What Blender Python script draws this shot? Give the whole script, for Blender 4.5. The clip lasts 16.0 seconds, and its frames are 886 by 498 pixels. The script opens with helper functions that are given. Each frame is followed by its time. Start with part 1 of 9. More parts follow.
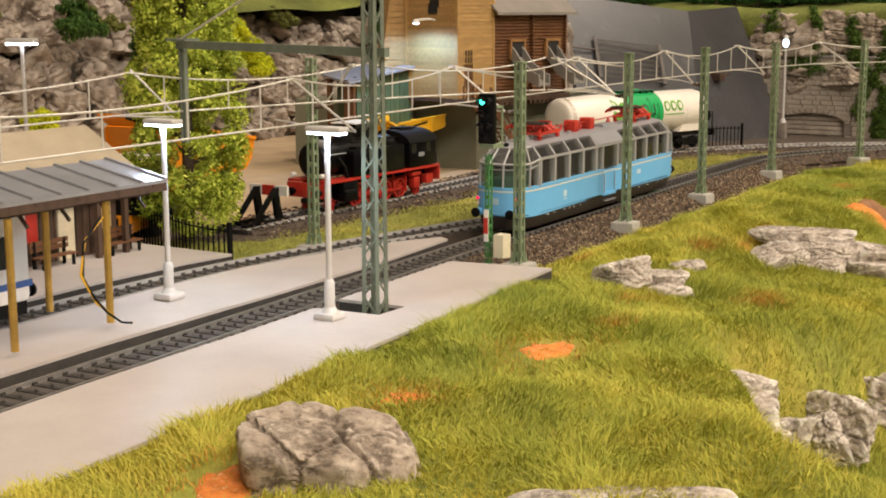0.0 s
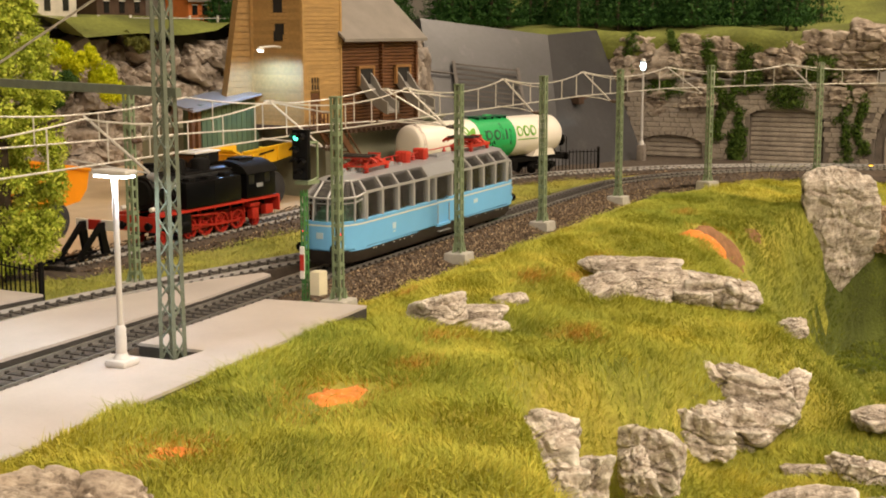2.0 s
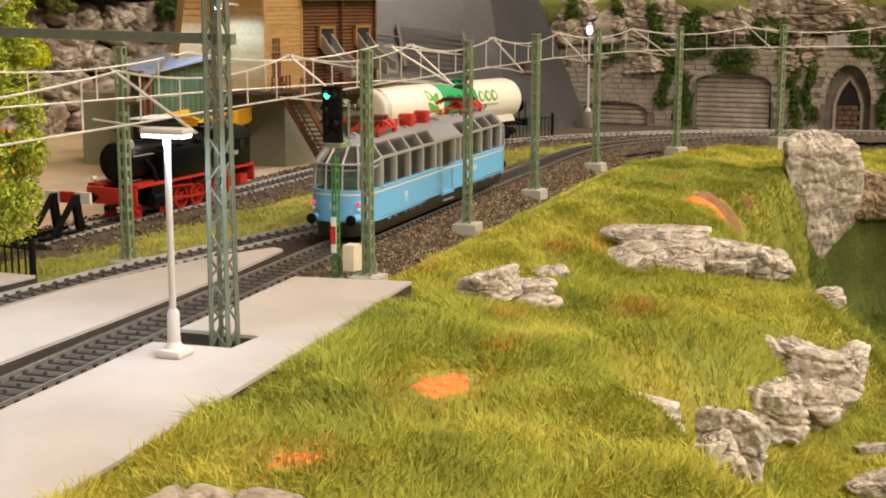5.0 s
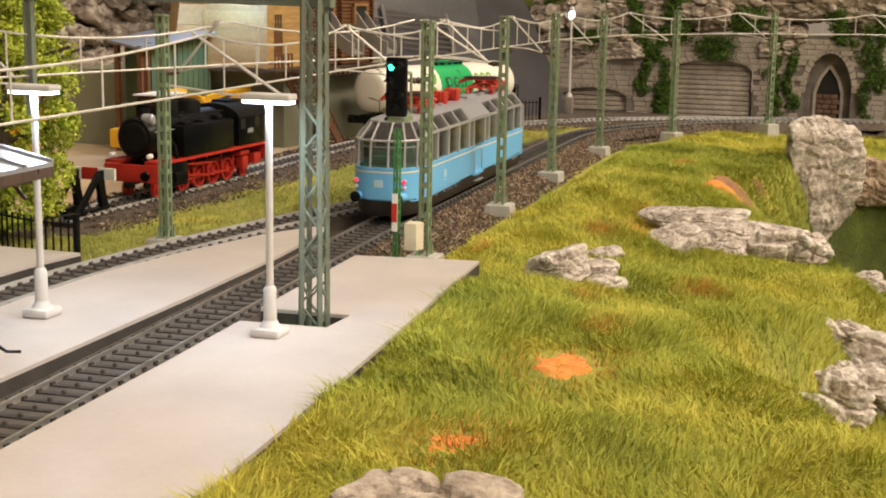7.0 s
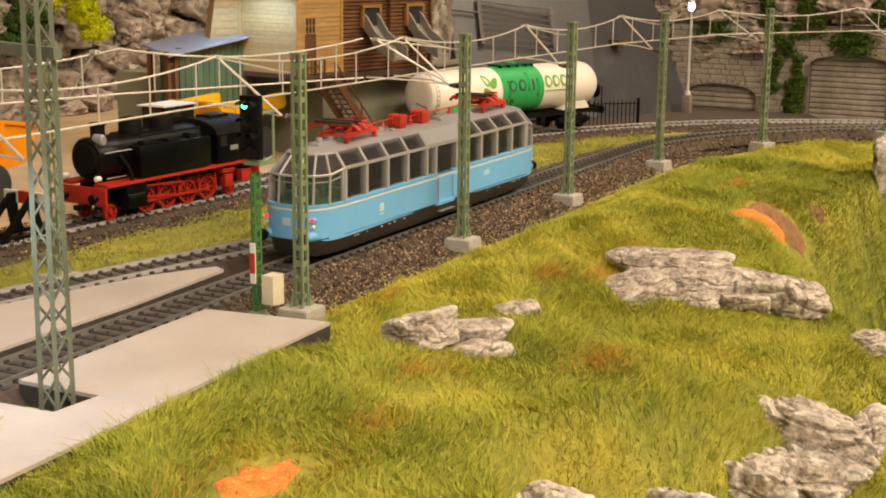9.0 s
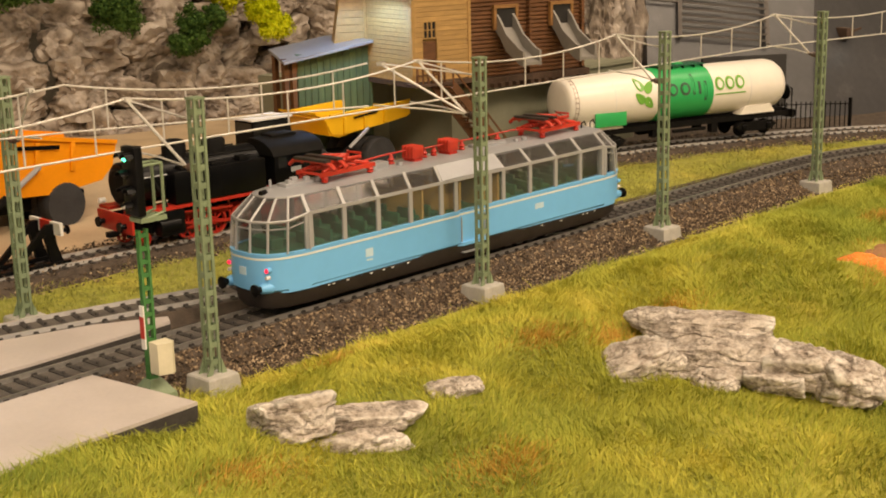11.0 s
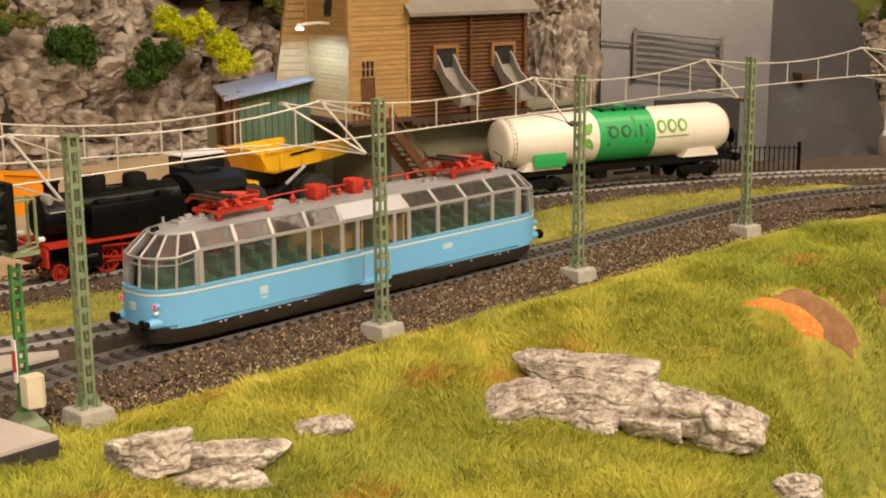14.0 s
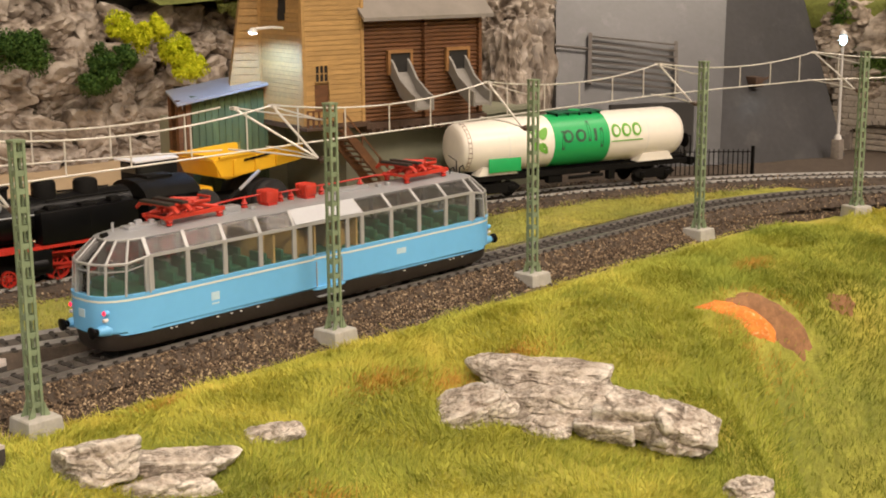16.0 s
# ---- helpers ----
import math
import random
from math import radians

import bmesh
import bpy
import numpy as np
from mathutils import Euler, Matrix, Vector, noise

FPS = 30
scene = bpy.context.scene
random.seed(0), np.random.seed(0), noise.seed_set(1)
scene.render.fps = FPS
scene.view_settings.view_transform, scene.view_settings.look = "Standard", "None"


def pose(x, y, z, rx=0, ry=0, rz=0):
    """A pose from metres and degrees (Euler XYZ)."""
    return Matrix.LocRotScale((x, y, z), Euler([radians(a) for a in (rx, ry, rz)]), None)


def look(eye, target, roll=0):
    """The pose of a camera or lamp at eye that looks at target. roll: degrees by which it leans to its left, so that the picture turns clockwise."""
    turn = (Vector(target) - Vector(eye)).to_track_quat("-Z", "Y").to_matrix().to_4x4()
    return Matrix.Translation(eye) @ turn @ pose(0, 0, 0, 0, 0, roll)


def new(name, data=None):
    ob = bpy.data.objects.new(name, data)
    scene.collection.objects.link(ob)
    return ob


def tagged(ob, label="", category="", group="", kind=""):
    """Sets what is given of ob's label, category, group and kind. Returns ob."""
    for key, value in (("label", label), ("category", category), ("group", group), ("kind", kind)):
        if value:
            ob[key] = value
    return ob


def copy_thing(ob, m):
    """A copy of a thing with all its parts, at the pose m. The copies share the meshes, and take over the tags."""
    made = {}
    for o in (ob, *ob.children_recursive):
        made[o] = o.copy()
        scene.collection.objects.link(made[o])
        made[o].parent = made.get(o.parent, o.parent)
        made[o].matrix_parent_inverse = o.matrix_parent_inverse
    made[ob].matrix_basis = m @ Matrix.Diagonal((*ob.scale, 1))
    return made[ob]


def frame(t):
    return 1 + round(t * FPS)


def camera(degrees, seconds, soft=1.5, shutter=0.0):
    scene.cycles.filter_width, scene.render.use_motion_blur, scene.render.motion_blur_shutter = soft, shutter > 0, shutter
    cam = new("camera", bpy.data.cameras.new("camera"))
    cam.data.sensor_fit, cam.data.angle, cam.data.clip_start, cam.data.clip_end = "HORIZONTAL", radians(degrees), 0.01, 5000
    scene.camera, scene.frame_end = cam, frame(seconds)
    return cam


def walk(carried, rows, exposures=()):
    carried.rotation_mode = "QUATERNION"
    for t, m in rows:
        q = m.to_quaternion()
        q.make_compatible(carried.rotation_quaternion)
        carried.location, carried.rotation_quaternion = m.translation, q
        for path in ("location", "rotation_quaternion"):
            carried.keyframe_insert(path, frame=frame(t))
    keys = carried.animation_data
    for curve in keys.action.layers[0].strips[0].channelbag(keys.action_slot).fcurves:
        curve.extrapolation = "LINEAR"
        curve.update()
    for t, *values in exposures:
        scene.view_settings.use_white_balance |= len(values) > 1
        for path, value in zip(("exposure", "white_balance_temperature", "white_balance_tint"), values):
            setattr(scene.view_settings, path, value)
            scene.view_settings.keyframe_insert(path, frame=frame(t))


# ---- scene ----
# A model railway at H0 size. Everything below is authored in centimetres and built at CM metres each.
CM = 0.01
cam = camera(36.3, 16.0, 1.9)
PATH = [
    (0, (-0.60855, -0.33646, 0.11902), (-0.18630, -0.08314, 0.03224), -0.10),
    (0.5, (-0.60600, -0.34041, 0.12046), (-0.18182, -0.08977, 0.03529), -0.15),
    (1, (-0.60016, -0.34947, 0.12226), (-0.17216, -0.10517, 0.03781), -0.16),
    (1.5, (-0.59003, -0.35861, 0.12571), (-0.15606, -0.12463, 0.04247), -0.05),
    (2, (-0.58275, -0.36672, 0.12780), (-0.14206, -0.14501, 0.04629), -0.11),
    (2.5, (-0.57809, -0.38176, 0.13101), (-0.13164, -0.17218, 0.04883), 0.14),
    (3, (-0.57921, -0.38886, 0.13182), (-0.12825, -0.18899, 0.05000), 0.09),
    (3.5, (-0.57775, -0.38717, 0.12855), (-0.12451, -0.19319, 0.04522), -0.01),
    (4, (-0.57160, -0.35700, 0.12449), (-0.11685, -0.16744, 0.03923), -0.16),
    (4.5, (-0.56533, -0.30932, 0.12036), (-0.10891, -0.12523, 0.03209), -0.19),
    (5, (-0.56236, -0.27251, 0.11619), (-0.10316, -0.09675, 0.02540), 0.06),
    (5.2, (-0.56700, -0.26274, 0.11366), (-0.10691, -0.09042, 0.02080), 0.08),
    (7.5, (-0.56199, -0.20933, 0.10737), (-0.09300, -0.06304, 0.01436), 1.15),
    (8, (-0.55044, -0.22895, 0.11583), (-0.08431, -0.07410, 0.02232), 1.06),
    (8.5, (-0.51827, -0.27182, 0.12446), (-0.06501, -0.08444, 0.02725), 0.58),
    (9, (-0.45347, -0.32344, 0.13122), (-0.02413, -0.09043, 0.02457), 0.58),
    (9.2, (-0.42717, -0.34304, 0.13815), (-0.00662, -0.09595, 0.02822), 0.65),
    (11.3, (-0.29278, -0.41306, 0.15145), (0.04603, -0.06526, 0.03212), -1.49),
    (11.5, (-0.28822, -0.41593, 0.14954), (0.04865, -0.06619, 0.03040), -1.48),
    (12, (-0.27645, -0.42564, 0.15042), (0.05886, -0.07365, 0.03348), -1.39),
    (12.5, (-0.26970, -0.43922, 0.15116), (0.06639, -0.08694, 0.03740), -1.17),
    (13, (-0.26754, -0.44934, 0.15547), (0.07111, -0.09850, 0.04491), -0.82),
    (13.5, (-0.26931, -0.44875, 0.15442), (0.07200, -0.09978, 0.04611), -0.57),
    (14, (-0.26937, -0.44713, 0.15384), (0.07401, -0.09977, 0.04695), -0.50),
    (14.5, (-0.26665, -0.44587, 0.15263), (0.07884, -0.10063, 0.04564), -0.49),
    (15, (-0.26513, -0.44361, 0.14967), (0.08326, -0.10059, 0.04496), -0.54),
    (15.5, (-0.26328, -0.44576, 0.15080), (0.08740, -0.10560, 0.04442), -0.51),
    (16, (-0.26616, -0.44799, 0.15312), (0.08791, -0.11094, 0.04807), -0.42),
]
walk(cam, [(t, look(eye, target, roll)) for t, eye, target, roll in PATH], [(0.0, -0.05, 6400, 11), (1.0, -0.05, 6750, 11), (3.0, 0.02, 7100, 11), (4.5, 0.05, 6650, 11), (6.0, 0.06, 6450, 10), (8.5, 0.03, 6900, 11), (9.2, -0.07, 7400, 13), (11.5, -0.12, 7500, 13), (12.5, -0.09, 7400, 13), (13.5, -0.04, 7150, 14), (14.5, -0.02, 6900, 14), (15.2, -0.01, 6600, 13), (16.0, 0.0, 6450, 13)])

# ---- light: the hall's ceiling lamps, far above the layout ----
world = bpy.data.worlds.new("hall_air")
world.use_nodes = True
world.node_tree.nodes["Background"].inputs["Color"].default_value = (1.0, 0.93, 0.84, 1)
world.node_tree.nodes["Background"].inputs["Strength"].default_value = 0.2
scene.world = world


def ceiling_lamp(x, y, watts, size):
    lamp = bpy.data.lights.new("hall_lamp", "AREA")
    lamp.shape, lamp.size, lamp.size_y, lamp.energy, lamp.color = "RECTANGLE", size, size * 0.35, watts, (1.0, 0.85, 0.685)
    ob = new("hall_lamp", lamp)
    ob.matrix_world = look((x, y, 1.78), (x, y, 0))
    return ob


for lamp_x, lamp_y, watts in ((-1.6, -1.9, 62), (0.4, -2.0, 62), (-0.6, -0.5, 13), (1.15, -0.6, 21), (0.3, 1.0, 3)):
    ceiling_lamp(lamp_x, lamp_y, watts, 1.3)


# ---- materials ----
def nodes_of(name):
    m = bpy.data.materials.new(name)
    m.use_nodes = True
    return m, m.node_tree.nodes, m.node_tree.links, m.node_tree.nodes["Principled BSDF"]


def ramp_of(nodes, stops):
    r = nodes.new("ShaderNodeValToRGB")
    while len(r.color_ramp.elements) < len(stops):
        r.color_ramp.elements.new(0.5)
    for e, (at, c) in zip(r.color_ramp.elements, stops):
        e.position, e.color = at, (*c, 1)
    return r


def noise_of(nodes, links, scale, detail=4, rough=0.55, coord="Object", stretch=None):
    c = nodes.new("ShaderNodeTexCoord")
    n = nodes.new("ShaderNodeTexNoise")
    n.inputs["Scale"].default_value, n.inputs["Detail"].default_value, n.inputs["Roughness"].default_value = scale, detail, rough
    if stretch:
        mp = nodes.new("ShaderNodeMapping")
        mp.inputs["Scale"].default_value = stretch
        links.new(c.outputs[coord], mp.inputs["Vector"])
        links.new(mp.outputs[0], n.inputs["Vector"])
    else:
        links.new(c.outputs[coord], n.inputs["Vector"])
    return n


def mix_of(nodes, links, a, b, fac, kind="MIX"):
    m = nodes.new("ShaderNodeMix")
    m.data_type, m.blend_type = "RGBA", kind
    for src, idx in ((fac, 0), (a, 6), (b, 7)):
        if isinstance(src, (int, float)):
            m.inputs[idx].default_value = src
        elif isinstance(src, tuple):
            m.inputs[idx].default_value = (*src, 1)
        else:
            links.new(src, m.inputs[idx])
    return m.outputs[2]


def paint(name, colour, rough=0.5, metal=0.0, vary=0.12, scale=120.0, grain=900.0, bump=0.15, depth=0.0004, emit=None, wear=None, spec=0.5):
    """A surface with stains at one scale, grain at a finer one and fine relief. wear: a second colour that shows in worn patches."""
    m, nodes, links, bsdf = nodes_of(name)
    a = noise_of(nodes, links, scale)
    b = noise_of(nodes, links, grain, 3)
    dark = tuple(c * (1 - vary) for c in colour)
    light = tuple(min(1, c * (1 + vary)) for c in colour)
    r = ramp_of(nodes, [(0.3, dark), (0.7, light)])
    links.new(a.outputs["Fac"], r.inputs[0])
    g = ramp_of(nodes, [(0.3, (1 - vary,) * 3), (0.7, (1, 1, 1))])
    links.new(b.outputs["Fac"], g.inputs[0])
    out = mix_of(nodes, links, r.outputs[0], g.outputs[0], 0.8, "MULTIPLY")
    if wear:
        w = noise_of(nodes, links, scale * 2.3, 6, 0.7)
        wr = ramp_of(nodes, [(0.56, (0, 0, 0)), (0.68, (1, 1, 1))])
        links.new(w.outputs["Fac"], wr.inputs[0])
        out = mix_of(nodes, links, out, wear, wr.outputs[0])
    links.new(out, bsdf.inputs["Base Color"])
    bsdf.inputs["Roughness"].default_value, bsdf.inputs["Metallic"].default_value = rough, metal
    bsdf.inputs["Specular IOR Level"].default_value = spec
    if bump:
        bp = nodes.new("ShaderNodeBump")
        bp.inputs["Strength"].default_value, bp.inputs["Distance"].default_value = bump, depth
        links.new(b.outputs["Fac"], bp.inputs["Height"])
        links.new(bp.outputs[0], bsdf.inputs["Normal"])
    if emit:
        bsdf.inputs["Emission Color"].default_value, bsdf.inputs["Emission Strength"].default_value = (*emit[:3], 1), emit[3]
    return m


def rock_material(name, dark, mid, light, scale=60.0, crack=90.0, stretch=(1, 1, 1), rough=0.85):
    m, nodes, links, bsdf = nodes_of(name)
    a = noise_of(nodes, links, scale, 8, 0.68, stretch=stretch)
    b = noise_of(nodes, links, scale * 7, 6, 0.72)
    r = ramp_of(nodes, [(0.3, dark), (0.47, mid), (0.72, light)])
    links.new(a.outputs["Fac"], r.inputs[0])
    dust = ramp_of(nodes, [(0.38, (0.55, 0.51, 0.47)), (0.5, (0.96, 0.94, 0.92)), (0.66, (1.3, 1.28, 1.25))])
    links.new(b.outputs["Fac"], dust.inputs[0])
    out = mix_of(nodes, links, r.outputs[0], dust.outputs[0], 0.85, "MULTIPLY")
    v = nodes.new("ShaderNodeTexVoronoi")
    v.feature = "DISTANCE_TO_EDGE"
    v.inputs["Scale"].default_value = crack
    c = nodes.new("ShaderNodeTexCoord")
    warp = mix_of(nodes, links, c.outputs["Object"], a.outputs["Color"], 0.04, "ADD")
    mp = nodes.new("ShaderNodeMapping")
    mp.inputs["Scale"].default_value = stretch
    links.new(warp, mp.inputs["Vector"])
    links.new(mp.outputs[0], v.inputs["Vector"])
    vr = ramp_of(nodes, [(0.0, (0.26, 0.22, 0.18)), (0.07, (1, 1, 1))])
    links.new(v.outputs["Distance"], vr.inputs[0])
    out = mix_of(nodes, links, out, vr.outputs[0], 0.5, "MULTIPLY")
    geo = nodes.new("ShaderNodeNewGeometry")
    # Crease shade put into the colour: hollows of the mesh are darkened.
    crease_shade = ramp_of(nodes, [(0.38, (0.5, 0.46, 0.42)), (0.49, (1, 1, 1))])
    links.new(geo.outputs["Pointiness"], crease_shade.inputs[0])
    out = mix_of(nodes, links, out, crease_shade.outputs[0], 0.85, "MULTIPLY")
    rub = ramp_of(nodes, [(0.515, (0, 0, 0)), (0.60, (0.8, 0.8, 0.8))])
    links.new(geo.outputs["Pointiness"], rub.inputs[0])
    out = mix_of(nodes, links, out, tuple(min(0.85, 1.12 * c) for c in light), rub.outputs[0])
    links.new(out, bsdf.inputs["Base Color"])
    bsdf.inputs["Roughness"].default_value = rough
    bp = nodes.new("ShaderNodeBump")
    bp.inputs["Strength"].default_value, bp.inputs["Distance"].default_value = 0.7, 0.0012
    h = mix_of(nodes, links, b.outputs["Color"], vr.outputs[0], 0.5)
    links.new(h, bp.inputs["Height"])
    links.new(bp.outputs[0], bsdf.inputs["Normal"])
    return m


def glass_material(name, tint=(0.80, 0.83, 0.82), mix=0.2, rough=0.06, dull=0.075):
    """Thin clear plastic: mostly see-through, with a gloss that grows at grazing angles."""
    m = bpy.data.materials.new(name)
    m.use_nodes = True
    nodes, links = m.node_tree.nodes, m.node_tree.links
    nodes.clear()
    out, mx = nodes.new("ShaderNodeOutputMaterial"), nodes.new("ShaderNodeMixShader")
    tr, gl = nodes.new("ShaderNodeBsdfTransparent"), nodes.new("ShaderNodeBsdfGlossy")
    df, m2 = nodes.new("ShaderNodeBsdfDiffuse"), nodes.new("ShaderNodeMixShader")
    df.inputs[0].default_value, m2.inputs[0].default_value = (0.42, 0.41, 0.39, 1), dull
    tr.inputs[0].default_value, gl.inputs["Roughness"].default_value = (*tint, 1), rough
    fr = nodes.new("ShaderNodeLayerWeight")
    fr.inputs["Blend"].default_value = mix
    links.new(fr.outputs["Fresnel"], mx.inputs[0])
    links.new(tr.outputs[0], m2.inputs[1])
    links.new(df.outputs[0], m2.inputs[2])
    links.new(m2.outputs[0], mx.inputs[1])
    links.new(gl.outputs[0], mx.inputs[2])
    links.new(mx.outputs[0], out.inputs[0])
    return m


def planks_material(name, colour, gap, pitch, axis=2, vary=0.25, rough=0.65):
    """Painted or bare timber with grain along the boards and a tone of its own for each object."""
    m, nodes, links, bsdf = nodes_of(name)
    st = [6, 6, 6]
    st[axis] = 1
    a = noise_of(nodes, links, 70, 6, 0.6, stretch=tuple(st))
    r = ramp_of(nodes, [(0.3, tuple(c * (1 - vary) for c in colour)), (0.7, tuple(min(1, c * (1 + vary)) for c in colour))])
    links.new(a.outputs["Fac"], r.inputs[0])
    info = nodes.new("ShaderNodeObjectInfo")
    rr = ramp_of(nodes, [(0.0, (0.86,) * 3), (1.0, (1.08,) * 3)])
    links.new(info.outputs["Random"], rr.inputs[0])
    out = mix_of(nodes, links, r.outputs[0], rr.outputs[0], 1.0, "MULTIPLY")
    links.new(out, bsdf.inputs["Base Color"])
    bsdf.inputs["Roughness"].default_value = rough
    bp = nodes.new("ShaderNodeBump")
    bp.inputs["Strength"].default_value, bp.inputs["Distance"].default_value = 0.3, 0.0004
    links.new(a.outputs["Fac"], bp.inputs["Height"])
    links.new(bp.outputs[0], bsdf.inputs["Normal"])
    return m


def ground_material():
    """Earth and turf under the grass fibres, with scattered orange earth, and tan hard ground beyond the tracks."""
    m, nodes, links, bsdf = nodes_of("turf")
    a = noise_of(nodes, links, 14, 5, 0.6)
    b = noise_of(nodes, links, 160, 5, 0.7)
    c = noise_of(nodes, links, 1400, 3)
    r = ramp_of(nodes, [(0.34, (0.24, 0.27, 0.045)), (0.5, (0.40, 0.40, 0.065)), (0.66, (0.55, 0.475, 0.085))])
    links.new(a.outputs["Fac"], r.inputs[0])
    f = ramp_of(nodes, [(0.3, (0.55, 0.55, 0.5)), (0.7, (1.15, 1.15, 1.1))])
    links.new(b.outputs["Fac"], f.inputs[0])
    out = mix_of(nodes, links, r.outputs[0], f.outputs[0], 0.9, "MULTIPLY")
    links.new(out, bsdf.inputs["Base Color"])
    bsdf.inputs["Roughness"].default_value = 0.95
    bp = nodes.new("ShaderNodeBump")
    bp.inputs["Strength"].default_value, bp.inputs["Distance"].default_value = 0.8, 0.0015
    links.new(c.outputs["Fac"], bp.inputs["Height"])
    links.new(bp.outputs[0], bsdf.inputs["Normal"])
    return m


def fibre_material(name, stops, spread=0.24):
    """Static-grass fibres: the colour drifts over the ground in patches and from fibre to fibre."""
    m, nodes, links, bsdf = nodes_of(name)
    wide = noise_of(nodes, links, 11, 3, 0.5)
    near = noise_of(nodes, links, 48, 4, 0.6)
    a = nodes.new("ShaderNodeMix")
    a.inputs[0].default_value = 0.42
    links.new(wide.outputs["Fac"], a.inputs[2])
    links.new(near.outputs["Fac"], a.inputs[3])
    geo = nodes.new("ShaderNodeNewGeometry")
    mm = nodes.new("ShaderNodeMath")
    mm.operation = "MULTIPLY_ADD"
    mm.inputs[1].default_value, mm.inputs[2].default_value = spread, -spread / 2
    links.new(geo.outputs["Random Per Island"], mm.inputs[0])
    ad = nodes.new("ShaderNodeMath")
    ad.operation = "ADD"
    links.new(a.outputs[0], ad.inputs[0])
    links.new(mm.outputs[0], ad.inputs[1])
    r = ramp_of(nodes, stops)
    links.new(ad.outputs[0], r.inputs[0])
    links.new(r.outputs[0], bsdf.inputs["Base Color"])
    bsdf.inputs["Roughness"].default_value = 0.7
    bsdf.inputs["Specular IOR Level"].default_value = 0.12
    return m


def stones_material(name, stops, scale):
    """Loose stones, each with a tone of its own."""
    m, nodes, links, bsdf = nodes_of(name)
    geo = nodes.new("ShaderNodeNewGeometry")
    r = ramp_of(nodes, stops)
    links.new(geo.outputs["Random Per Island"], r.inputs[0])
    b = noise_of(nodes, links, scale, 4)
    f = ramp_of(nodes, [(0.3, (0.6,) * 3), (0.7, (1.1,) * 3)])
    links.new(b.outputs["Fac"], f.inputs[0])
    out = mix_of(nodes, links, r.outputs[0], f.outputs[0], 0.8, "MULTIPLY")
    links.new(out, bsdf.inputs["Base Color"])
    bsdf.inputs["Roughness"].default_value = 0.85
    return m


TURF = ground_material()
# Darker copy of the turf green; the far slopes' shade is in the colour.
MEADOW_SHADE = paint("shaded_meadow", (0.19, 0.215, 0.045), 0.95, vary=0.4, scale=14, grain=260, bump=0.6, depth=0.0015)
FIBRE = fibre_material("grass_fibre", [(0.36, (0.27, 0.30, 0.048)), (0.45, (0.38, 0.39, 0.06)), (0.53, (0.50, 0.475, 0.075)), (0.62, (0.60, 0.52, 0.09)), (0.75, (0.70, 0.585, 0.135))], 0.11)
FIBRE_GREEN = fibre_material("lush_grass_fibre", [(0.36, (0.22, 0.275, 0.042)), (0.47, (0.33, 0.365, 0.055)), (0.6, (0.45, 0.445, 0.072)), (0.75, (0.56, 0.52, 0.10))], 0.11)
# Deeper green, darkened further to carry the slope's shade in the colour.
FIBRE_DEEP_SHADE = fibre_material("deep_green_shade_fibre", [(0.36, (0.13, 0.175, 0.026)), (0.47, (0.20, 0.235, 0.034)), (0.6, (0.28, 0.29, 0.045)), (0.75, (0.36, 0.34, 0.065))], 0.11)
FIBRE_RUST = fibre_material("rust_grass_fibre", [(0.36, (0.46, 0.27, 0.05)), (0.6, (0.62, 0.36, 0.075)), (0.75, (0.70, 0.46, 0.15))], 0.2)
FIBRE_OLIVE = fibre_material("olive_grass_fibre", [(0.36, (0.23, 0.245, 0.065)), (0.5, (0.35, 0.345, 0.095)), (0.75, (0.50, 0.435, 0.16))], 0.16)
# Moss fibres, their green darkened for the shade in the ravine.
FIBRE_MOSS_SHADE = fibre_material("moss_shade_fibre", [(0.36, (0.10, 0.145, 0.02)), (0.55, (0.20, 0.24, 0.03)), (0.75, (0.33, 0.33, 0.05))], 0.2)
BALLAST = paint("ballast_bed", (0.085, 0.062, 0.045), 0.85, vary=0.35, scale=200, grain=1500, bump=0.6, depth=0.0006)
GRAVEL = stones_material("gravel", [(0.0, (0.035, 0.022, 0.014)), (0.5, (0.10, 0.065, 0.04)), (0.8, (0.24, 0.165, 0.10)), (1.0, (0.55, 0.42, 0.27))], 900)
TRACK_BED = paint("track_bed", (0.095, 0.081, 0.07), 0.8, vary=0.3, scale=120, grain=1400, bump=0.5, depth=0.0004)
SLEEPER = paint("sleeper_brown", (0.045, 0.039, 0.034), 0.7, vary=0.3, scale=300)
# Pale base colour paints in the gleam of reflected light on these rails.
RAIL_GLEAM = paint("rail_painted_gleam", (0.84, 0.82, 0.79), 0.25, 0.5, vary=0.12, scale=150)
RAIL = paint("rail_steel", (0.52, 0.50, 0.47), 0.3, 0.75, vary=0.2, scale=150)
PLATFORM = paint("platform_card", (0.54, 0.485, 0.455), 0.42, vary=0.07, scale=40, grain=700, bump=0.25, depth=0.0002)
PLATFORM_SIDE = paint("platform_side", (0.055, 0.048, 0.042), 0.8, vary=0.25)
CONCRETE = paint("concrete", (0.46, 0.44, 0.40), 0.8, vary=0.15, scale=160, bump=0.4)
MAST_GREEN = paint("mast_green", (0.225, 0.29, 0.175), 0.5, vary=0.14, scale=200)
MAST_GREY = paint("mast_olive", (0.17, 0.20, 0.155), 0.5, vary=0.15, scale=200)
WIRE = paint("wire_pale", (0.70, 0.67, 0.62), 0.4, 0.3, vary=0.1)
INSULATOR = paint("insulator_brown", (0.12, 0.07, 0.05), 0.35)
LAMP_GREY = paint("lamp_post_pale", (0.60, 0.58, 0.56), 0.4, vary=0.08)
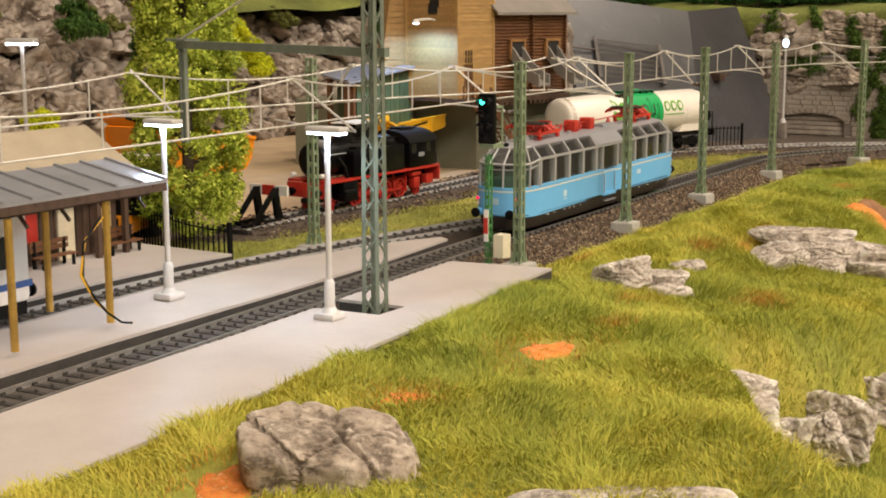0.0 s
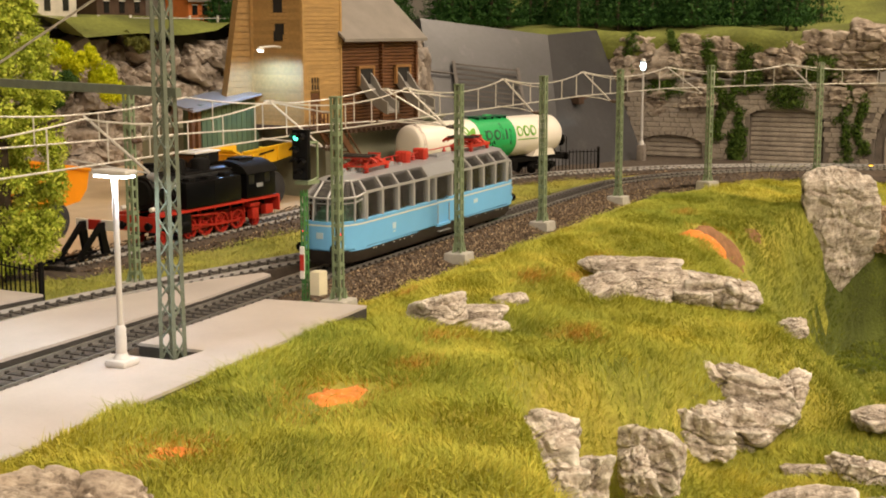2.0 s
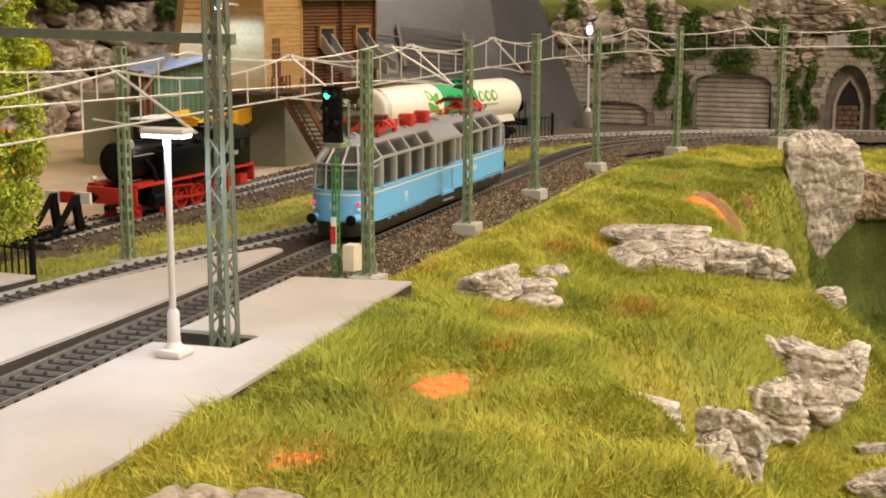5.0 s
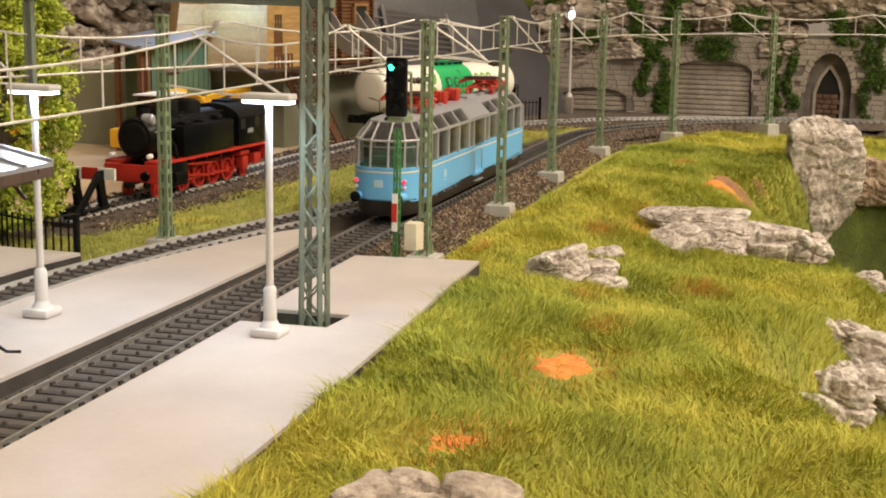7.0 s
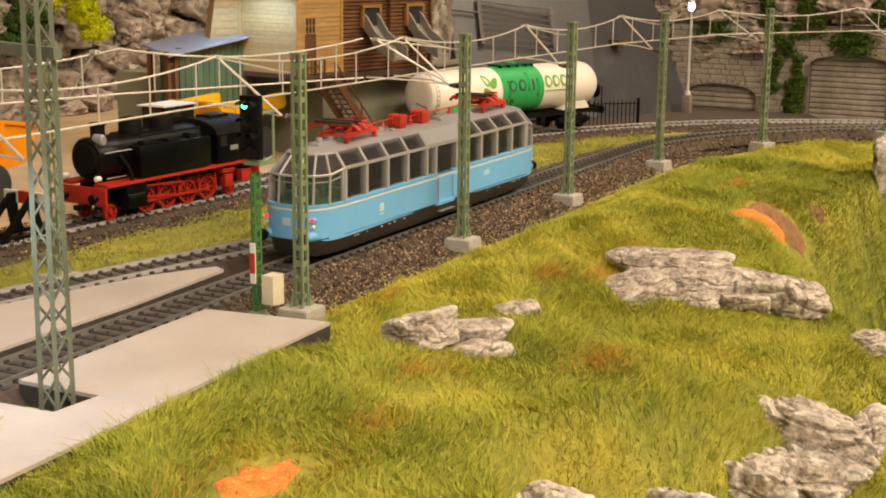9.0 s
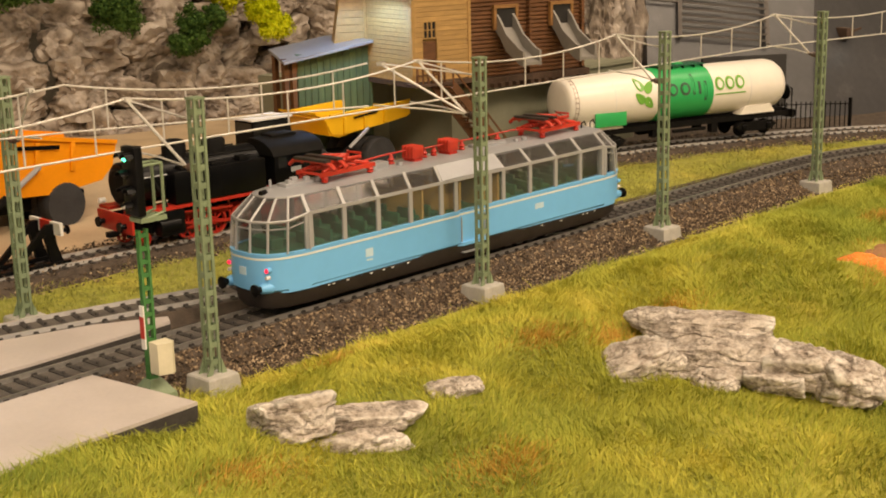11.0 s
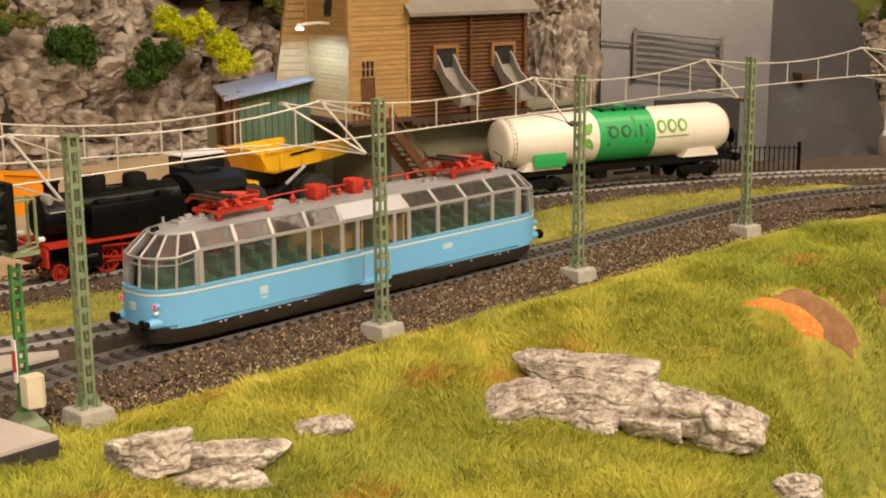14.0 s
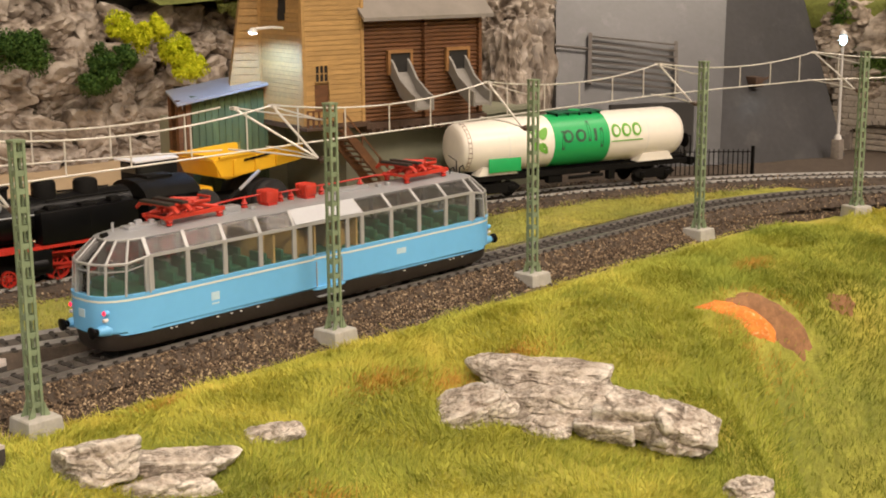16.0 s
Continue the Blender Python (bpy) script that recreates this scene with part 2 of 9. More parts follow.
LAMP_GLOW = paint("lamp_glow", (0.9, 0.95, 1.0), 0.4, emit=(0.86, 0.93, 1.0, 11.0), bump=0)
BLACK = paint("black_plastic", (0.005, 0.005, 0.0055), 0.3, vary=0.25, scale=90, spec=0.16)
BLACK_MATT = paint("soot_black", (0.009, 0.0085, 0.008), 0.65, vary=0.3, scale=90, spec=0.1)
RED = paint("chassis_red", (0.50, 0.03, 0.018), 0.45, vary=0.15, scale=150)
RED_BRIGHT = paint("pantograph_red", (0.56, 0.045, 0.025), 0.45, vary=0.15, scale=150)
WHITE = paint("white_paint", (0.8, 0.78, 0.74), 0.45, vary=0.05)
CREAM = paint("tank_cream", (0.85, 0.80, 0.72), 0.32, vary=0.035, scale=30, grain=300, bump=0.04)
GREEN_BRIGHT = paint("tank_green", (0.015, 0.40, 0.115), 0.36, vary=0.06, scale=40, bump=0.04)
LIME = paint("lime_print", (0.16, 0.42, 0.06), 0.4, vary=0.05)
DARK_PRINT = paint("dark_print", (0.045, 0.09, 0.06), 0.4, vary=0.05)
BLUE = paint("railcar_blue", (0.17, 0.51, 0.88), 0.36, vary=0.035, scale=40, grain=400, bump=0.03)
PLATE = paint("plate_pale_blue", (0.52, 0.70, 0.82), 0.4, vary=0.06)
IVORY = paint("ivory_stripe", (0.72, 0.76, 0.70), 0.4, vary=0.04)
SILVER = paint("roof_silver", (0.395, 0.405, 0.43), 0.36, 0.3, vary=0.06, scale=60)
FRAME_GREY = paint("window_frame_grey", (0.42, 0.42, 0.42), 0.36, 0.2, vary=0.05)
SKIRT = paint("skirt_brown_black", (0.035, 0.027, 0.023), 0.55, vary=0.25)
SEAT_GREEN = paint("seat_green", (0.011, 0.125, 0.062), 0.6, vary=0.12)
SEAT_TAN = paint("partition_tan", (0.62, 0.39, 0.13), 0.6, vary=0.12)
GLASS = glass_material("window_clear", dull=0.055)
GLASS_ROOF = glass_material("roof_window_tinted", (0.62, 0.60, 0.60), 0.16, 0.05, 0.07)
AMBER_GLOW = paint("amber_glow", (0.9, 0.6, 0.1), 0.4, emit=(1.0, 0.55, 0.06, 6.0), bump=0)
RED_LENS = paint("red_lens", (0.7, 0.02, 0.04), 0.2, emit=(1.0, 0.02, 0.05, 2.0), bump=0)
GREEN_LENS = paint("green_lens", (0.02, 0.7, 0.4), 0.2, emit=(0.05, 1.0, 0.55, 5.0), bump=0)
DARK_LENS = paint("dark_lens", (0.02, 0.02, 0.02), 0.15, bump=0)
YELLOW = paint("truck_yellow", (0.83, 0.46, 0.02), 0.4, vary=0.06, scale=60)
ORANGE = paint("truck_orange", (0.86, 0.30, 0.01), 0.42, vary=0.06, scale=60)
TYRE = paint("tyre_rubber", (0.03, 0.03, 0.032), 0.75, vary=0.25)
TIMBER_TAN = planks_material("tower_boards", (0.43, 0.26, 0.095), 0, 0, axis=0, vary=0.16)
TIMBER_BROWN = planks_material("brown_logs", (0.135, 0.055, 0.019), 0, 0, axis=0, vary=0.3)
TIMBER_HATCH = planks_material("hatch_boards", (0.30, 0.15, 0.05), 0, 0, axis=0, vary=0.2)
TIMBER_GREEN = planks_material("green_boards", (0.075, 0.12, 0.055), 0, 0, axis=2, vary=0.2)
TIMBER_DARK = planks_material("dark_brown_boards", (0.075, 0.042, 0.026), 0, 0, axis=2, vary=0.3)
ROOF_GREY = paint("roof_felt", (0.235, 0.21, 0.185), 0.7, vary=0.12, scale=60, bump=0.3)
ROOF_BLUE = paint("roof_zinc", (0.37, 0.375, 0.40), 0.35, 0.4, vary=0.12, scale=60)
ROOF_TAN = paint("roof_tan", (0.42, 0.35, 0.25), 0.7, vary=0.1, scale=60, bump=0.3)
CHUTE = paint("chute_grey", (0.235, 0.22, 0.20), 0.6, vary=0.1)
WALL_OLIVE = paint("wall_olive_grey", (0.235, 0.235, 0.165), 0.75, vary=0.1, scale=20, grain=300)
SLAB = paint("slab_grey", (0.052, 0.051, 0.054), 0.3, vary=0.22, scale=14, grain=220, bump=0.12, wear=(0.078, 0.076, 0.078))
SLAB_DARK = paint("rack_grey", (0.115, 0.10, 0.09), 0.6, vary=0.15, scale=60)
SAND = paint("sand_ground", (0.50, 0.37, 0.23), 0.9, vary=0.12, scale=30, grain=600, bump=0.4)
EARTH_ORANGE = paint("orange_earth", (0.80, 0.25, 0.045), 0.9, vary=0.25, scale=200, grain=1200, bump=0.6, depth=0.0008, wear=(0.85, 0.55, 0.28))
EARTH_BROWN = paint("brown_earth", (0.30, 0.15, 0.07), 0.9, vary=0.25, scale=200, bump=0.5)
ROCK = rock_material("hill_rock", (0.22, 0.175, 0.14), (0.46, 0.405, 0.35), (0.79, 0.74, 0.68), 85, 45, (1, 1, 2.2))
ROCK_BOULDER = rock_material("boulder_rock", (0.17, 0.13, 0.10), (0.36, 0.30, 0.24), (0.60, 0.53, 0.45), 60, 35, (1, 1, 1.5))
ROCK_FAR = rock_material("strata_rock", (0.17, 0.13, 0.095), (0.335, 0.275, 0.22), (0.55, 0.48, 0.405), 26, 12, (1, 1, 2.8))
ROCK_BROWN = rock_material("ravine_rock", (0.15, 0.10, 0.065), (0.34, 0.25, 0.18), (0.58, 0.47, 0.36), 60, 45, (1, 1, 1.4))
# Very dark colour that paints shade into the gaps between cliff stones.
GAP_SHADE = paint("cliff_gap_shade", (0.045, 0.038, 0.026), 0.9, vary=0.4, scale=40, bump=0.5)
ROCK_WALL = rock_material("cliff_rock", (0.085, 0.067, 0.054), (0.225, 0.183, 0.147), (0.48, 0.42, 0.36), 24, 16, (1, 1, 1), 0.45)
STONE_BLOCK = paint("dressed_stone", (0.46, 0.40, 0.335), 0.85, vary=0.28, scale=60, grain=500, bump=0.5, depth=0.0008)
STONE_DARK = paint("dark_stone", (0.24, 0.207, 0.175), 0.85, vary=0.25, scale=60, grain=500, bump=0.5)
BRICK = paint("old_brick", (0.20, 0.115, 0.075), 0.85, vary=0.3, scale=90, bump=0.5)
# Near-black colour that stands in for the shade inside openings.
RECESS_SHADE = paint("recess_shade_black", (0.02, 0.018, 0.016), 0.9)
LEAF_TREE = fibre_material("tree_leaf", [(0.25, (0.22, 0.29, 0.03)), (0.5, (0.45, 0.54, 0.06)), (0.8, (0.70, 0.72, 0.13))], 0.6)
LEAF_DARK = fibre_material("bush_dark_leaf", [(0.25, (0.02, 0.055, 0.012)), (0.75, (0.08, 0.15, 0.03))], 0.6)
LEAF_LIME = fibre_material("bush_lime_leaf", [(0.25, (0.40, 0.48, 0.01)), (0.75, (0.72, 0.72, 0.03))], 0.6)
LEAF_MOSS = fibre_material("olive_moss", [(0.25, (0.09, 0.10, 0.025)), (0.75, (0.22, 0.23, 0.06))], 0.6)
LEAF_IVY = fibre_material("ivy_leaf", [(0.25, (0.04, 0.085, 0.015)), (0.75, (0.12, 0.19, 0.035))], 0.6)
# Moss green that also carries the ravine's shade in its colour.
MOSS_SHADE = paint("ravine_moss_shade", (0.095, 0.12, 0.02), 0.95, vary=0.4, scale=40, grain=700, bump=0.8, depth=0.0012)
LEAF_FIR = fibre_material("fir_needle", [(0.25, (0.014, 0.05, 0.012)), (0.75, (0.06, 0.15, 0.035))], 0.6)
BARK = paint("bark", (0.10, 0.07, 0.045), 0.85, vary=0.3, bump=0.5)
BRASS = paint("bare_brass", (0.62, 0.40, 0.10), 0.35, 0.75, vary=0.15)
RUST = paint("rust_brown", (0.20, 0.09, 0.045), 0.75, vary=0.3)
HALL_WALL = paint("hall_wall", (0.55, 0.52, 0.48), 0.85, vary=0.06, scale=3, grain=60)
HALL_FLOOR = paint("hall_floor", (0.25, 0.23, 0.21), 0.6, vary=0.1, scale=3, grain=60)
CEILING = paint("hall_ceiling", (0.75, 0.73, 0.70), 0.9, vary=0.04, scale=3, grain=60)


# ---- building helpers ----
def part(name, bm, material, parent=None, label="", smooth=35.0, mats=None):
    """Links a bmesh in centimetres as one mesh object under a thing or a part."""
    me = bpy.data.meshes.new(name)
    bmesh.ops.recalc_face_normals(bm, faces=bm.faces)
    bm.to_mesh(me)
    bm.free()
    me.transform(Matrix.Scale(CM, 4))
    for mt in mats or [material]:
        me.materials.append(mt)
    if smooth:
        me.polygons.foreach_set("use_smooth", [True] * len(me.polygons))
        me.set_sharp_from_angle(angle=radians(smooth))
    ob = new(name, me)
    ob.parent = parent
    return tagged(ob, label)


def raw(name, verts, faces, material, parent=None, label="", smooth=False):
    """A mesh object straight from arrays in centimetres, for many small pieces."""
    me = bpy.data.meshes.new(name)
    me.from_pydata((np.asarray(verts, float) * CM).tolist(), [], faces if isinstance(faces, list) else faces.tolist())
    me.materials.append(material)
    if smooth:
        me.polygons.foreach_set("use_smooth", [True] * len(me.polygons))
    ob = new(name, me)
    ob.parent = parent
    return tagged(ob, label)


def thing(name, label, category, at=(0, 0, 0), turn=0.0, group="", kind=""):
    ob = new(name)
    ob.empty_display_size = 0.005
    ob.matrix_basis = cm_pose(*at, turn)
    return tagged(ob, label, category, group, kind)


def cm_pose(x, y, z, turn=0.0):
    return pose(x * CM, y * CM, z * CM, 0, 0, turn)


def box(bm, x0, x1, y0, y1, z0, z1, bevel=0.0):
    vs = [bm.verts.new((x, y, z)) for z in (z0, z1) for x, y in ((x0, y0), (x1, y0), (x1, y1), (x0, y1))]
    fs = [bm.faces.new([vs[i] for i in f]) for f in ((3, 2, 1, 0), (4, 5, 6, 7), (0, 1, 5, 4), (1, 2, 6, 5), (2, 3, 7, 6), (3, 0, 4, 7))]
    if bevel:
        bmesh.ops.bevel(bm, geom=list({e for f in fs for e in f.edges}), offset=bevel, segments=2, affect="EDGES", profile=0.5)
    return bm


def prism(bm, outline, z0, z1):
    """An upright block over an outline of x, y points."""
    lo, hi = [bm.verts.new((x, y, z0)) for x, y in outline], [bm.verts.new((x, y, z1)) for x, y in outline]
    n = len(outline)
    bm.faces.new(lo[::-1]), bm.faces.new(hi)
    for i in range(n):
        bm.faces.new((lo[i], lo[(i + 1) % n], hi[(i + 1) % n], hi[i]))
    return bm


def slab(bm, outline, push):
    """A flat outline of 3D points pushed out along a vector."""
    push = Vector(push)
    a = [bm.verts.new(p) for p in outline]
    b = [bm.verts.new(Vector(p) + push) for p in outline]
    n = len(a)
    bm.faces.new(a[::-1]), bm.faces.new(b)
    for i in range(n):
        bm.faces.new((a[i], a[(i + 1) % n], b[(i + 1) % n], b[i]))
    return bm


def rod(bm, p0, p1, r0, r1=None, n=8, caps=True):
    p0, p1, r1 = Vector(p0), Vector(p1), r0 if r1 is None else r1
    d = (p1 - p0).normalized()
    u = d.orthogonal().normalized()
    w = d.cross(u)
    rings = [[bm.verts.new(p + r * (math.cos(math.tau * i / n) * u + math.sin(math.tau * i / n) * w)) for i in range(n)] for p, r in ((p0, r0), (p1, r1))]
    for i in range(n):
        bm.faces.new((rings[0][i], rings[0][(i + 1) % n], rings[1][(i + 1) % n], rings[1][i]))
    if caps:
        bm.faces.new(rings[0][::-1]), bm.faces.new(rings[1])
    return bm


def bar(bm, p0, p1, w, h):
    """A square bar between two points."""
    p0, p1 = Vector(p0), Vector(p1)
    d = (p1 - p0).normalized()
    u = d.cross(Vector((0, 0, 1)))
    u = u.normalized() if u.length > 1e-4 else Vector((1, 0, 0))
    v = u.cross(d)
    rings = [[bm.verts.new(p + a * u * w / 2 + b * v * h / 2) for a, b in ((-1, -1), (1, -1), (1, 1), (-1, 1))] for p in (p0, p1)]
    for i in range(4):
        bm.faces.new((rings[0][i], rings[0][(i + 1) % 4], rings[1][(i + 1) % 4], rings[1][i]))
    bm.faces.new(rings[0][::-1]), bm.faces.new(rings[1])
    return bm


def tube(bm, points, r, n=6):
    """A round bent rod along points."""
    points = [Vector(p) for p in points]
    rings, u = [], None
    for i, p in enumerate(points):
        d = (points[min(i + 1, len(points) - 1)] - points[max(i - 1, 0)]).normalized()
        u = d.orthogonal().normalized() if u is None else (u - d * u.dot(d)).normalized()
        w = d.cross(u)
        rings.append([bm.verts.new(p + r * (math.cos(math.tau * k / n) * u + math.sin(math.tau * k / n) * w)) for k in range(n)])
    for a, b in zip(rings, rings[1:]):
        for k in range(n):
            bm.faces.new((a[k], a[(k + 1) % n], b[(k + 1) % n], b[k]))
    bm.faces.new(rings[0][::-1]), bm.faces.new(rings[-1])
    return bm


def lathe(bm, profile, axis="x", n=24, at=(0, 0, 0)):
    """A turned body: profile rows of (place along the axis, radius)."""
    rings = []
    for s, r in profile:
        ring = []
        for k in range(n):
            a, b = r * math.cos(math.tau * k / n), r * math.sin(math.tau * k / n)
            p = {"x": (s, a, b), "y": (a, s, b), "z": (a, b, s)}[axis]
            ring.append(bm.verts.new(Vector(p) + Vector(at)))
        rings.append(ring)
    for a, b in zip(rings, rings[1:]):
        for k in range(n):
            bm.faces.new((a[k], a[(k + 1) % n], b[(k + 1) % n], b[k]))
    bm.faces.new(rings[0][::-1]), bm.faces.new(rings[-1])
    return bm


def loft(bm, rings, close=True, caps=True):
    """Skin over rings of 3D points with equal counts."""
    rows = [[bm.verts.new(p) for p in ring] for ring in rings]
    n = len(rows[0])
    for a, b in zip(rows, rows[1:]):
        for k in range(n if close else n - 1):
            bm.faces.new((a[k], a[(k + 1) % n], b[(k + 1) % n], b[k]))
    if caps and close:
        bm.faces.new(rows[0][::-1]), bm.faces.new(rows[-1])
    return bm


def B():
    return bmesh.new()


# ---- the hall round the layout ----
def hall():
    for name, (x0, x1, y0, y1, z0, z1), mt in (
        ("floor", (-330, 360, -330, 360, -105, -95), HALL_FLOOR), ("ceiling", (-330, 360, -330, 360, 180, 190), CEILING),
        ("wall_north", (-330, 360, 350, 360, -95, 180), HALL_WALL), ("wall_south", (-330, 360, -330, -320, -95, 180), HALL_WALL),
        ("wall_east", (350, 360, -320, 350, -95, 180), HALL_WALL), ("wall_west", (-330, -320, -320, 350, -95, 180), HALL_WALL)):
        tagged(part(name, box(B(), x0, x1, y0, y1, z0, z1), mt, smooth=0), "plain surface of the exhibition hall", "hall", kind="structure")


hall()

# ---- lie of the land ----
RAIL_Z, YARD_Z = 0.35, 0.05


def smooth01(t):
    t = np.clip(t, 0, 1)
    return t * t * (3 - 2 * t)


def ground(x, y):
    """Height of the ground in centimetres: a level track bed, a grassy hill that falls to a lower ledge, and a ravine."""
    x, y = np.asarray(x, float), np.asarray(y, float)
    wave = 0.10 * np.sin(0.9 * x + 1.3 * np.sin(0.4 * y)) + 0.10 * np.sin(1.1 * y + 0.7 * np.sin(0.5 * x)) + 0.05 * np.sin(2.3 * x - 1.9 * y)
    level = -0.35 - 0.022 * np.clip(x - 45, 0, 60)
    level = level - 0.4 * smooth01((-1.6 - y) / 1.6) * smooth01((x + 10) / 2)
    out = np.clip(-4.6 - y, 0, None)
    fall = np.interp(x, [-60, -26, -12, 0, 6, 15, 22, 30, 60], [0.01, 0.03, 0.09, 0.15, 0.205, 0.2, 0.11, 0.06, 0.06])
    lift = np.interp(x, [-60, -26, -12, -8, -5, 12, 22, 26, 33, 60], [1.0, 1.0, 0.96, 0.9, 0.7, 0.7, 0.95, 0.9, 0.4, 0.4])
    kerb = np.interp(x, [-62, -41, -28, -19, -11.4, -7.2, -5.5], [-10.6, -9.0, -8.4, -7.85, -7.3, -7.0, -3.6])
    bend = np.abs(np.hypot(np.maximum(x - 41, 0), y + 36.2) - 36.4)
    lift = lift * smooth01((kerb + 1.0 - y) / 1.8) * np.where(x > 41, smooth01((bend - 1.6) / 2.5), 1.0)
    high = level + lift * smooth01(out / 2.5) - fall * np.clip(out - 1.5, 0, None)
    edge = np.interp(x, [-60, -34, -27, -24, -20, -16, -13.5, -10, -7, 0, 5, 10, 14, 20, 27, 34, 39, 42, 45, 47.5, 49, 52, 60], [-52, -36, -25, -22, -20.3, -17.9, -16.2, -15.7, -16.3, -18.5, -20, -21, -20, -16, -12.4, -13.4, -14.2, -14.6, -16.4, -19.6, -24, -60, -90])
    width = np.interp(x, [-60, -24, -10, 0, 8, 14, 24, 34, 41, 46, 60], [14, 3.4, 2.4, 3.4, 4.2, 6.5, 7.0, 6.0, 4.5, 3, 8])
    ledge = -7.0 + 0.07 * np.clip(x, -8, 9) - 0.09 * np.clip(-25 - y, 0, 9) - 0.25 * np.clip(-20 - x, 0, 10)
    deep = smooth01((x - 8.8) / 3.0) * smooth01((-24.5 - y) / 6.0) + smooth01((-31.7 - 0.1 * x - y) / 1.5) * smooth01((x + 10) / 8) + smooth01((-40 - y) / 3.0)
    bottom = ledge + (-20.0 - ledge) * np.clip(deep, 0, 1)
    bottom = bottom - 5.0 * smooth01((x - 14) / 10) * (1 - np.clip(deep, 0, 1))
    high = high - 0.45 * np.clip(out - 7.6, 0, 6) * np.exp(-(((x - 25) / 6.0) ** 2))
    mask = smooth01((y - (edge - width)) / width)
    rugged = smooth01((x - 34) / 6) * smooth01((-16 - y) / 4) * np.clip(4 * mask * (1 - mask) + 0.3, 0, 1)
    crag = np.sin(1.9 * x + 2.3 * np.sin(1.3 * y)) * np.sin(1.7 * y + 1.9 * np.sin(1.1 * x)) + 0.5 * np.sin(4.3 * x - 3.1 * y) * np.sin(3.7 * y + 2.2 * x)
    return bottom + (high - bottom) * mask + 0.9 * rugged * crag + wave * np.where(y < -5.5, 1.0, 0.25)


MAIN_LINE = [(-80, -4.6), (-60, -3.35), (-45, -2.5), (-30, -1.72), (-20, -1.25), (-8, -0.68), (0, -0.36), (12, -0.1), (28, 0.12), (36, 0.2)]
MAIN_LINE += [(41 + 36.4 * math.sin(a), -36.2 + 36.4 * math.cos(a)) for a in np.linspace(0.0, 1.95, 40)]
LOOP_LINE = [(-46, 5.4), (-36, 6.1), (-26, 6.55), (-19, 6.75), (-14, 6.55), (-9.6, 6.05), (-5, 5.2), (0, 4.15), (6, 2.65), (12, 1.25), (18, 0.4), (23, 0.15)]
YARD_LINE = [(-3, 14.75), (4, 14.5), (12, 14.15), (20, 14.0), (28, 14.0), (36, 13.5), (44.3, 11.25), (53, 8.45), (60, 5.2), (66, 1.3), (71.5, -4.1), (76, -11), (79, -19), (80.5, -27), (81, -36)]


def along(points, step, start=0.0):
    """Even steps along a smooth line through plan points: rows of x, y and the heading."""
    p = np.array(points, float)
    s = np.r_[0, np.cumsum(np.hypot(*np.diff(p, axis=0).T))]
    fine = np.linspace(0, s[-1], int(s[-1] / 0.5))
    q = np.c_[np.interp(fine, s, p[:, 0]), np.interp(fine, s, p[:, 1])]
    for _ in range(8):
        q[1:-1] = (q[:-2] + 2 * q[1:-1] + q[2:]) / 4
    s = np.r_[0, np.cumsum(np.hypot(*np.diff(q, axis=0).T))]
    at = np.arange(start, s[-1], step)
    x, y = np.interp(at, s, q[:, 0]), np.interp(at, s, q[:, 1])
    return np.c_[x, y, np.arctan2(np.gradient(y), np.gradient(x))]


def rail_height(x):
    return RAIL_Z - 0.022 * np.clip(np.asarray(x, float) - 45, 0, 60)


def off_line(points, x, y):
    """Distance of plan places from a line."""
    p = along(points, 1.0)[:, :2]
    x, y = np.ravel(x), np.ravel(y)
    best = np.full(len(x), 1e9)
    for px, py in p:
        best = np.minimum(best, (x - px) ** 2 + (y - py) ** 2)
    return np.sqrt(best)


def in_outline(outline, x, y):
    inside = np.zeros(len(x), bool)
    for (ax, ay), (bx, by) in zip(outline, outline[1:] + outline[:1]):
        hit = ((ay > y) != (by > y)) & (x < (bx - ax) * (y - ay) / ((by - ay) if by != ay else 1e-9) + ax)
        inside ^= hit
    return inside


NEAR_PLATFORM = [(-62, -4.7), (-45, -3.8), (-32, -3.12), (-24, -2.95), (-19.1, -2.75), (-18.9, -5.6), (-17.15, -5.7), (-17.25, -2.6), (-7.8, -2.2), (-7.0, -7.05), (-11.4, -7.3), (-18.9, -7.85), (-28.3, -8.4), (-41, -9.0), (-62, -10.6)]
ISLAND = [(-62, -1.4), (-45, -0.5), (-27.3, 0.3), (-17, 0.38), (-8.5, 0.6), (-4.5, 0.95), (-2.4, 1.15), (-2.1, 1.75), (-4.7, 3.05), (-10, 4.4), (-14, 5.1), (-19, 5.3), (-30, 4.9), (-62, 2.8)]
STATION_PLATFORM = [(-62, 7.2), (-36, 8.0), (-26, 8.35), (-19, 8.6), (-14, 8.4), (-11.2, 8.0), (-11.2, 21), (-62, 21)]
SAND_AREA = [(-11, 16.2), (25, 16.6), (40, 16.2), (46, 21), (52, 30), (52, 60), (-60, 60), (-60, 21), (-11, 21)]


def mossy(x, y):
    """The dark green floor and far side of the ravine, its shade put into the moss colour."""
    x, y = np.asarray(x, float), np.asarray(y, float)
    u, v = x + 0.5 * np.sin(3.1 * y + 1.7 * x), y + 0.4 * np.sin(2.7 * x - 2.1 * y)
    z = ground(x, y)
    return ((u > 37) & (u < 58) & (v < -17.5) & (z < np.where(u > 45, -1.9, -2.4))) | ((u > 9) & (z < -11.5))


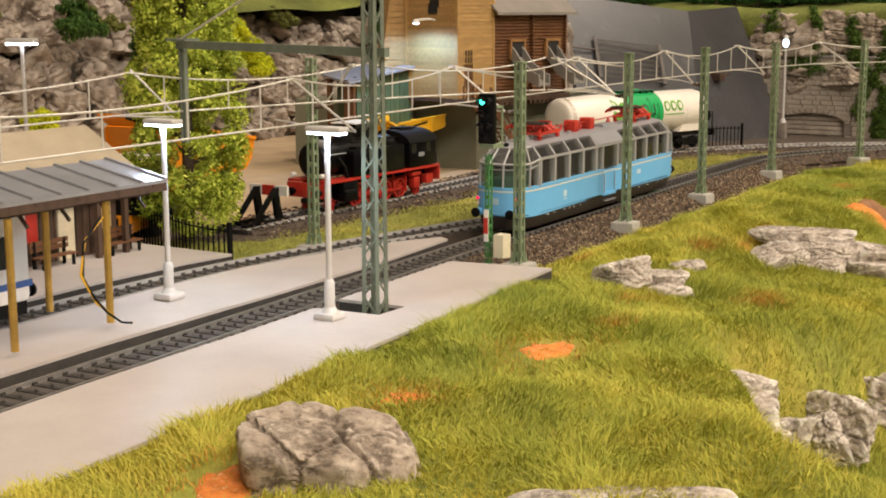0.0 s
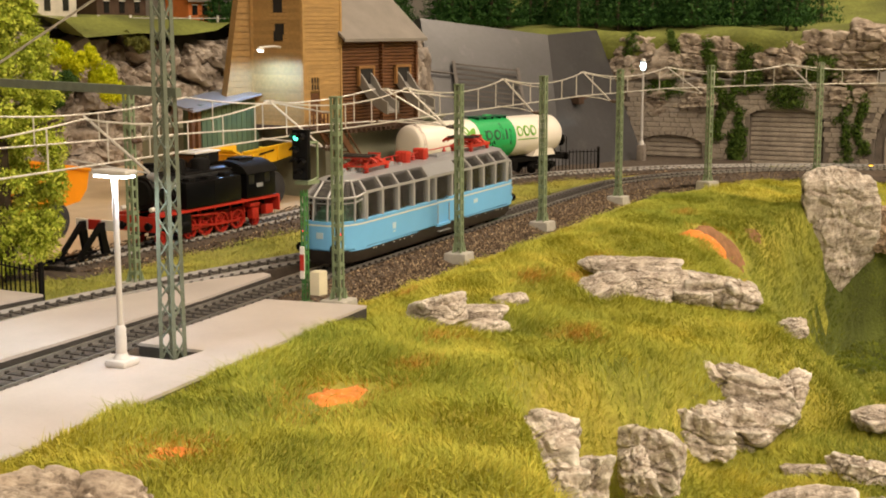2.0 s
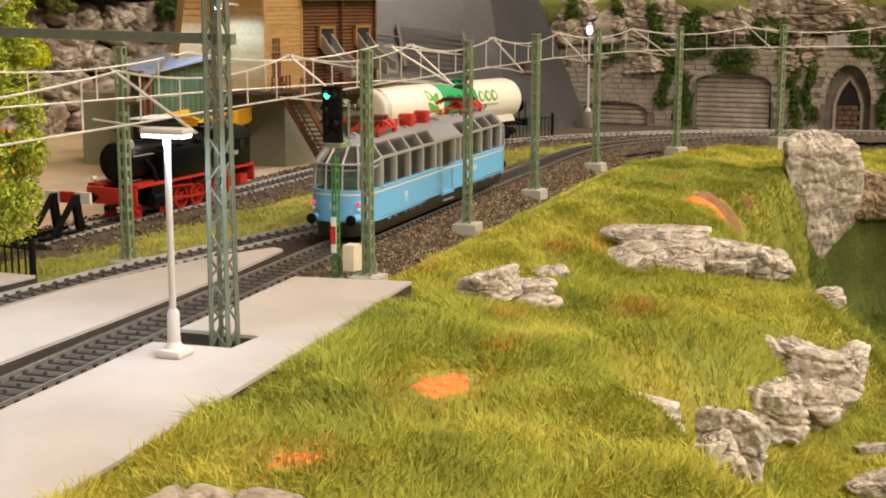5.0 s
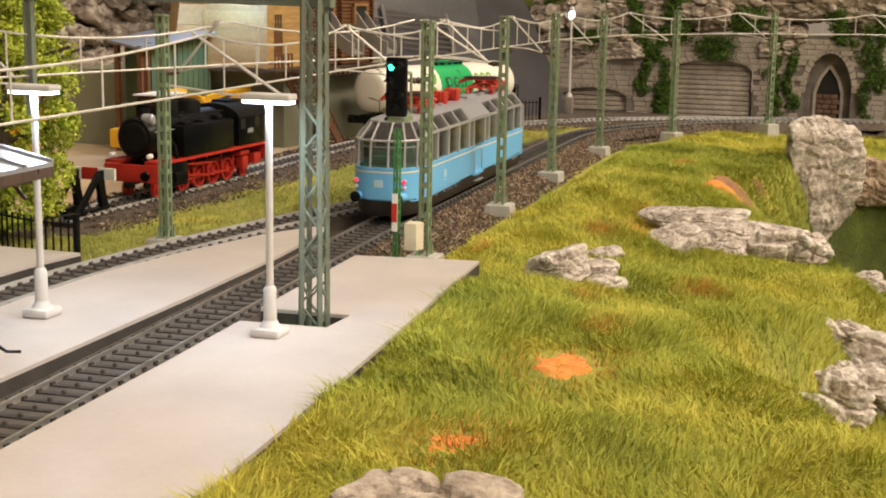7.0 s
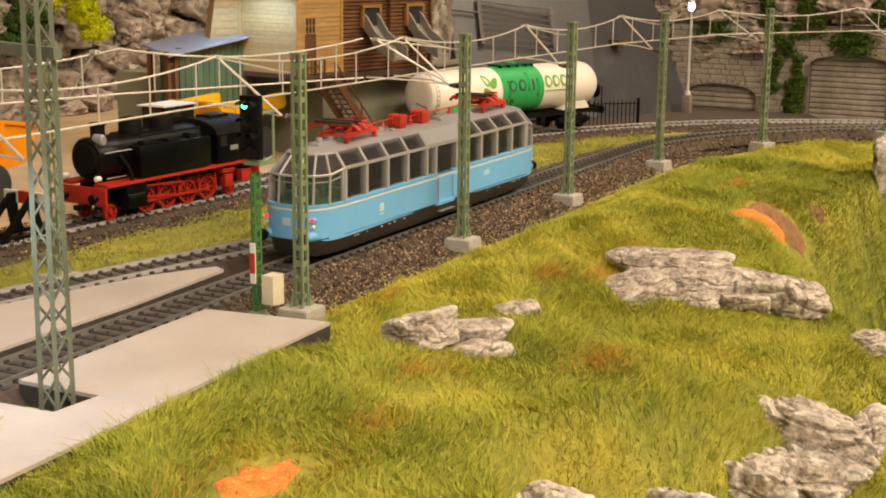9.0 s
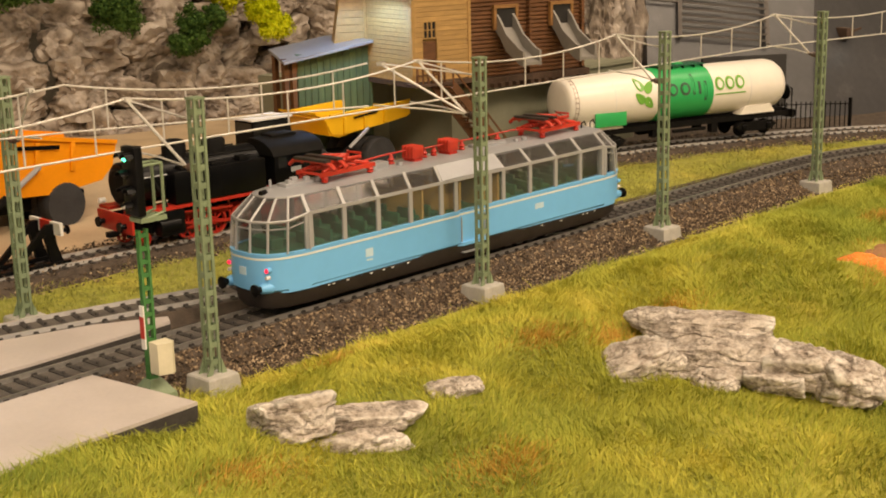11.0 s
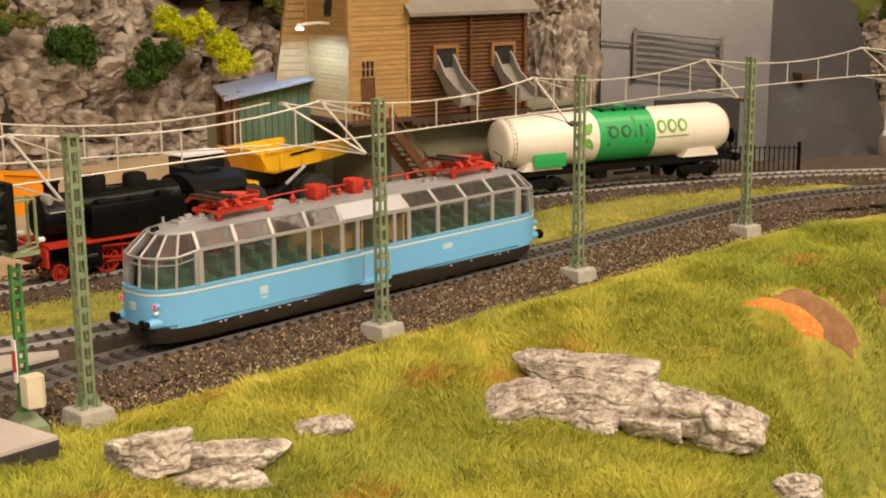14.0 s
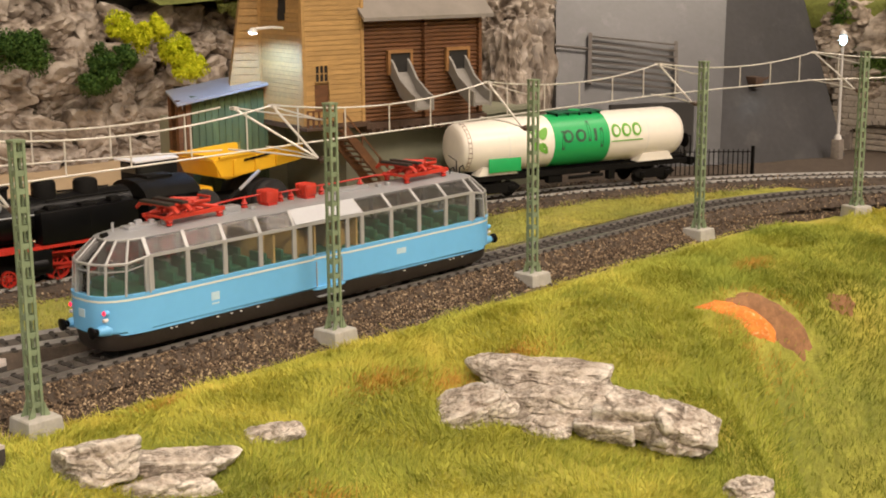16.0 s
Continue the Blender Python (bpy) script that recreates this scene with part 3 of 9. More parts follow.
def build_ground():
    xs = np.r_[np.arange(-120, -50, 3.0), np.arange(-50, 36, 0.8), np.arange(36, 56, 0.35), np.arange(56, 60, 0.8), np.arange(60, 130.1, 2.0)]
    ys = np.r_[np.arange(-110, -42, 3.0), np.arange(-42, -36, 0.8), np.arange(-36, -14, 0.4), np.arange(-14, 24, 0.8), np.arange(24, 75.1, 2.0)]
    gx, gy = np.meshgrid(xs, ys)
    z = ground(gx, gy)
    verts = np.c_[gx.ravel(), gy.ravel(), z.ravel()]
    nx = len(xs)
    i, j = np.meshgrid(np.arange(nx - 1), np.arange(len(ys) - 1))
    a = (j * nx + i).ravel()
    faces = np.c_[a, a + 1, a + nx + 1, a + nx]
    ob = raw("ground", verts, faces, TURF, smooth=True)
    ob.data.materials.append(SAND)
    ob.data.materials.append(BALLAST)
    ob.data.materials.append(MOSS_SHADE)
    c = verts[faces].mean(1)
    kind = np.where(in_outline(SAND_AREA, c[:, 0], c[:, 1]), 1, 0)
    near = np.minimum(off_line(MAIN_LINE, c[:, 0], c[:, 1]), off_line(LOOP_LINE, c[:, 0], c[:, 1]))
    kind = np.where((near < 3.3) & (c[:, 1] < 3.4 + near * 0) & (c[:, 0] > -9), 2, kind)
    kind = np.where(off_line(YARD_LINE, c[:, 0], c[:, 1]) < 3.0, 2, kind)
    kind = np.where((c[:, 0] > 43) & (c[:, 1] > 5.5) & (off_line(YARD_LINE, c[:, 0], c[:, 1]) < 14) & (c[:, 1] > np.interp(c[:, 0], [43, 53, 60, 66, 72], [12, 9, 6, 2, -3])), 2, kind)
    kind = np.where((c[:, 0] > 58) & (c[:, 1] > np.interp(c[:, 0], [58, 66, 72, 77, 82], [-4, -9, -16, -24, -60])), 2, kind)
    kind = np.where(mossy(c[:, 0], c[:, 1]), 3, kind)
    ob.data.polygons.foreach_set("material_index", kind.astype(np.int32))
    tagged(ob, "rolling grassy ground with track beds and sandy yard", "ground", kind="structure")


build_ground()


def layout_base():
    """The timber box and fascia that carry the layout on the hall floor."""
    th = thing("layout_base", "plain boarded base that carries the layout", "base", kind="structure")
    part("trestle_box", box(B(), -118, 128, -108, 73, -95, -24), HALL_WALL, th, smooth=0)
    rim = [(x, -110.0) for x in np.arange(-120, 130.1, 5)] + [(130.0, y) for y in np.arange(-110, 74.1, 4)] + [(x, 74.0) for x in np.arange(130, -120.1, -5)] + [(-120.0, y) for y in np.arange(74, -110.1, -4)]
    bm = B()
    rings = [[(x, y, -26.0), (x, y, float(ground(x, y)) - 0.3)] for x, y in rim]
    loft(bm, rings, close=False, caps=False)
    bmesh.ops.solidify(bm, geom=bm.faces[:], thickness=1.0)
    part("fascia", bm, HALL_WALL, th, smooth=0)


layout_base()


# ---- tracks ----
def sweep(bm, rows, section, zs):
    """Pushes a cross-section (offset to the side, height) along plan rows."""
    rings = []
    for (x, y, h), z in zip(rows, zs):
        rings.append([(x - o * math.sin(h), y + o * math.cos(h), z + up) for o, up in section])
    return loft(bm, rings)


def sleeper_mesh():
    bm = box(B(), -0.11, 0.11, -1.22, 1.22, -0.34, -0.13)
    for y in (-0.82, 0.82):
        for s in (-1, 1):
            box(bm, -0.09, 0.09, y + s * 0.09 - 0.035, y + s * 0.09 + 0.035, -0.13, -0.07)
    lathe(bm, [(-0.14, 0.07), (-0.05, 0.06), (-0.02, 0.03)], "z", 6)
    bmesh.ops.recalc_face_normals(bm, faces=bm.faces)
    me = bpy.data.meshes.new("sleeper")
    bm.to_mesh(me)
    bm.free()
    me.transform(Matrix.Scale(CM, 4))
    me.materials.append(SLEEPER)
    return me


SLEEPER_MESH = sleeper_mesh()


def track(label, points, dz=0.0, steel=None):
    th = thing("railway_track", label, "railway track", kind="structure")
    rows = along(points, 1.0)
    zs = rail_height(rows[:, 0]) + dz
    part("ballast_bed", sweep(B(), rows, [(-1.85, -0.75), (1.85, -0.75), (1.36, -0.175), (-1.36, -0.175)], zs), BALLAST, th)
    part("track_bed", sweep(B(), rows, [(-1.12, -0.3), (1.12, -0.3), (1.1, -0.165), (-1.1, -0.165)], zs), TRACK_BED, th)
    for s in (-0.825, 0.825):
        web = [(s - 0.07, -0.24), (s + 0.07, -0.24), (s + 0.045, -0.06), (s + 0.05, 0.0), (s - 0.05, 0.0), (s - 0.045, -0.06)]
        part("rail", sweep(B(), rows, web, zs), steel or RAIL, th)
    for x, y, h in along(points, 0.68):
        ob = new("sleeper", SLEEPER_MESH)
        ob.parent = th
        ob.matrix_basis = cm_pose(x, y, float(rail_height(x)) + dz, math.degrees(h))
    return th


def gravel(label, lines, count, seed):
    """Loose stones scattered along strips: rows of (line, from x, to x, side from, side to)."""
    rng = np.random.default_rng(seed)
    cube = np.array([(1, 0, 0), (-1, 0, 0), (0, 1, 0), (0, -1, 0), (0, 0, 1), (0, 0, -1)], float)
    tri = np.array([(0, 2, 4), (2, 1, 4), (1, 3, 4), (3, 0, 4), (2, 0, 5), (1, 2, 5), (3, 1, 5), (0, 3, 5)])
    places = []
    for points, x0, x1, o0, o1 in lines:
        rows = along(points, 0.25)
        rows = rows[(rows[:, 0] > x0) & (rows[:, 0] < x1)]
        k = rows[rng.integers(0, len(rows), count)]
        o = o0 + (o1 - o0) * rng.random(count) ** 1.2
        places.append(np.c_[k[:, 0] - o * np.sin(k[:, 2]) + rng.normal(0, 0.1, count), k[:, 1] + o * np.cos(k[:, 2])])
    p = np.concatenate(places)
    near = np.minimum(np.minimum(off_line(MAIN_LINE, p[:, 0], p[:, 1]), off_line(YARD_LINE, p[:, 0], p[:, 1])), 3.0)
    z = np.maximum(ground(p[:, 0], p[:, 1]), rail_height(p[:, 0]) - 0.2 - 1.19 * np.clip(near - 1.36, 0, 9))
    size = 0.036 + 0.062 * rng.random(len(p)) ** 2.5
    v = cube[None] * (0.65 + 0.6 * rng.random((len(p), 6, 1))) * size[:, None, None]
    a = rng.random(len(p)) * 6.28
    c, s = np.cos(a)[:, None], np.sin(a)[:, None]
    tilt = rng.normal(0, 0.5, (len(p), 1))
    x, y = v[..., 0] * c - v[..., 1] * s, v[..., 0] * s + v[..., 1] * c
    v = np.stack([x, y, v[..., 2] * 0.8 + x * tilt], -1) + np.c_[p, z + 0.03 + 0.05 * rng.random(len(p))][:, None]
    f = (tri[None] + 6 * np.arange(len(p))[:, None, None]).reshape(-1, 3)
    return tagged(raw("ballast_stones", v.reshape(-1, 3), f, GRAVEL), label, "gravel", kind="stuff")


track("dark plastic-bed main track with bright rails", MAIN_LINE)
track("dark plastic-bed loop track beside the island platform", LOOP_LINE, -0.03, RAIL_GLEAM)
track("weathered yard track, its rails painted pale for their gleam", YARD_LINE, YARD_Z - RAIL_Z, RAIL_GLEAM)
gravel("brown loose ballast stones along the main track", [(MAIN_LINE, -8.5, 66, -1.25, -3.5), (MAIN_LINE, -6, 40, -1.25, -2.8)], 15000, 3)
gravel("brown loose ballast stones along the yard track", [(YARD_LINE, -3, 66, -1.3, -3.6), (YARD_LINE, -3, 50, 1.3, 2.8)], 5000, 4)
gravel("brown loose ballast stones behind the main track", [(MAIN_LINE, 24, 66, 1.4, 2.6)], 2500, 5)


# ---- platforms ----
def platform(name, label, outline, top):
    th = thing(name, label, "platform", kind="structure")
    deck, body = B(), B()
    prism(deck, outline, top - 0.12, top)
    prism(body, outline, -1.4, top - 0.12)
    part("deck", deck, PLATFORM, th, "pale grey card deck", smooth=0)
    part("side", body, PLATFORM_SIDE, th, "dark side below the deck", smooth=0)
    return th


platform("platform_near", "pale grey platform deck along the main track", NEAR_PLATFORM, 0.47)
platform("platform_island", "pale grey tapering island platform between two tracks", ISLAND, 0.45)
platform("platform_station", "sandy grey station platform before the brown building", STATION_PLATFORM, 0.4)


# ---- grass ----
def grass(label, count, x0, x1, y0, y1, height, seed, keep, mt=None):
    """Standing fibres, one slim leaf each, leaning every way."""
    rng = np.random.default_rng(seed)
    x, y = rng.uniform(x0, x1, count), rng.uniform(y0, y1, count)
    ok = keep(x, y)
    x, y = x[ok], y[ok]
    n = len(x)
    z = ground(x, y)
    tuft = 0.5 + 0.5 * np.sin(0.9 * x + 1.7 * np.sin(0.7 * y)) * np.sin(1.1 * y + 1.3 * np.sin(0.6 * x))
    a = 2.2 * np.sin(0.5 * x + 1.1 * np.sin(0.43 * y)) + 1.9 * np.sin(0.61 * y - 0.8 * np.sin(0.37 * x)) + rng.normal(0, 1.1, n)
    lean, h = np.abs(rng.normal(0, 1.25, n)), height * (0.4 + 0.8 * rng.random(n)) * (0.7 + 0.6 * tuft)
    b = rng.random(n) * 6.283
    w = 0.012 + 0.012 * rng.random(n)
    base = np.c_[x, y, z - 0.03]
    side = np.c_[np.cos(b), np.sin(b), 0 * b] * w[:, None]
    mid = base + np.c_[np.cos(a) * lean * h * 0.35, np.sin(a) * lean * h * 0.35, h * 0.6]
    tip = base + np.c_[np.cos(a) * lean * h * 1.0, np.sin(a) * lean * h * 1.0, h]
    v = np.stack([base - side, base + side, mid + side * 0.8, mid - side * 0.8, tip], 1).reshape(-1, 3)
    k = 5 * np.arange(n)
    quads, tris = np.c_[k, k + 1, k + 2, k + 3], np.c_[k + 3, k + 2, k + 4]
    me = bpy.data.meshes.new("grass")
    loops = np.concatenate([quads, tris], 1).ravel()
    me.vertices.add(len(v)), me.loops.add(len(loops)), me.polygons.add(2 * n)
    me.vertices.foreach_set("co", (v * CM).ravel())
    me.loops.foreach_set("vertex_index", loops.astype(np.int32))
    starts = (7 * np.arange(n)[:, None] + np.array([0, 4])).ravel()
    me.polygons.foreach_set("loop_start", starts.astype(np.int32))
    me.polygons.foreach_set("loop_total", np.tile([4, 3], n).astype(np.int32))
    me.update(calc_edges=True)
    me.materials.append(mt or FIBRE)
    return tagged(new("grass", me), label, "grass", kind="stuff")


BARE = []


def hill_keep(x, y):
    ok = ~in_outline(NEAR_PLATFORM, x, y) & (off_line(MAIN_LINE, x, y) > 2.9 + 0.6 * np.sin(x * 1.7) * np.sin(x * 0.6))
    thin = np.sin(71.3 * x + 37.1 * y)
    for bx, by, rx, ry, turn, left in BARE:
        c, s = math.cos(radians(turn)), math.sin(radians(turn))
        u, v = ((x - bx) * c + (y - by) * s) / rx, ((y - by) * c - (x - bx) * s) / ry
        ok &= (u * u + v * v > 1 + 0.35 * np.sin(5 * x + 3 * y) * np.sin(4 * y - 2 * x)) | (thin > left)
    return ok & ~mossy(x, y) & ((ground(x, y) > -10) | (np.sin(91.7 * x + 47.3 * y) > 0.2))


def strip_keep(x, y):
    ok = (off_line(MAIN_LINE, x, y) > 2.3) & (off_line(LOOP_LINE, x, y) > 2.1) & (off_line(YARD_LINE, x, y) > 3.0 + 0.5 * np.sin(x * 1.3) + 0.5 * np.sin(97.3 * x + 61.7 * y))
    ok &= ~in_outline(ISLAND, x, y) & ~in_outline(STATION_PLATFORM, x, y)
    line = np.array(YARD_LINE)
    return ok & (y < np.interp(x, line[:11, 0], line[:11, 1]))


# ---- the glass-sided railcar ----
def body_plan(hw, x0, x1, ends, recess=0.0):
    """Plan outline with the same nose at both ends; ends: (distance in from the tip, half width)."""
    near = [(x0 + d, -hw * w) for d, w in ends]
    far_end = [(x1 - d, -hw * w) for d, w in reversed(ends)]
    mid = []
    if recess:
        c = (x0 + x1) / 2
        mid = [(c - 1.0, -hw), (c - 0.8, -hw + recess), (c + 0.8, -hw + recess), (c + 1.0, -hw)]
    one = near + mid + far_end
    return one + [(x, -y) for x, y in reversed(one)]


ROUND_NOSE = [(0.0, 0.24), (0.06, 0.42), (0.18, 0.58), (0.38, 0.72), (0.65, 0.83), (1.0, 0.91), (1.45, 0.965), (2.05, 1.0)]
PANE_NOSE = [(0.05, 0.26), (0.36, 0.68), (1.02, 0.92), (2.05, 1.0)]
CAR_L, CAR_W = 22.9, 1.62
DECK_Z, SILL_Z, HEAD_Z, EAVE_Z, TOP_Z = 0.95, 2.47, 3.9, 4.5, 4.72


def pane(name, a, b, c, d, parent, inset=0.0):
    """A thin sheet of clear plastic with four corners."""
    p = [Vector(v) for v in (a, b, c, d)]
    n = (p[1] - p[0]).cross(p[3] - p[0]).normalized() * 0.03
    ob = part(name, slab(B(), [v - n for v in p], 2 * n), GLASS_ROOF if name == "roof_pane" else GLASS, parent, smooth=0)
    ob.visible_shadow = False
    return ob


def pantograph(at, parent, turn):
    """A folded scissor pantograph: base frame, arms, head with two contact strips and insulators."""
    th = part("pantograph", box(box(B(), -1.3, 1.3, -0.66, -0.52, 0.22, 0.36), -1.3, 1.3, 0.52, 0.66, 0.22, 0.36), RED_BRIGHT, parent, "folded red pantograph")
    th.matrix_basis = cm_pose(*at, turn)
    th.scale = (1.2, 1.1, 1.15)
    for s in (-1, 1):
        for e in (-1, 1):
            part("spring", rod(B(), (e * 0.15, s * 0.2, 0.36), (e * 0.8, s * 0.2, 0.4), 0.09, n=8), RED_BRIGHT, th)
            arms = B()
            tube(arms, [(e * 1.1, s * 0.5, 0.35), (e * 0.25, s * 0.34, 0.55), (-e * 0.9, s * 0.3, 0.6)], 0.075)
            tube(arms, [(-e * 0.9, s * 0.3, 0.6), (e * 0.1, s * 0.62, 0.7)], 0.065)
            part("arm", arms, RED_BRIGHT, th)
            part("stay", tube(B(), [(e * 1.1, s * 0.5, 0.35), (e * 0.3, -s * 0.1, 0.5), (-e * 0.9, -s * 0.3, 0.6)], 0.045), RED_BRIGHT, th)
        part("cross_bar", bar(B(), (s * 1.2, -0.6, 0.3), (s * 1.2, 0.6, 0.3), 0.09, 0.08), RED_BRIGHT, th)
        part("stay", tube(B(), [(s * 0.4, -0.55, 0.4), (-s * 0.5, -0.2, 0.62), (s * 0.3, 0.3, 0.66)], 0.045), RED_BRIGHT, th)
        part("knuckle_bar", bar(B(), (s * 0.9, -0.34, 0.72), (s * 0.9, 0.34, 0.72), 0.07, 0.07), RED_BRIGHT, th)
    part("shaft", bar(B(), (0.0, -0.55, 0.42), (0.35, 0.55, 0.42), 0.09, 0.09), RED_BRIGHT, th)
    head = B()
    for x in (-0.28, 0.28):
        tube(head, [(x - 0.85, -1.15, 0.5), (x - 0.85, -0.95, 0.66), (x - 0.85, -0.4, 0.72), (x - 0.85, 0.4, 0.72), (x - 0.85, 0.95, 0.66), (x - 0.85, 1.15, 0.5)], 0.075)
    for y in (-0.55, 0.55):
        bar(head, (-1.13, y, 0.7), (-0.57, y, 0.7), 0.1, 0.08)
    part("contact_head", head, RED_BRIGHT, th)
    strips = B()
    for x in (-0.28, 0.28):
        box(strips, x - 0.98, x - 0.72, -0.82, 0.82, 0.73, 0.82)
    part("contact_strip", strips, SKIRT, th, "dark worn contact strips")
    for sx in (-1.1, 1.1):
        for sy in (-0.57, 0.57):
            part("insulator", lathe(B(), [(0.0, 0.07), (0.05, 0.14), (0.1, 0.08), (0.15, 0.14), (0.25, 0.07)], "z", 8, (sx, sy, 0)), RED, th)
    return th


def railcar(x, y, turn):
    car = thing("railcar", "sky-blue electric railcar with all-round windows and silver roof", "train", (x, y, RAIL_Z), turn)
    L, W = CAR_L, CAR_W
    body = prism(B(), body_plan(W, 0, L, ROUND_NOSE, 0.1), DECK_Z, SILL_Z)
    bmesh.ops.bevel(body, geom=[e for e in body.edges if all(abs(v.co.z - DECK_Z) < 1e-4 for v in e.verts)], offset=0.14, segments=2, affect="EDGES")
    blue = part("body", body, BLUE, car, "glossy sky-blue side with rounded ends", smooth=40)
    for name, z0, z1, mt, out in (("stripe", 2.285, 2.365, IVORY, 0.012), ("belt_rail", 2.43, 2.53, BLUE, 0.02)):
        ring = B()
        a = [(px, py) for px, py in body_plan(W + out, -out, L + out, ROUND_NOSE, 0.1)]
        b = [(px, py) for px, py in body_plan(W - 0.08, 0.08, L - 0.08, ROUND_NOSE, 0.1)]
        lo = [[ring.verts.new((*p, z)) for p in poly] for poly, z in ((a, z0), (a, z1), (b, z1), (b, z0))]
        n = len(a)
        for q, r in zip(lo, lo[1:] + lo[:1]):
            for i in range(n):
                ring.faces.new((q[i], q[(i + 1) % n], r[(i + 1) % n], r[i]))
        part(name, ring, mt, car, "thin ivory stripe" if name == "stripe" else "")
    skirt = loft(B(), [[(*p, z) for p in body_plan(W - i, j, L - j, ROUND_NOSE)] for z, i, j in ((0.28, 0.32, 0.34), (0.5, 0.16, 0.16), (1.0, 0.1, 0.08))])
    part("skirt", skirt, SKIRT, car, "dark brown-black skirt", smooth=40)
    for bx in (4.6, L - 4.6):
        for sy in (-1, 1):
            bogie = part("bogie_frame", box(B(), bx - 1.9, bx + 1.9, min(sy * 1.12, sy * 1.32), max(sy * 1.12, sy * 1.32), 0.3, 0.75, 0.05), BLACK_MATT, car)
        for wx in (-1.25, 1.25):
            for wy in (-0.83, 0.83):
                part("wheel", lathe(B(), [(-0.12, 0.42), (-0.06, 0.5), (0.05, 0.58), (0.1, 0.58)] if wy < 0 else [(-0.1, 0.58), (-0.05, 0.58), (0.06, 0.5), (0.12, 0.42)], "y", 20, (bx + wx, wy, 0.53)), BLACK_MATT, bogie)
    # windows: posts and panes down both sides, and round both noses
    cuts = [2.05, 3.9, 5.75, 7.6, 9.45, 10.35]
    cuts += [L - c for c in reversed(cuts)]
    glazing = part("window_frame", bar(B(), (cuts[0], -W + 0.03, HEAD_Z), (cuts[-1], -W + 0.03, HEAD_Z), 0.1, 0.13), FRAME_GREY, car)
    bm = bar(B(), (cuts[0], W - 0.03, HEAD_Z), (cuts[-1], W - 0.03, HEAD_Z), 0.1, 0.13)
    part("window_frame", bm, FRAME_GREY, car)
    eave_hw = 1.06
    for s in (-1, 1):
        for k, cx in enumerate(cuts):
            wide = 0.4 if k in (0, len(cuts) - 1) else 0.2
            part("post", box(B(), cx - wide / 2, cx + wide / 2, min(s * (W - 0.09), s * W), max(s * (W - 0.09), s * W), SILL_Z, HEAD_Z), FRAME_GREY, car, smooth=0)
            shift = 0.14 if cx < L / 2 else -0.14
            part("roof_post", slab(B(), [(cx - 0.08, s * (W - 0.04), HEAD_Z), (cx + 0.08, s * (W - 0.04), HEAD_Z), (cx + shift + 0.08, s * eave_hw, EAVE_Z), (cx + shift - 0.08, s * eave_hw, EAVE_Z)], (0, s * 0.03, 0.06)), FRAME_GREY, car, smooth=0)
        for c0, c1 in zip(cuts, cuts[1:]):
            pane("pane", (c0 + 0.08, s * (W - 0.05), SILL_Z), (c1 - 0.08, s * (W - 0.05), SILL_Z), (c1 - 0.08, s * (W - 0.05), HEAD_Z), (c0 + 0.08, s * (W - 0.05), HEAD_Z), car)
            if c1 < 9.6 or c0 > L - 9.6:
                sh0, sh1 = (0.14 if c0 < L / 2 else -0.14), (0.14 if c1 < L / 2 else -0.14)
                pane("roof_pane", (c0 + 0.07, s * (W - 0.04), HEAD_Z + 0.03), (c1 - 0.07, s * (W - 0.04), HEAD_Z + 0.03), (c1 + sh1 - 0.07, s * eave_hw, EAVE_Z), (c0 + sh0 + 0.07, s * eave_hw, EAVE_Z), car)
        # plain silver slope over the doors
        c0, c1 = 9.45, L - 9.45
        part("roof_panel", slab(B(), [(c0 + 0.05, s * (W - 0.02), HEAD_Z + 0.05), (c1 - 0.05, s * (W - 0.02), HEAD_Z + 0.05), (c1 - 0.2, s * eave_hw, EAVE_Z + 0.02), (c0 + 0.2, s * eave_hw, EAVE_Z + 0.02)], (0, s * 0.03, 0.05)), SILVER, car, smooth=0)
    low = [(d, -w * W) for d, w in PANE_NOSE] + [(d, w * W) for d, w in reversed(PANE_NOSE)]
    topn = [(1.05, -0.33), (1.22, -0.72), (1.6, -0.96), (2.19, -eave_hw), (2.19, eave_hw), (1.6, 0.96), (1.22, 0.72), (1.05, 0.33)]
    for end in (0, 1):
        at = (lambda p, z: (p[0], p[1], z)) if not end else (lambda p, z: (L - p[0], p[1], z))
        ring = [low[3], low[2], low[1], low[0], low[7], low[6], low[5], low[4]]
        ring_top = [topn[3], topn[2], topn[1], topn[0], topn[7], topn[6], topn[5], topn[4]]
        frames = B()
        mid_z = 3.72
        for p, q in zip(ring, ring_top):
            r = (p[0] + 0.10 if p[0] < 2 else p[0], p[1] * 0.985)
            rod(frames, at(p, SILL_Z), at(r, mid_z if p[0] < 2 else HEAD_Z), 0.055, n=6)
            rod(frames, at(r, mid_z if p[0] < 2 else HEAD_Z), at(q, EAVE_Z), 0.055, n=6)
        mids = [((p[0] + 0.10, p[1] * 0.985, mid_z) if p[0] < 2 else (p[0], p[1] * 0.985, HEAD_Z)) for p in ring]
        for p, q in zip(mids, mids[1:]):
            rod(frames, at(p, p[2]), at(q, q[2]), 0.06, n=6)
            rod(frames, at(p, p[2] - 0.28), at(q, q[2] - 0.28), 0.03, n=6)
        for p, q in zip(ring_top, ring_top[1:]):
            rod(frames, at(p, EAVE_Z), at(q, EAVE_Z), 0.06, n=6)
        part("nose_frame", frames, FRAME_GREY, car)
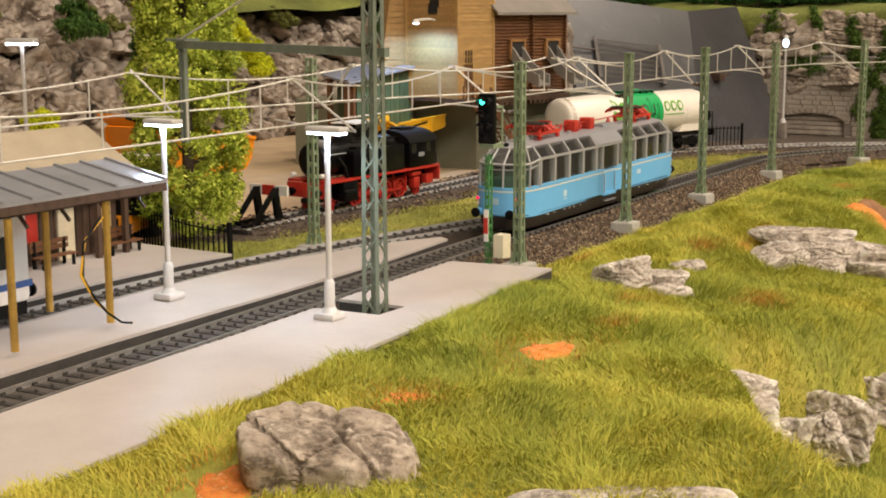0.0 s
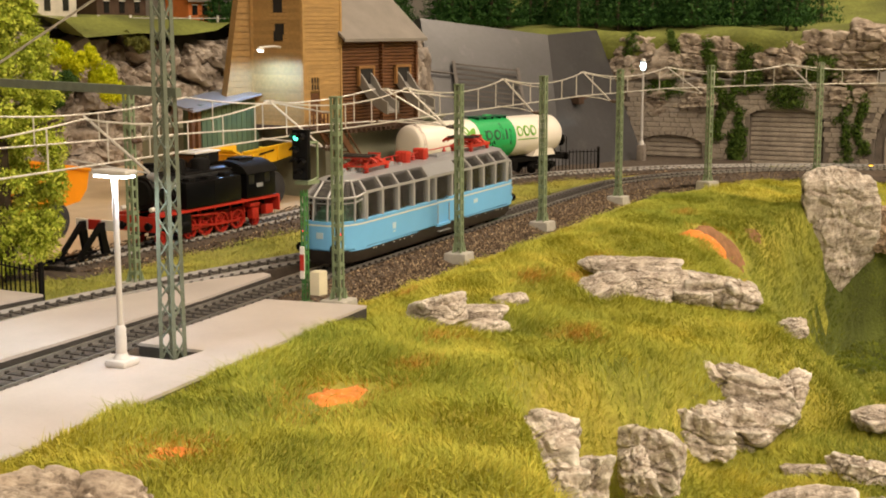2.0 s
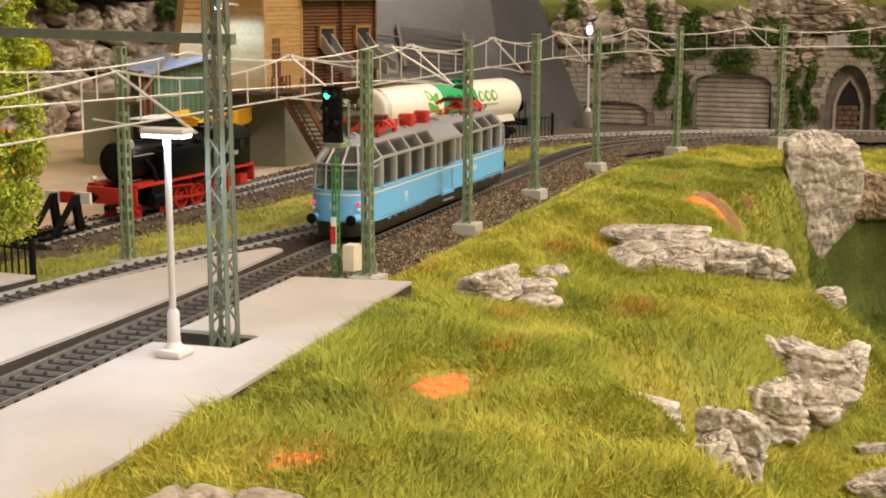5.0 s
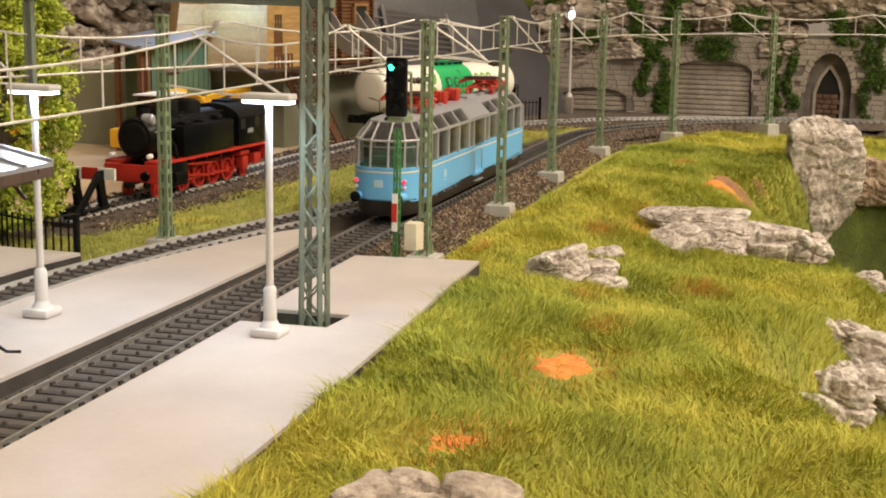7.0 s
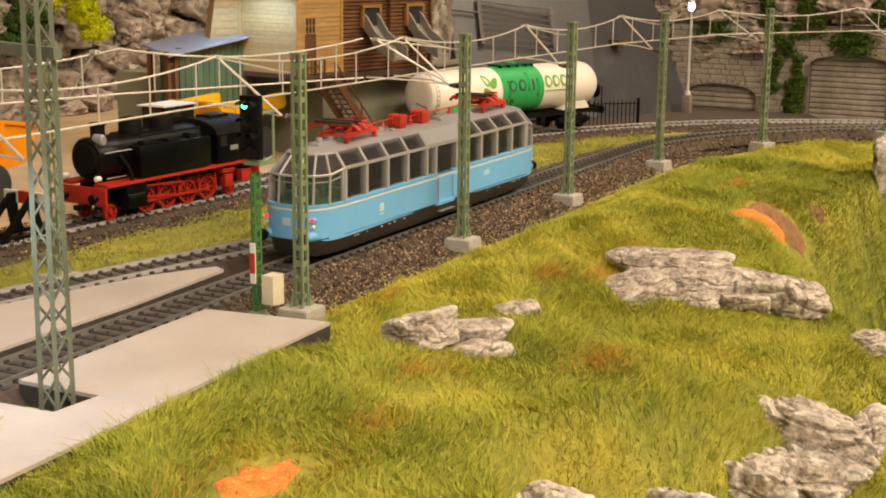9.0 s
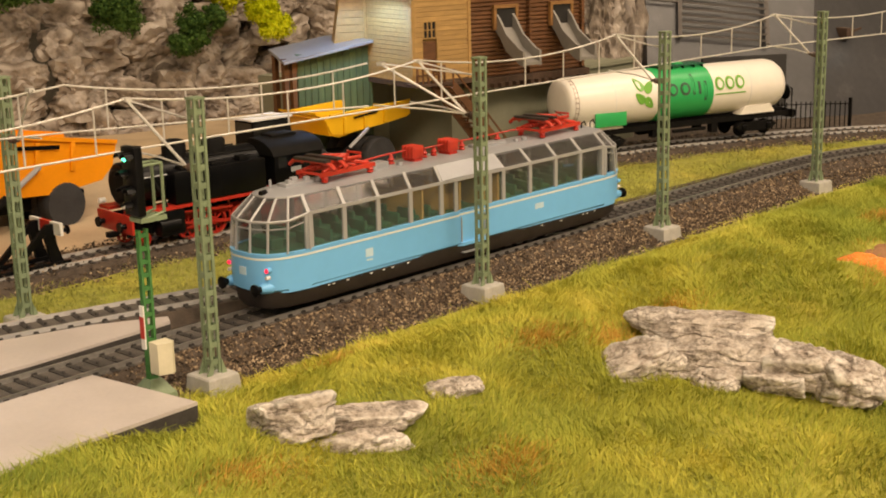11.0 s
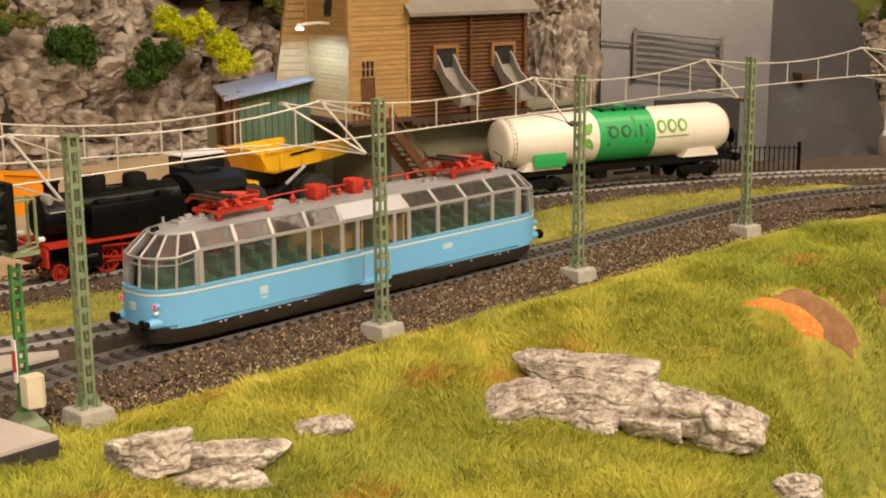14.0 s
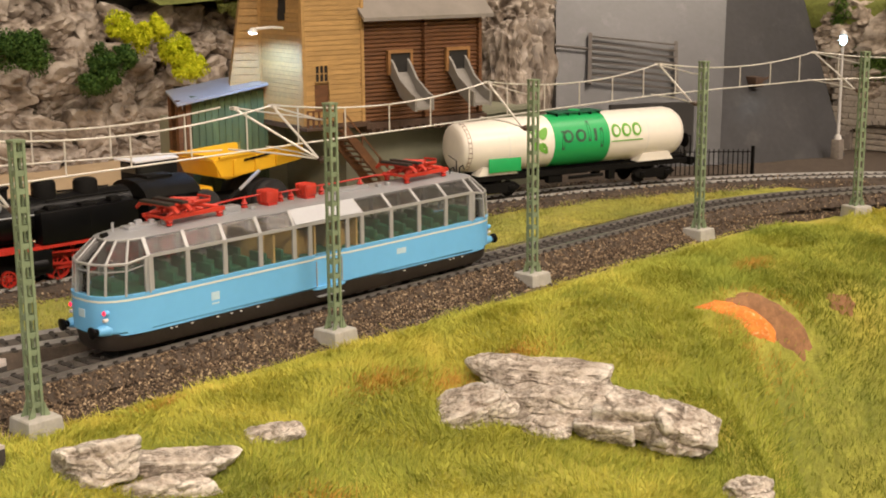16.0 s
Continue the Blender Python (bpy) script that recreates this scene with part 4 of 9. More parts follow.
        for i in range(7):
            p, q, m0, m1, t0, t1 = ring[i], ring[i + 1], mids[i], mids[i + 1], ring_top[i], ring_top[i + 1]
            pane("pane", at(p, SILL_Z), at(q, SILL_Z), at(m1, m1[2]), at(m0, m0[2]), car)
            pane("roof_pane", at(m0, m0[2]), at(m1, m1[2]), at(t1, EAVE_Z), at(t0, EAVE_Z), car)
    roof_end = [(1.05, 0.33 / eave_hw), (1.22, 0.72 / eave_hw), (1.6, 0.96 / eave_hw), (2.19, 1.0)]
    rings = [[(*p, z) for p in body_plan(eave_hw * k, j, L - j, roof_end)] for z, k, j in ((EAVE_Z - 0.06, 1.0, 0.0), (EAVE_Z + 0.04, 1.03, -0.04), (TOP_Z - 0.06, 0.8, 0.35), (TOP_Z, 0.4, 0.8))]
    roof = part("roof", loft(B(), rings), SILVER, car, "matt silver roof", smooth=50)
    # interior
    part("floor", prism(B(), body_plan(W - 0.14, 0.14, L - 0.14, ROUND_NOSE), SILL_Z, SILL_Z + 0.03), SEAT_GREEN, car, smooth=0)
    for k, sx in enumerate(np.arange(2.4, L - 2.2, 0.93)):
        if 9.0 < sx < L - 9.4:
            continue
        for sy in (-1, 1):
            seat = B()
            box(seat, sx, sx + 0.16, sy * 0.85 - 0.5, sy * 0.85 + 0.5, SILL_Z + 0.03, SILL_Z + 0.52, 0.05)
            box(seat, sx + 0.16, sx + 0.62, sy * 0.85 - 0.5, sy * 0.85 + 0.5, SILL_Z + 0.03, SILL_Z + 0.22, 0.04)
            part("seat", seat, SEAT_GREEN, car, "green upholstered seat")
    for px in (8.4, 9.7, 10.7, L - 10.7, L - 9.7):
        part("partition", box(box(B(), px - 0.05, px + 0.05, -1.5, -0.4, SILL_Z + 0.03, HEAD_Z - 0.1), px - 0.05, px + 0.05, 0.4, 1.5, SILL_Z + 0.03, HEAD_Z - 0.1), SEAT_TAN, car, "tan partition", smooth=0)
    for px in (8.1, 9.85, L - 10.6):
        part("cabin_box", box(B(), px, px + 0.75, -0.95, 0.95, SILL_Z + 0.03, HEAD_Z - 0.3, 0.04), SEAT_TAN, car, "tan inner cabin wall")
    for dx in (0.9, L - 1.5):
        part("driver_desk", box(B(), dx, dx + 0.6, -0.7, 0.7, SILL_Z + 0.03, SILL_Z + 0.45, 0.06), SEAT_GREEN, car)
    # ends: buffers, lamps, crest plates
    for end, ex, sg in ((0, 0, -1), (1, L, 1)):
        for by in (-1.0, 1.0):
            base_x = ex - sg * 0.52
            buf = part("buffer", lathe(B(), [(base_x, 0.26), (ex - sg * 0.1, 0.2), (ex + sg * 0.02, 0.15)] if sg > 0 else [(ex + sg * 0.02, 0.15), (ex - sg * 0.1, 0.2), (base_x, 0.26)], "x", 14, (0, by, 1.2)), BLUE, car)
            hd = [(ex + sg * 0.02, 0.13), (ex + sg * 0.16, 0.15), (ex + sg * 0.22, 0.24), (ex + sg * 0.31, 0.25), (ex + sg * 0.35, 0.18)]
            part("buffer_head", lathe(B(), hd if sg > 0 else hd[::-1], "x", 14, (0, by, 1.2)), BLACK, buf, "black buffer head")
            lx = ex - sg * 0.36
            lens = [(lx, 0.09), (lx + sg * 0.16, 0.085), (lx + sg * 0.19, 0.05)]
            lamp = part("tail_lamp", lathe(B(), [(lx - sg * 0.05, 0.115), (lx + sg * 0.13, 0.115)] if sg > 0 else [(lx + sg * 0.13, 0.115), (lx - sg * 0.05, 0.115)], "x", 12, (0, by * 1.14, 1.9)), BLUE, car)
            part("lens", lathe(B(), lens if sg > 0 else lens[::-1], "x", 10, (0, by * 1.14, 1.9)), RED_LENS, lamp, "glowing red lens")
            part("lens", lathe(B(), [(lx + sg * 0.0, 0.08), (lx + sg * 0.18, 0.07)] if sg > 0 else [(lx + sg * 0.18, 0.07), (lx, 0.08)], "x", 8, (0, by * 1.14, 1.62)), WHITE, lamp)
        part("crest", box(B(), ex - 0.02, ex + 0.02, -0.2, 0.2, 1.64, 1.96), PLATE, car, "small pale crest plate", smooth=0)
    for s in (-1, 1):
        y0 = s * (W + 0.004)
        for cx, cz, w, h in ((5.15, 1.75, 0.42, 0.34), (5.15, 1.45, 0.36, 0.07), (15.9, 1.85, 0.62, 0.26)):
            part("plate", box(B(), cx - w / 2, cx + w / 2, min(y0, y0 - s * 0.02), max(y0, y0 - s * 0.02), cz - h / 2, cz + h / 2), PLATE, car, "small pale blue lettering plate", smooth=0)
        for cx in (3.0, 3.25, 4.0, 5.3, 6.0, 6.5, 7.4, 16.2, 17.6, 19.3, 19.6, 20.2):
            part("marking", box(B(), cx - 0.06, cx + 0.06, min(s * 1.52, s * 1.545), max(s * 1.52, s * 1.545), 0.82, 0.86), WHITE, car, smooth=0)
        for hx in (L / 2 - 0.75, L / 2 + 0.75):
            part("handrail", rod(B(), (hx, s * (W - 0.05), 1.1), (hx, s * (W - 0.05), 2.2), 0.03), FRAME_GREY, car)
        part("step", box(B(), L / 2 - 0.75, L / 2 + 0.75, min(s * 1.5, s * 1.7), max(s * 1.5, s * 1.7), 0.62, 0.66), SILVER, car, "silver footboard", smooth=0)
    # roof gear
    pantograph((5.0, 0, TOP_Z - 0.02), car, 4)
    pantograph((L - 4.3, 0, TOP_Z - 0.02), car, 2)
    part("roof_box", box(B(), 2.1, 3.5, -0.3, 0.3, TOP_Z - 0.06, TOP_Z + 0.12, 0.04), SILVER, roof)
    for fx, fy, fw in ((2.25, -0.24, 0.2), (2.75, 0.1, 0.3), (3.2, -0.2, 0.24), (3.7, -0.35, 0.18)):
        part("roof_fitting", box(B(), fx, fx + fw, fy, fy + 0.2, TOP_Z - 0.04, TOP_Z + 0.26, 0.04), SILVER, roof)
    for gx in (6.6, 8.1, 12.9, 15.6, 16.2):
        part("clamp", box(B(), gx, gx + 0.22, -0.5, -0.28, TOP_Z - 0.04, TOP_Z + 0.14, 0.04), SILVER, roof)
    part("roof_box", box(B(), 6.9, 7.7, -0.3, 0.3, TOP_Z - 0.06, TOP_Z + 0.24, 0.05), SILVER, roof)
    part("roof_box", box(B(), 13.2, 15.2, -0.3, 0.3, TOP_Z - 0.06, TOP_Z + 0.14, 0.05), SILVER, roof)
    part("roof_box", box(B(), 20.1, 20.9, -0.35, 0.35, TOP_Z - 0.12, TOP_Z + 0.1, 0.05), SILVER, roof)
    for dx in (9.4, 11.6):
        drum = part("resistor_box", box(B(), dx - 0.3, dx + 0.3, -0.4, 0.4, TOP_Z + 0.1, TOP_Z + 0.62, 0.12), RED_BRIGHT, roof, "bright red ribbed box")
        for ry in (-0.3, -0.1, 0.1, 0.3):
            part("rib", box(B(), dx - 0.33, dx + 0.33, ry - 0.04, ry + 0.04, TOP_Z + 0.12, TOP_Z + 0.65, 0.03), RED_BRIGHT, drum)
        part("bracket", box(B(), dx - 0.25, dx + 0.25, -0.35, 0.35, TOP_Z - 0.04, TOP_Z + 0.12, 0.03), RED, roof)
    line = B()
    tube(line, [(6.2, 0.1, TOP_Z + 0.34), (7.6, 0.15, TOP_Z + 0.42), (9.0, 0.1, TOP_Z + 0.46), (9.4, 0.1, TOP_Z + 0.4)], 0.04)
    tube(line, [(11.9, 0.1, TOP_Z + 0.42), (13.5, 0.1, TOP_Z + 0.4), (16.0, 0.1, TOP_Z + 0.44), (17.4, 0.1, TOP_Z + 0.34)], 0.04)
    tube(line, [(9.7, 0.0, TOP_Z + 0.42), (11.3, 0.0, TOP_Z + 0.42)], 0.04)
    part("roof_line", line, RED, roof)
    for ix in (8.2, 10.2, 10.8, 12.6, 15.0):
        part("roof_insulator", lathe(B(), [(TOP_Z - 0.05, 0.1), (TOP_Z + 0.05, 0.16), (TOP_Z + 0.12, 0.09), (TOP_Z + 0.19, 0.16), (TOP_Z + 0.26, 0.09), (TOP_Z + 0.4, 0.06)], "z", 8, (ix, 0.1, 0)), RED, roof)
    part("whistle", tube(B(), [(1.75, 0.25, TOP_Z - 0.1), (1.75, 0.25, TOP_Z + 0.3)], 0.06), SILVER, roof)
    part("headlamp", lathe(B(), [(1.05, 0.13), (1.3, 0.15)], "x", 10, (0, 0, TOP_Z - 0.12)), BLACK, roof)
    grab = B()
    for gx in (20.6, 21.3):
        tube(grab, [(gx, -0.4, TOP_Z - 0.1), (gx, -0.4, TOP_Z + 0.22), (gx + 0.25, -0.4, TOP_Z + 0.3), (gx + 0.35, -0.4, TOP_Z + 0.1)], 0.035)
    part("grab_rail", grab, BLACK, roof)
    return car


railcar(0.15, -0.2, 1.1)


# ---- overhead line ----
CONTACT_Z, CARRY_Z = 7.5, 9.3


def lattice(bm, w, z0, z1, pitch, rung, corner):
    """A square post of four corner bars with plates between them on every face."""
    h = w / 2
    for sx in (-1, 1):
        for sy in (-1, 1):
            box(bm, sx * h - corner / 2, sx * h + corner / 2, sy * h - corner / 2, sy * h + corner / 2, z0, z1)
    z = z0 + pitch / 2
    while z < z1 - rung:
        for s in (-1, 1):
            box(bm, -h + corner / 2, h - corner / 2, s * h - 0.02, s * h + 0.02, z, z + rung)
            box(bm, s * h - 0.02, s * h + 0.02, -h + corner / 2, h - corner / 2, z, z + rung)
        z += pitch
    return bm


def cantilever(parent, reach, side=0.0):
    """Arm from a mast (local origin) out along +y to the wires: strut, tie, registration arm and insulators."""
    arm = part("cantilever", tube(B(), [(0, 0.75, 7.2), (side, reach, CARRY_Z)], 0.055), WIRE, parent, "pale grey cantilever")
    part("tie", tube(B(), [(0, 0.25, 8.85), (0, 0.8, 8.87), (side, reach + 0.3, CARRY_Z + 0.03)], 0.04), WIRE, arm)
    part("registration_arm", tube(B(), [(0, 0.75, 7.2), (side * 0.5, reach * 0.6, 7.42), (side, reach + 0.5, CONTACT_Z + 0.05)], 0.04), WIRE, arm)
    for a, b in (((0, 0.2, 7.15), (0, 0.8, 7.2)),):
        part("insulator", lathe(B(), [(0.15, 0.09), (0.22, 0.16), (0.3, 0.1), (0.38, 0.17), (0.46, 0.1), (0.54, 0.16), (0.62, 0.1), (0.8, 0.07)], "y", 8, (0, 0, 7.18)), INSULATOR, arm)
    part("clamp", box(B(), side - 0.12, side + 0.12, reach - 0.15, reach + 0.15, CARRY_Z - 0.05, CARRY_Z + 0.08), WIRE, arm)
    return arm


def catenary_mast(x, y, turn, reaches, foot=-0.05, block=True, top=9.1):
    th = thing("catenary_mast", "green lattice catenary mast on a pale concrete block", "mast", (x, y, foot), turn, "catenary masts")
    bm = lattice(B(), 0.33, 0.02, top - foot, 0.62, 0.2, 0.1)
    box(bm, -0.24, 0.24, -0.24, 0.24, top - foot - 0.03, top - foot + 0.05)
    part("post", bm, MAST_GREEN, th, smooth=0)
    feet = B()
    for sx in (-1, 1):
        for sy in (-1, 1):
            slab(feet, [(sx * 0.2, sy * 0.22, 0.0), (sx * 0.42, sy * 0.22, 0.0), (sx * 0.2, sy * 0.22, 0.55)], (0, sy * 0.05, 0))
    part("foot", feet, MAST_GREEN, th, smooth=0)
    if block:
        part("block", loft(B(), [[(sx * r, sy * r, z) for sx, sy in ((-1, -1), (1, -1), (1, 1), (-1, 1))] for z, r in ((-1.25, 0.74), (-0.05, 0.64), (0.0, 0.6))]), CONCRETE, th, "pale concrete block", smooth=20)
    for reach, side in reaches:
        cantilever(th, reach, side)
    return th


MASTS = [(-4.1, -3.85), (10.5, -3.1), (24.2, -2.58), (39.2, -2.6), (52.0, -5.95), (63.4, -12.6), (69.6, -23.2), (71.5, -36.0)]
HEAD_AT = []
main_rows = along(MAIN_LINE, 0.5)
for mx, my in MASTS:
    k = int(np.argmin((main_rows[:, 0] - mx) ** 2 + (main_rows[:, 1] - my) ** 2))
    cx, cy, ch = main_rows[k]
    reach = math.hypot(cx - mx, cy - my)
    turn = math.degrees(math.atan2(cy - my, cx - mx)) - 90
    double = abs(mx - 10.5) < 0.1
    catenary_mast(mx, my, turn, [(reach, -0.5)] + ([(reach + 0.6, -2.1)] if double else []), top=9.5)
    c, s = math.cos(radians(turn)), math.sin(radians(turn))
    HEAD_AT.append((mx + c * -0.5 - s * reach, my + s * -0.5 + c * reach))
catenary_mast(-4.8, 7.8, 180, [(2.8, 0.4)], top=9.5)


def wire_span(p, q, drops, sag=0.55, label="pale sagging catenary wires with droppers"):
    """Carrying wire, contact wire and droppers between two supports."""
    th = thing("catenary_wire", label, "overhead wire", group="catenary spans")
    p, q = Vector((*p, 0)), Vector((*q, 0))
    hang = lambda u: CARRY_Z - 4 * sag * u * (1 - u)  # noqa: E731
    part("carrying_wire", tube(B(), [(*p.lerp(q, u).xy, hang(u)) for u in np.linspace(0, 1, 13)], 0.04), WIRE, th)
    part("contact_wire", tube(B(), [(*p.lerp(q, u).xy, CONTACT_Z) for u in np.linspace(0, 1, 5)], 0.04), WIRE, th)
    for u in (np.arange(drops) + 0.5) / drops:
        a = p.lerp(q, u).xy
        part("dropper", tube(B(), [(*a, CONTACT_Z), (*a, hang(u))], 0.035, 5), WIRE, th)
    return th


ARM_PLATFORM = (-18.4, -1.35)
line_points = [(-62, -3.6), (-40, -2.4), ARM_PLATFORM] + HEAD_AT
for p, q in zip(line_points, line_points[1:]):
    wire_span(p, q, 5 if abs(q[0] - p[0]) > 13 else 4)
loop_points = [(-60, 5.0), (-38, 7.0), (-17.4, 8.2), (-3.8, 5.0), (7.9, 0.85)]
for p, q in zip(loop_points, loop_points[1:]):
    wire_span(p, q, 4)


# ---- tall lattice mast with the beam over the platforms ----
def portal_mast(x, y):
    th = thing("portal_mast", "tall olive lattice mast with a long side beam", "mast", (x, y, -0.7))
    h, w0, w1 = 17.5, 0.64, 0.46
    for sx in (-1, 1):
        for sy in (-1, 1):
            part("leg", bar(B(), (sx * w0 / 2, sy * w0 / 2, 0), (sx * w1 / 2, sy * w1 / 2, h), 0.14, 0.14), MAST_GREY, th, smooth=0)
    n = 22
    for i in range(n):
        z0, z1 = h * i / n + 0.1, h * (i + 1) / n
        a0, a1 = (w0 + (w1 - w0) * z0 / h) / 2, (w0 + (w1 - w0) * z1 / h) / 2
        f = 1 if i % 2 else -1
        for s in (-1, 1):
            part("brace", bar(B(), (-f * a0, s * a0, z0), (f * a1, s * a1, z1), 0.06, 0.06), MAST_GREY, th, smooth=0)
            part("brace", bar(B(), (s * a0, -f * a0, z0), (s * a1, f * a1, z1), 0.06, 0.06), MAST_GREY, th, smooth=0)
    part("foot_plate", box(B(), -0.75, 0.75, -0.75, 0.75, -0.25, 0.05), CONCRETE, th, smooth=0)
    beam = part("side_beam", bar(B(), (0.15, -0.55, 11.05), (3.1, 12.5, 11.15), 0.26, 0.34), MAST_GREY, th, smooth=0)
    part("cap", box(B(), 2.6, 3.6, 11.7, 12.8, 11.3, 11.42), MAST_GREY, beam, smooth=0)
    part("hanger_post", box(box(B(), 2.98, 3.22, 12.08, 12.15, 6.8, 11.05), 2.98, 3.22, 12.33, 12.4, 6.8, 11.05), MAST_GREY, beam, smooth=0)
    part("hanger_web", box(B(), 3.06, 3.14, 12.15, 12.33, 6.8, 11.05), MAST_GREY, beam, smooth=0)
    part("stay", tube(B(), [(3.1, 12.3, 11.4), (1.0, 3.0, 15.0), (0.2, 0.3, 17.0)], 0.05), WIRE, beam)
    arm = part("cantilever", tube(B(), [(0.1, 0.9, 8.0), (0.8, 4.6, CARRY_Z + 0.7)], 0.055), WIRE, th)
    part("registration_arm", tube(B(), [(0.1, 0.9, 8.0), (0.6, 3.0, 8.05), (0.8, 5.4, CONTACT_Z + 0.75)], 0.04), WIRE, arm)
    arm = part("cantilever", tube(B(), [(3.1, 12.9, 8.1), (1.8, 14.2, CARRY_Z + 0.75)], 0.055), WIRE, th)
    part("registration_arm", tube(B(), [(3.1, 12.9, 7.9), (1.4, 14.6, 8.0)], 0.04), WIRE, arm)
    return th


portal_mast(-17.85, -4.75)


# ---- signal ----
def signal(x, y):
    th = thing("railway_signal", "green lattice signal mast with black light head showing green", "signal", (x, y, -0.55))
    th.scale.z = 1.075
    mast = part("mast", lattice(B(), 0.3, 0.0, 5.5, 0.42, 0.13, 0.09), paint("signal_green", (0.06, 0.21, 0.06), 0.45), th, smooth=0)
    mast.scale.y = 0.5
    part("foot", loft(B(), [[(sx * r, sy * r, z) for sx, sy in ((-1, -1), (1, -1), (1, 1), (-1, 1))] for z, r in ((-0.3, 0.6), (0.25, 0.55), (0.7, 0.22))]), MAST_GREEN, th, smooth=20)
    head = part("head", box(B(), -0.32, 0.0, -0.42, 0.42, 5.95, 8.1, 0.07), BLACK, th, "black light head")
    for k, (dy, z, lens) in enumerate(((-0.18 + 0.36, 7.75, GREEN_LENS), (-0.18, 7.75, DARK_LENS), (0.18, 7.2, DARK_LENS), (0.18, 6.7, DARK_LENS), (-0.18, 6.7, DARK_LENS), (0.0, 6.25, DARK_LENS))):
        part("lens", lathe(B(), [(-0.38, 0.1), (-0.3, 0.13)], "x", 12, (0, dy, z)), lens, head, "lit green lens" if k == 0 else "")
        hood = B()
        a = [(-0.32, dy + 0.17 * math.cos(t), z + 0.17 * math.sin(t)) for t in np.linspace(0.2, math.pi - 0.2, 7)]
        b = [(-0.62, p[1], p[2] - 0.02) for p in a]
        a2 = [(p[0], dy + (p[1] - dy) * 1.2, z + (p[2] - z) * 1.2) for p in a]
        b2 = [(p[0], dy + (p[1] - dy) * 1.2, z + (p[2] - z) * 1.2) for p in b]
        loft(hood, [[a[i], a2[i], b2[i], b[i]] for i in range(7)])
        part("hood", hood, BLACK, head)
    cage = B()
    for dy in (-0.28, 0.28):
        tube(cage, [(0.0, dy, 7.5), (0.75, dy, 7.5), (0.75, dy, 6.0), (0.1, dy, 5.85)], 0.06)
    tube(cage, [(0.75, -0.28, 7.5), (0.75, 0.28, 7.5)], 0.06)
    box(cage, -0.2, 0.8, -0.35, 0.35, 5.75, 5.9)
    part("service_cage", cage, MAST_GREEN, th)
    board = part("mast_board", box(B(), -0.26, -0.2, -0.1, 0.12, 1.7, 3.1), WHITE, th, "white and red mast board", smooth=0)
    part("red_band", box(B(), -0.275, -0.25, -0.105, 0.125, 2.05, 2.75), RED, board, smooth=0)
    plate = part("cabinet", prism(B(), [(-0.35, -0.95), (0.12, -1.1), (0.3, -0.95), (0.3, -0.45), (-0.35, -0.45)], 1.05, 2.05), paint("signal_cream", (0.72, 0.66, 0.48), 0.5, vary=0.06), th, "cream signal cabinet", smooth=0)
    part("bracket", bar(B(), (0, -0.1, 1.6), (0, -0.5, 1.6), 0.1, 0.1), MAST_GREEN, plate)
    return th


signal(-6.2, -3.35)


# ---- platform lamps ----
def turnout_lantern(x, y, z, turn):
    """A small black lantern box on a foot, lit from inside."""
    th = thing("turnout_lantern", "small black turnout lantern with a glowing amber pane", "lantern", (x, y, z), turn, "turnout lanterns")
    part("foot", box(B(), -0.3, 0.3, -0.22, 0.22, -0.5, 0.06, 0.04), BLACK_MATT, th)
    part("box", box(B(), -0.17, 0.17, -0.22, 0.22, 0.06, 0.6, 0.04), BLACK, th)
    part("pane", box(B(), -0.2, -0.16, -0.13, 0.13, 0.14, 0.52, 0.01), AMBER_GLOW, th, "glowing amber pane")
    part("motor_box", box(B(), -0.35, 0.45, 0.3, 0.75, -0.5, 0.12, 0.05), BLACK_MATT, th)
    return th


turnout_lantern(14.2, 3.6, -0.15, 28)
turnout_lantern(75.6, -15.3, -1.0, 8)


def platform_lamp(x, y, turn):
    th = thing("platform_lamp", "pale grey platform lamp with a glowing flat head", "lamp", (x, y, 0.45), turn, "platform lamps")
    part("foot", box(B(), -0.48, 0.48, -0.48, 0.48, 0, 0.3, 0.13), LAMP_GREY, th)
    part("collar", lathe(B(), [(0.28, 0.36), (0.4, 0.26), (0.52, 0.2)], "z", 14), LAMP_GREY, th)
    part("sleeve", lathe(B(), [(0.3, 0.21), (1.45, 0.2), (1.55, 0.13)], "z", 14), LAMP_GREY, th)
    part("pole", rod(B(), (0, 0, 1.4), (0, 0, 7.1), 0.115, 0.105, 12), LAMP_GREY, th)
    head = part("head", box(B(), -0.34, 0.34, -0.78, 0.78, 7.07, 7.27, 0.06), LAMP_GREY, th, "flat pale head")
    part("diffuser", box(B(), -0.29, 0.29, -0.72, 0.72, 6.98, 7.07, 0.02), LAMP_GLOW, head, "glowing white diffuser", smooth=0)
    return th


platform_lamp(-20.4, -4.4, 0)
platform_lamp(-20.75, 3.3, 0)


def lamp_light(x, y):
    """The light that a platform lamp's diffuser throws on the deck."""
    lamp = bpy.data.lights.new("platform_light", "AREA")
    lamp.shape, lamp.size, lamp.size_y, lamp.energy, lamp.color = "RECTANGLE", 0.005, 0.013, 0.036, (0.62, 0.81, 1.0)
    new("platform_light", lamp).matrix_world = look((x * CM, y * CM, 0.0738), (x * CM, y * CM, 0))


lamp_light(-20.4, -4.4)
lamp_light(-20.75, 3.3)


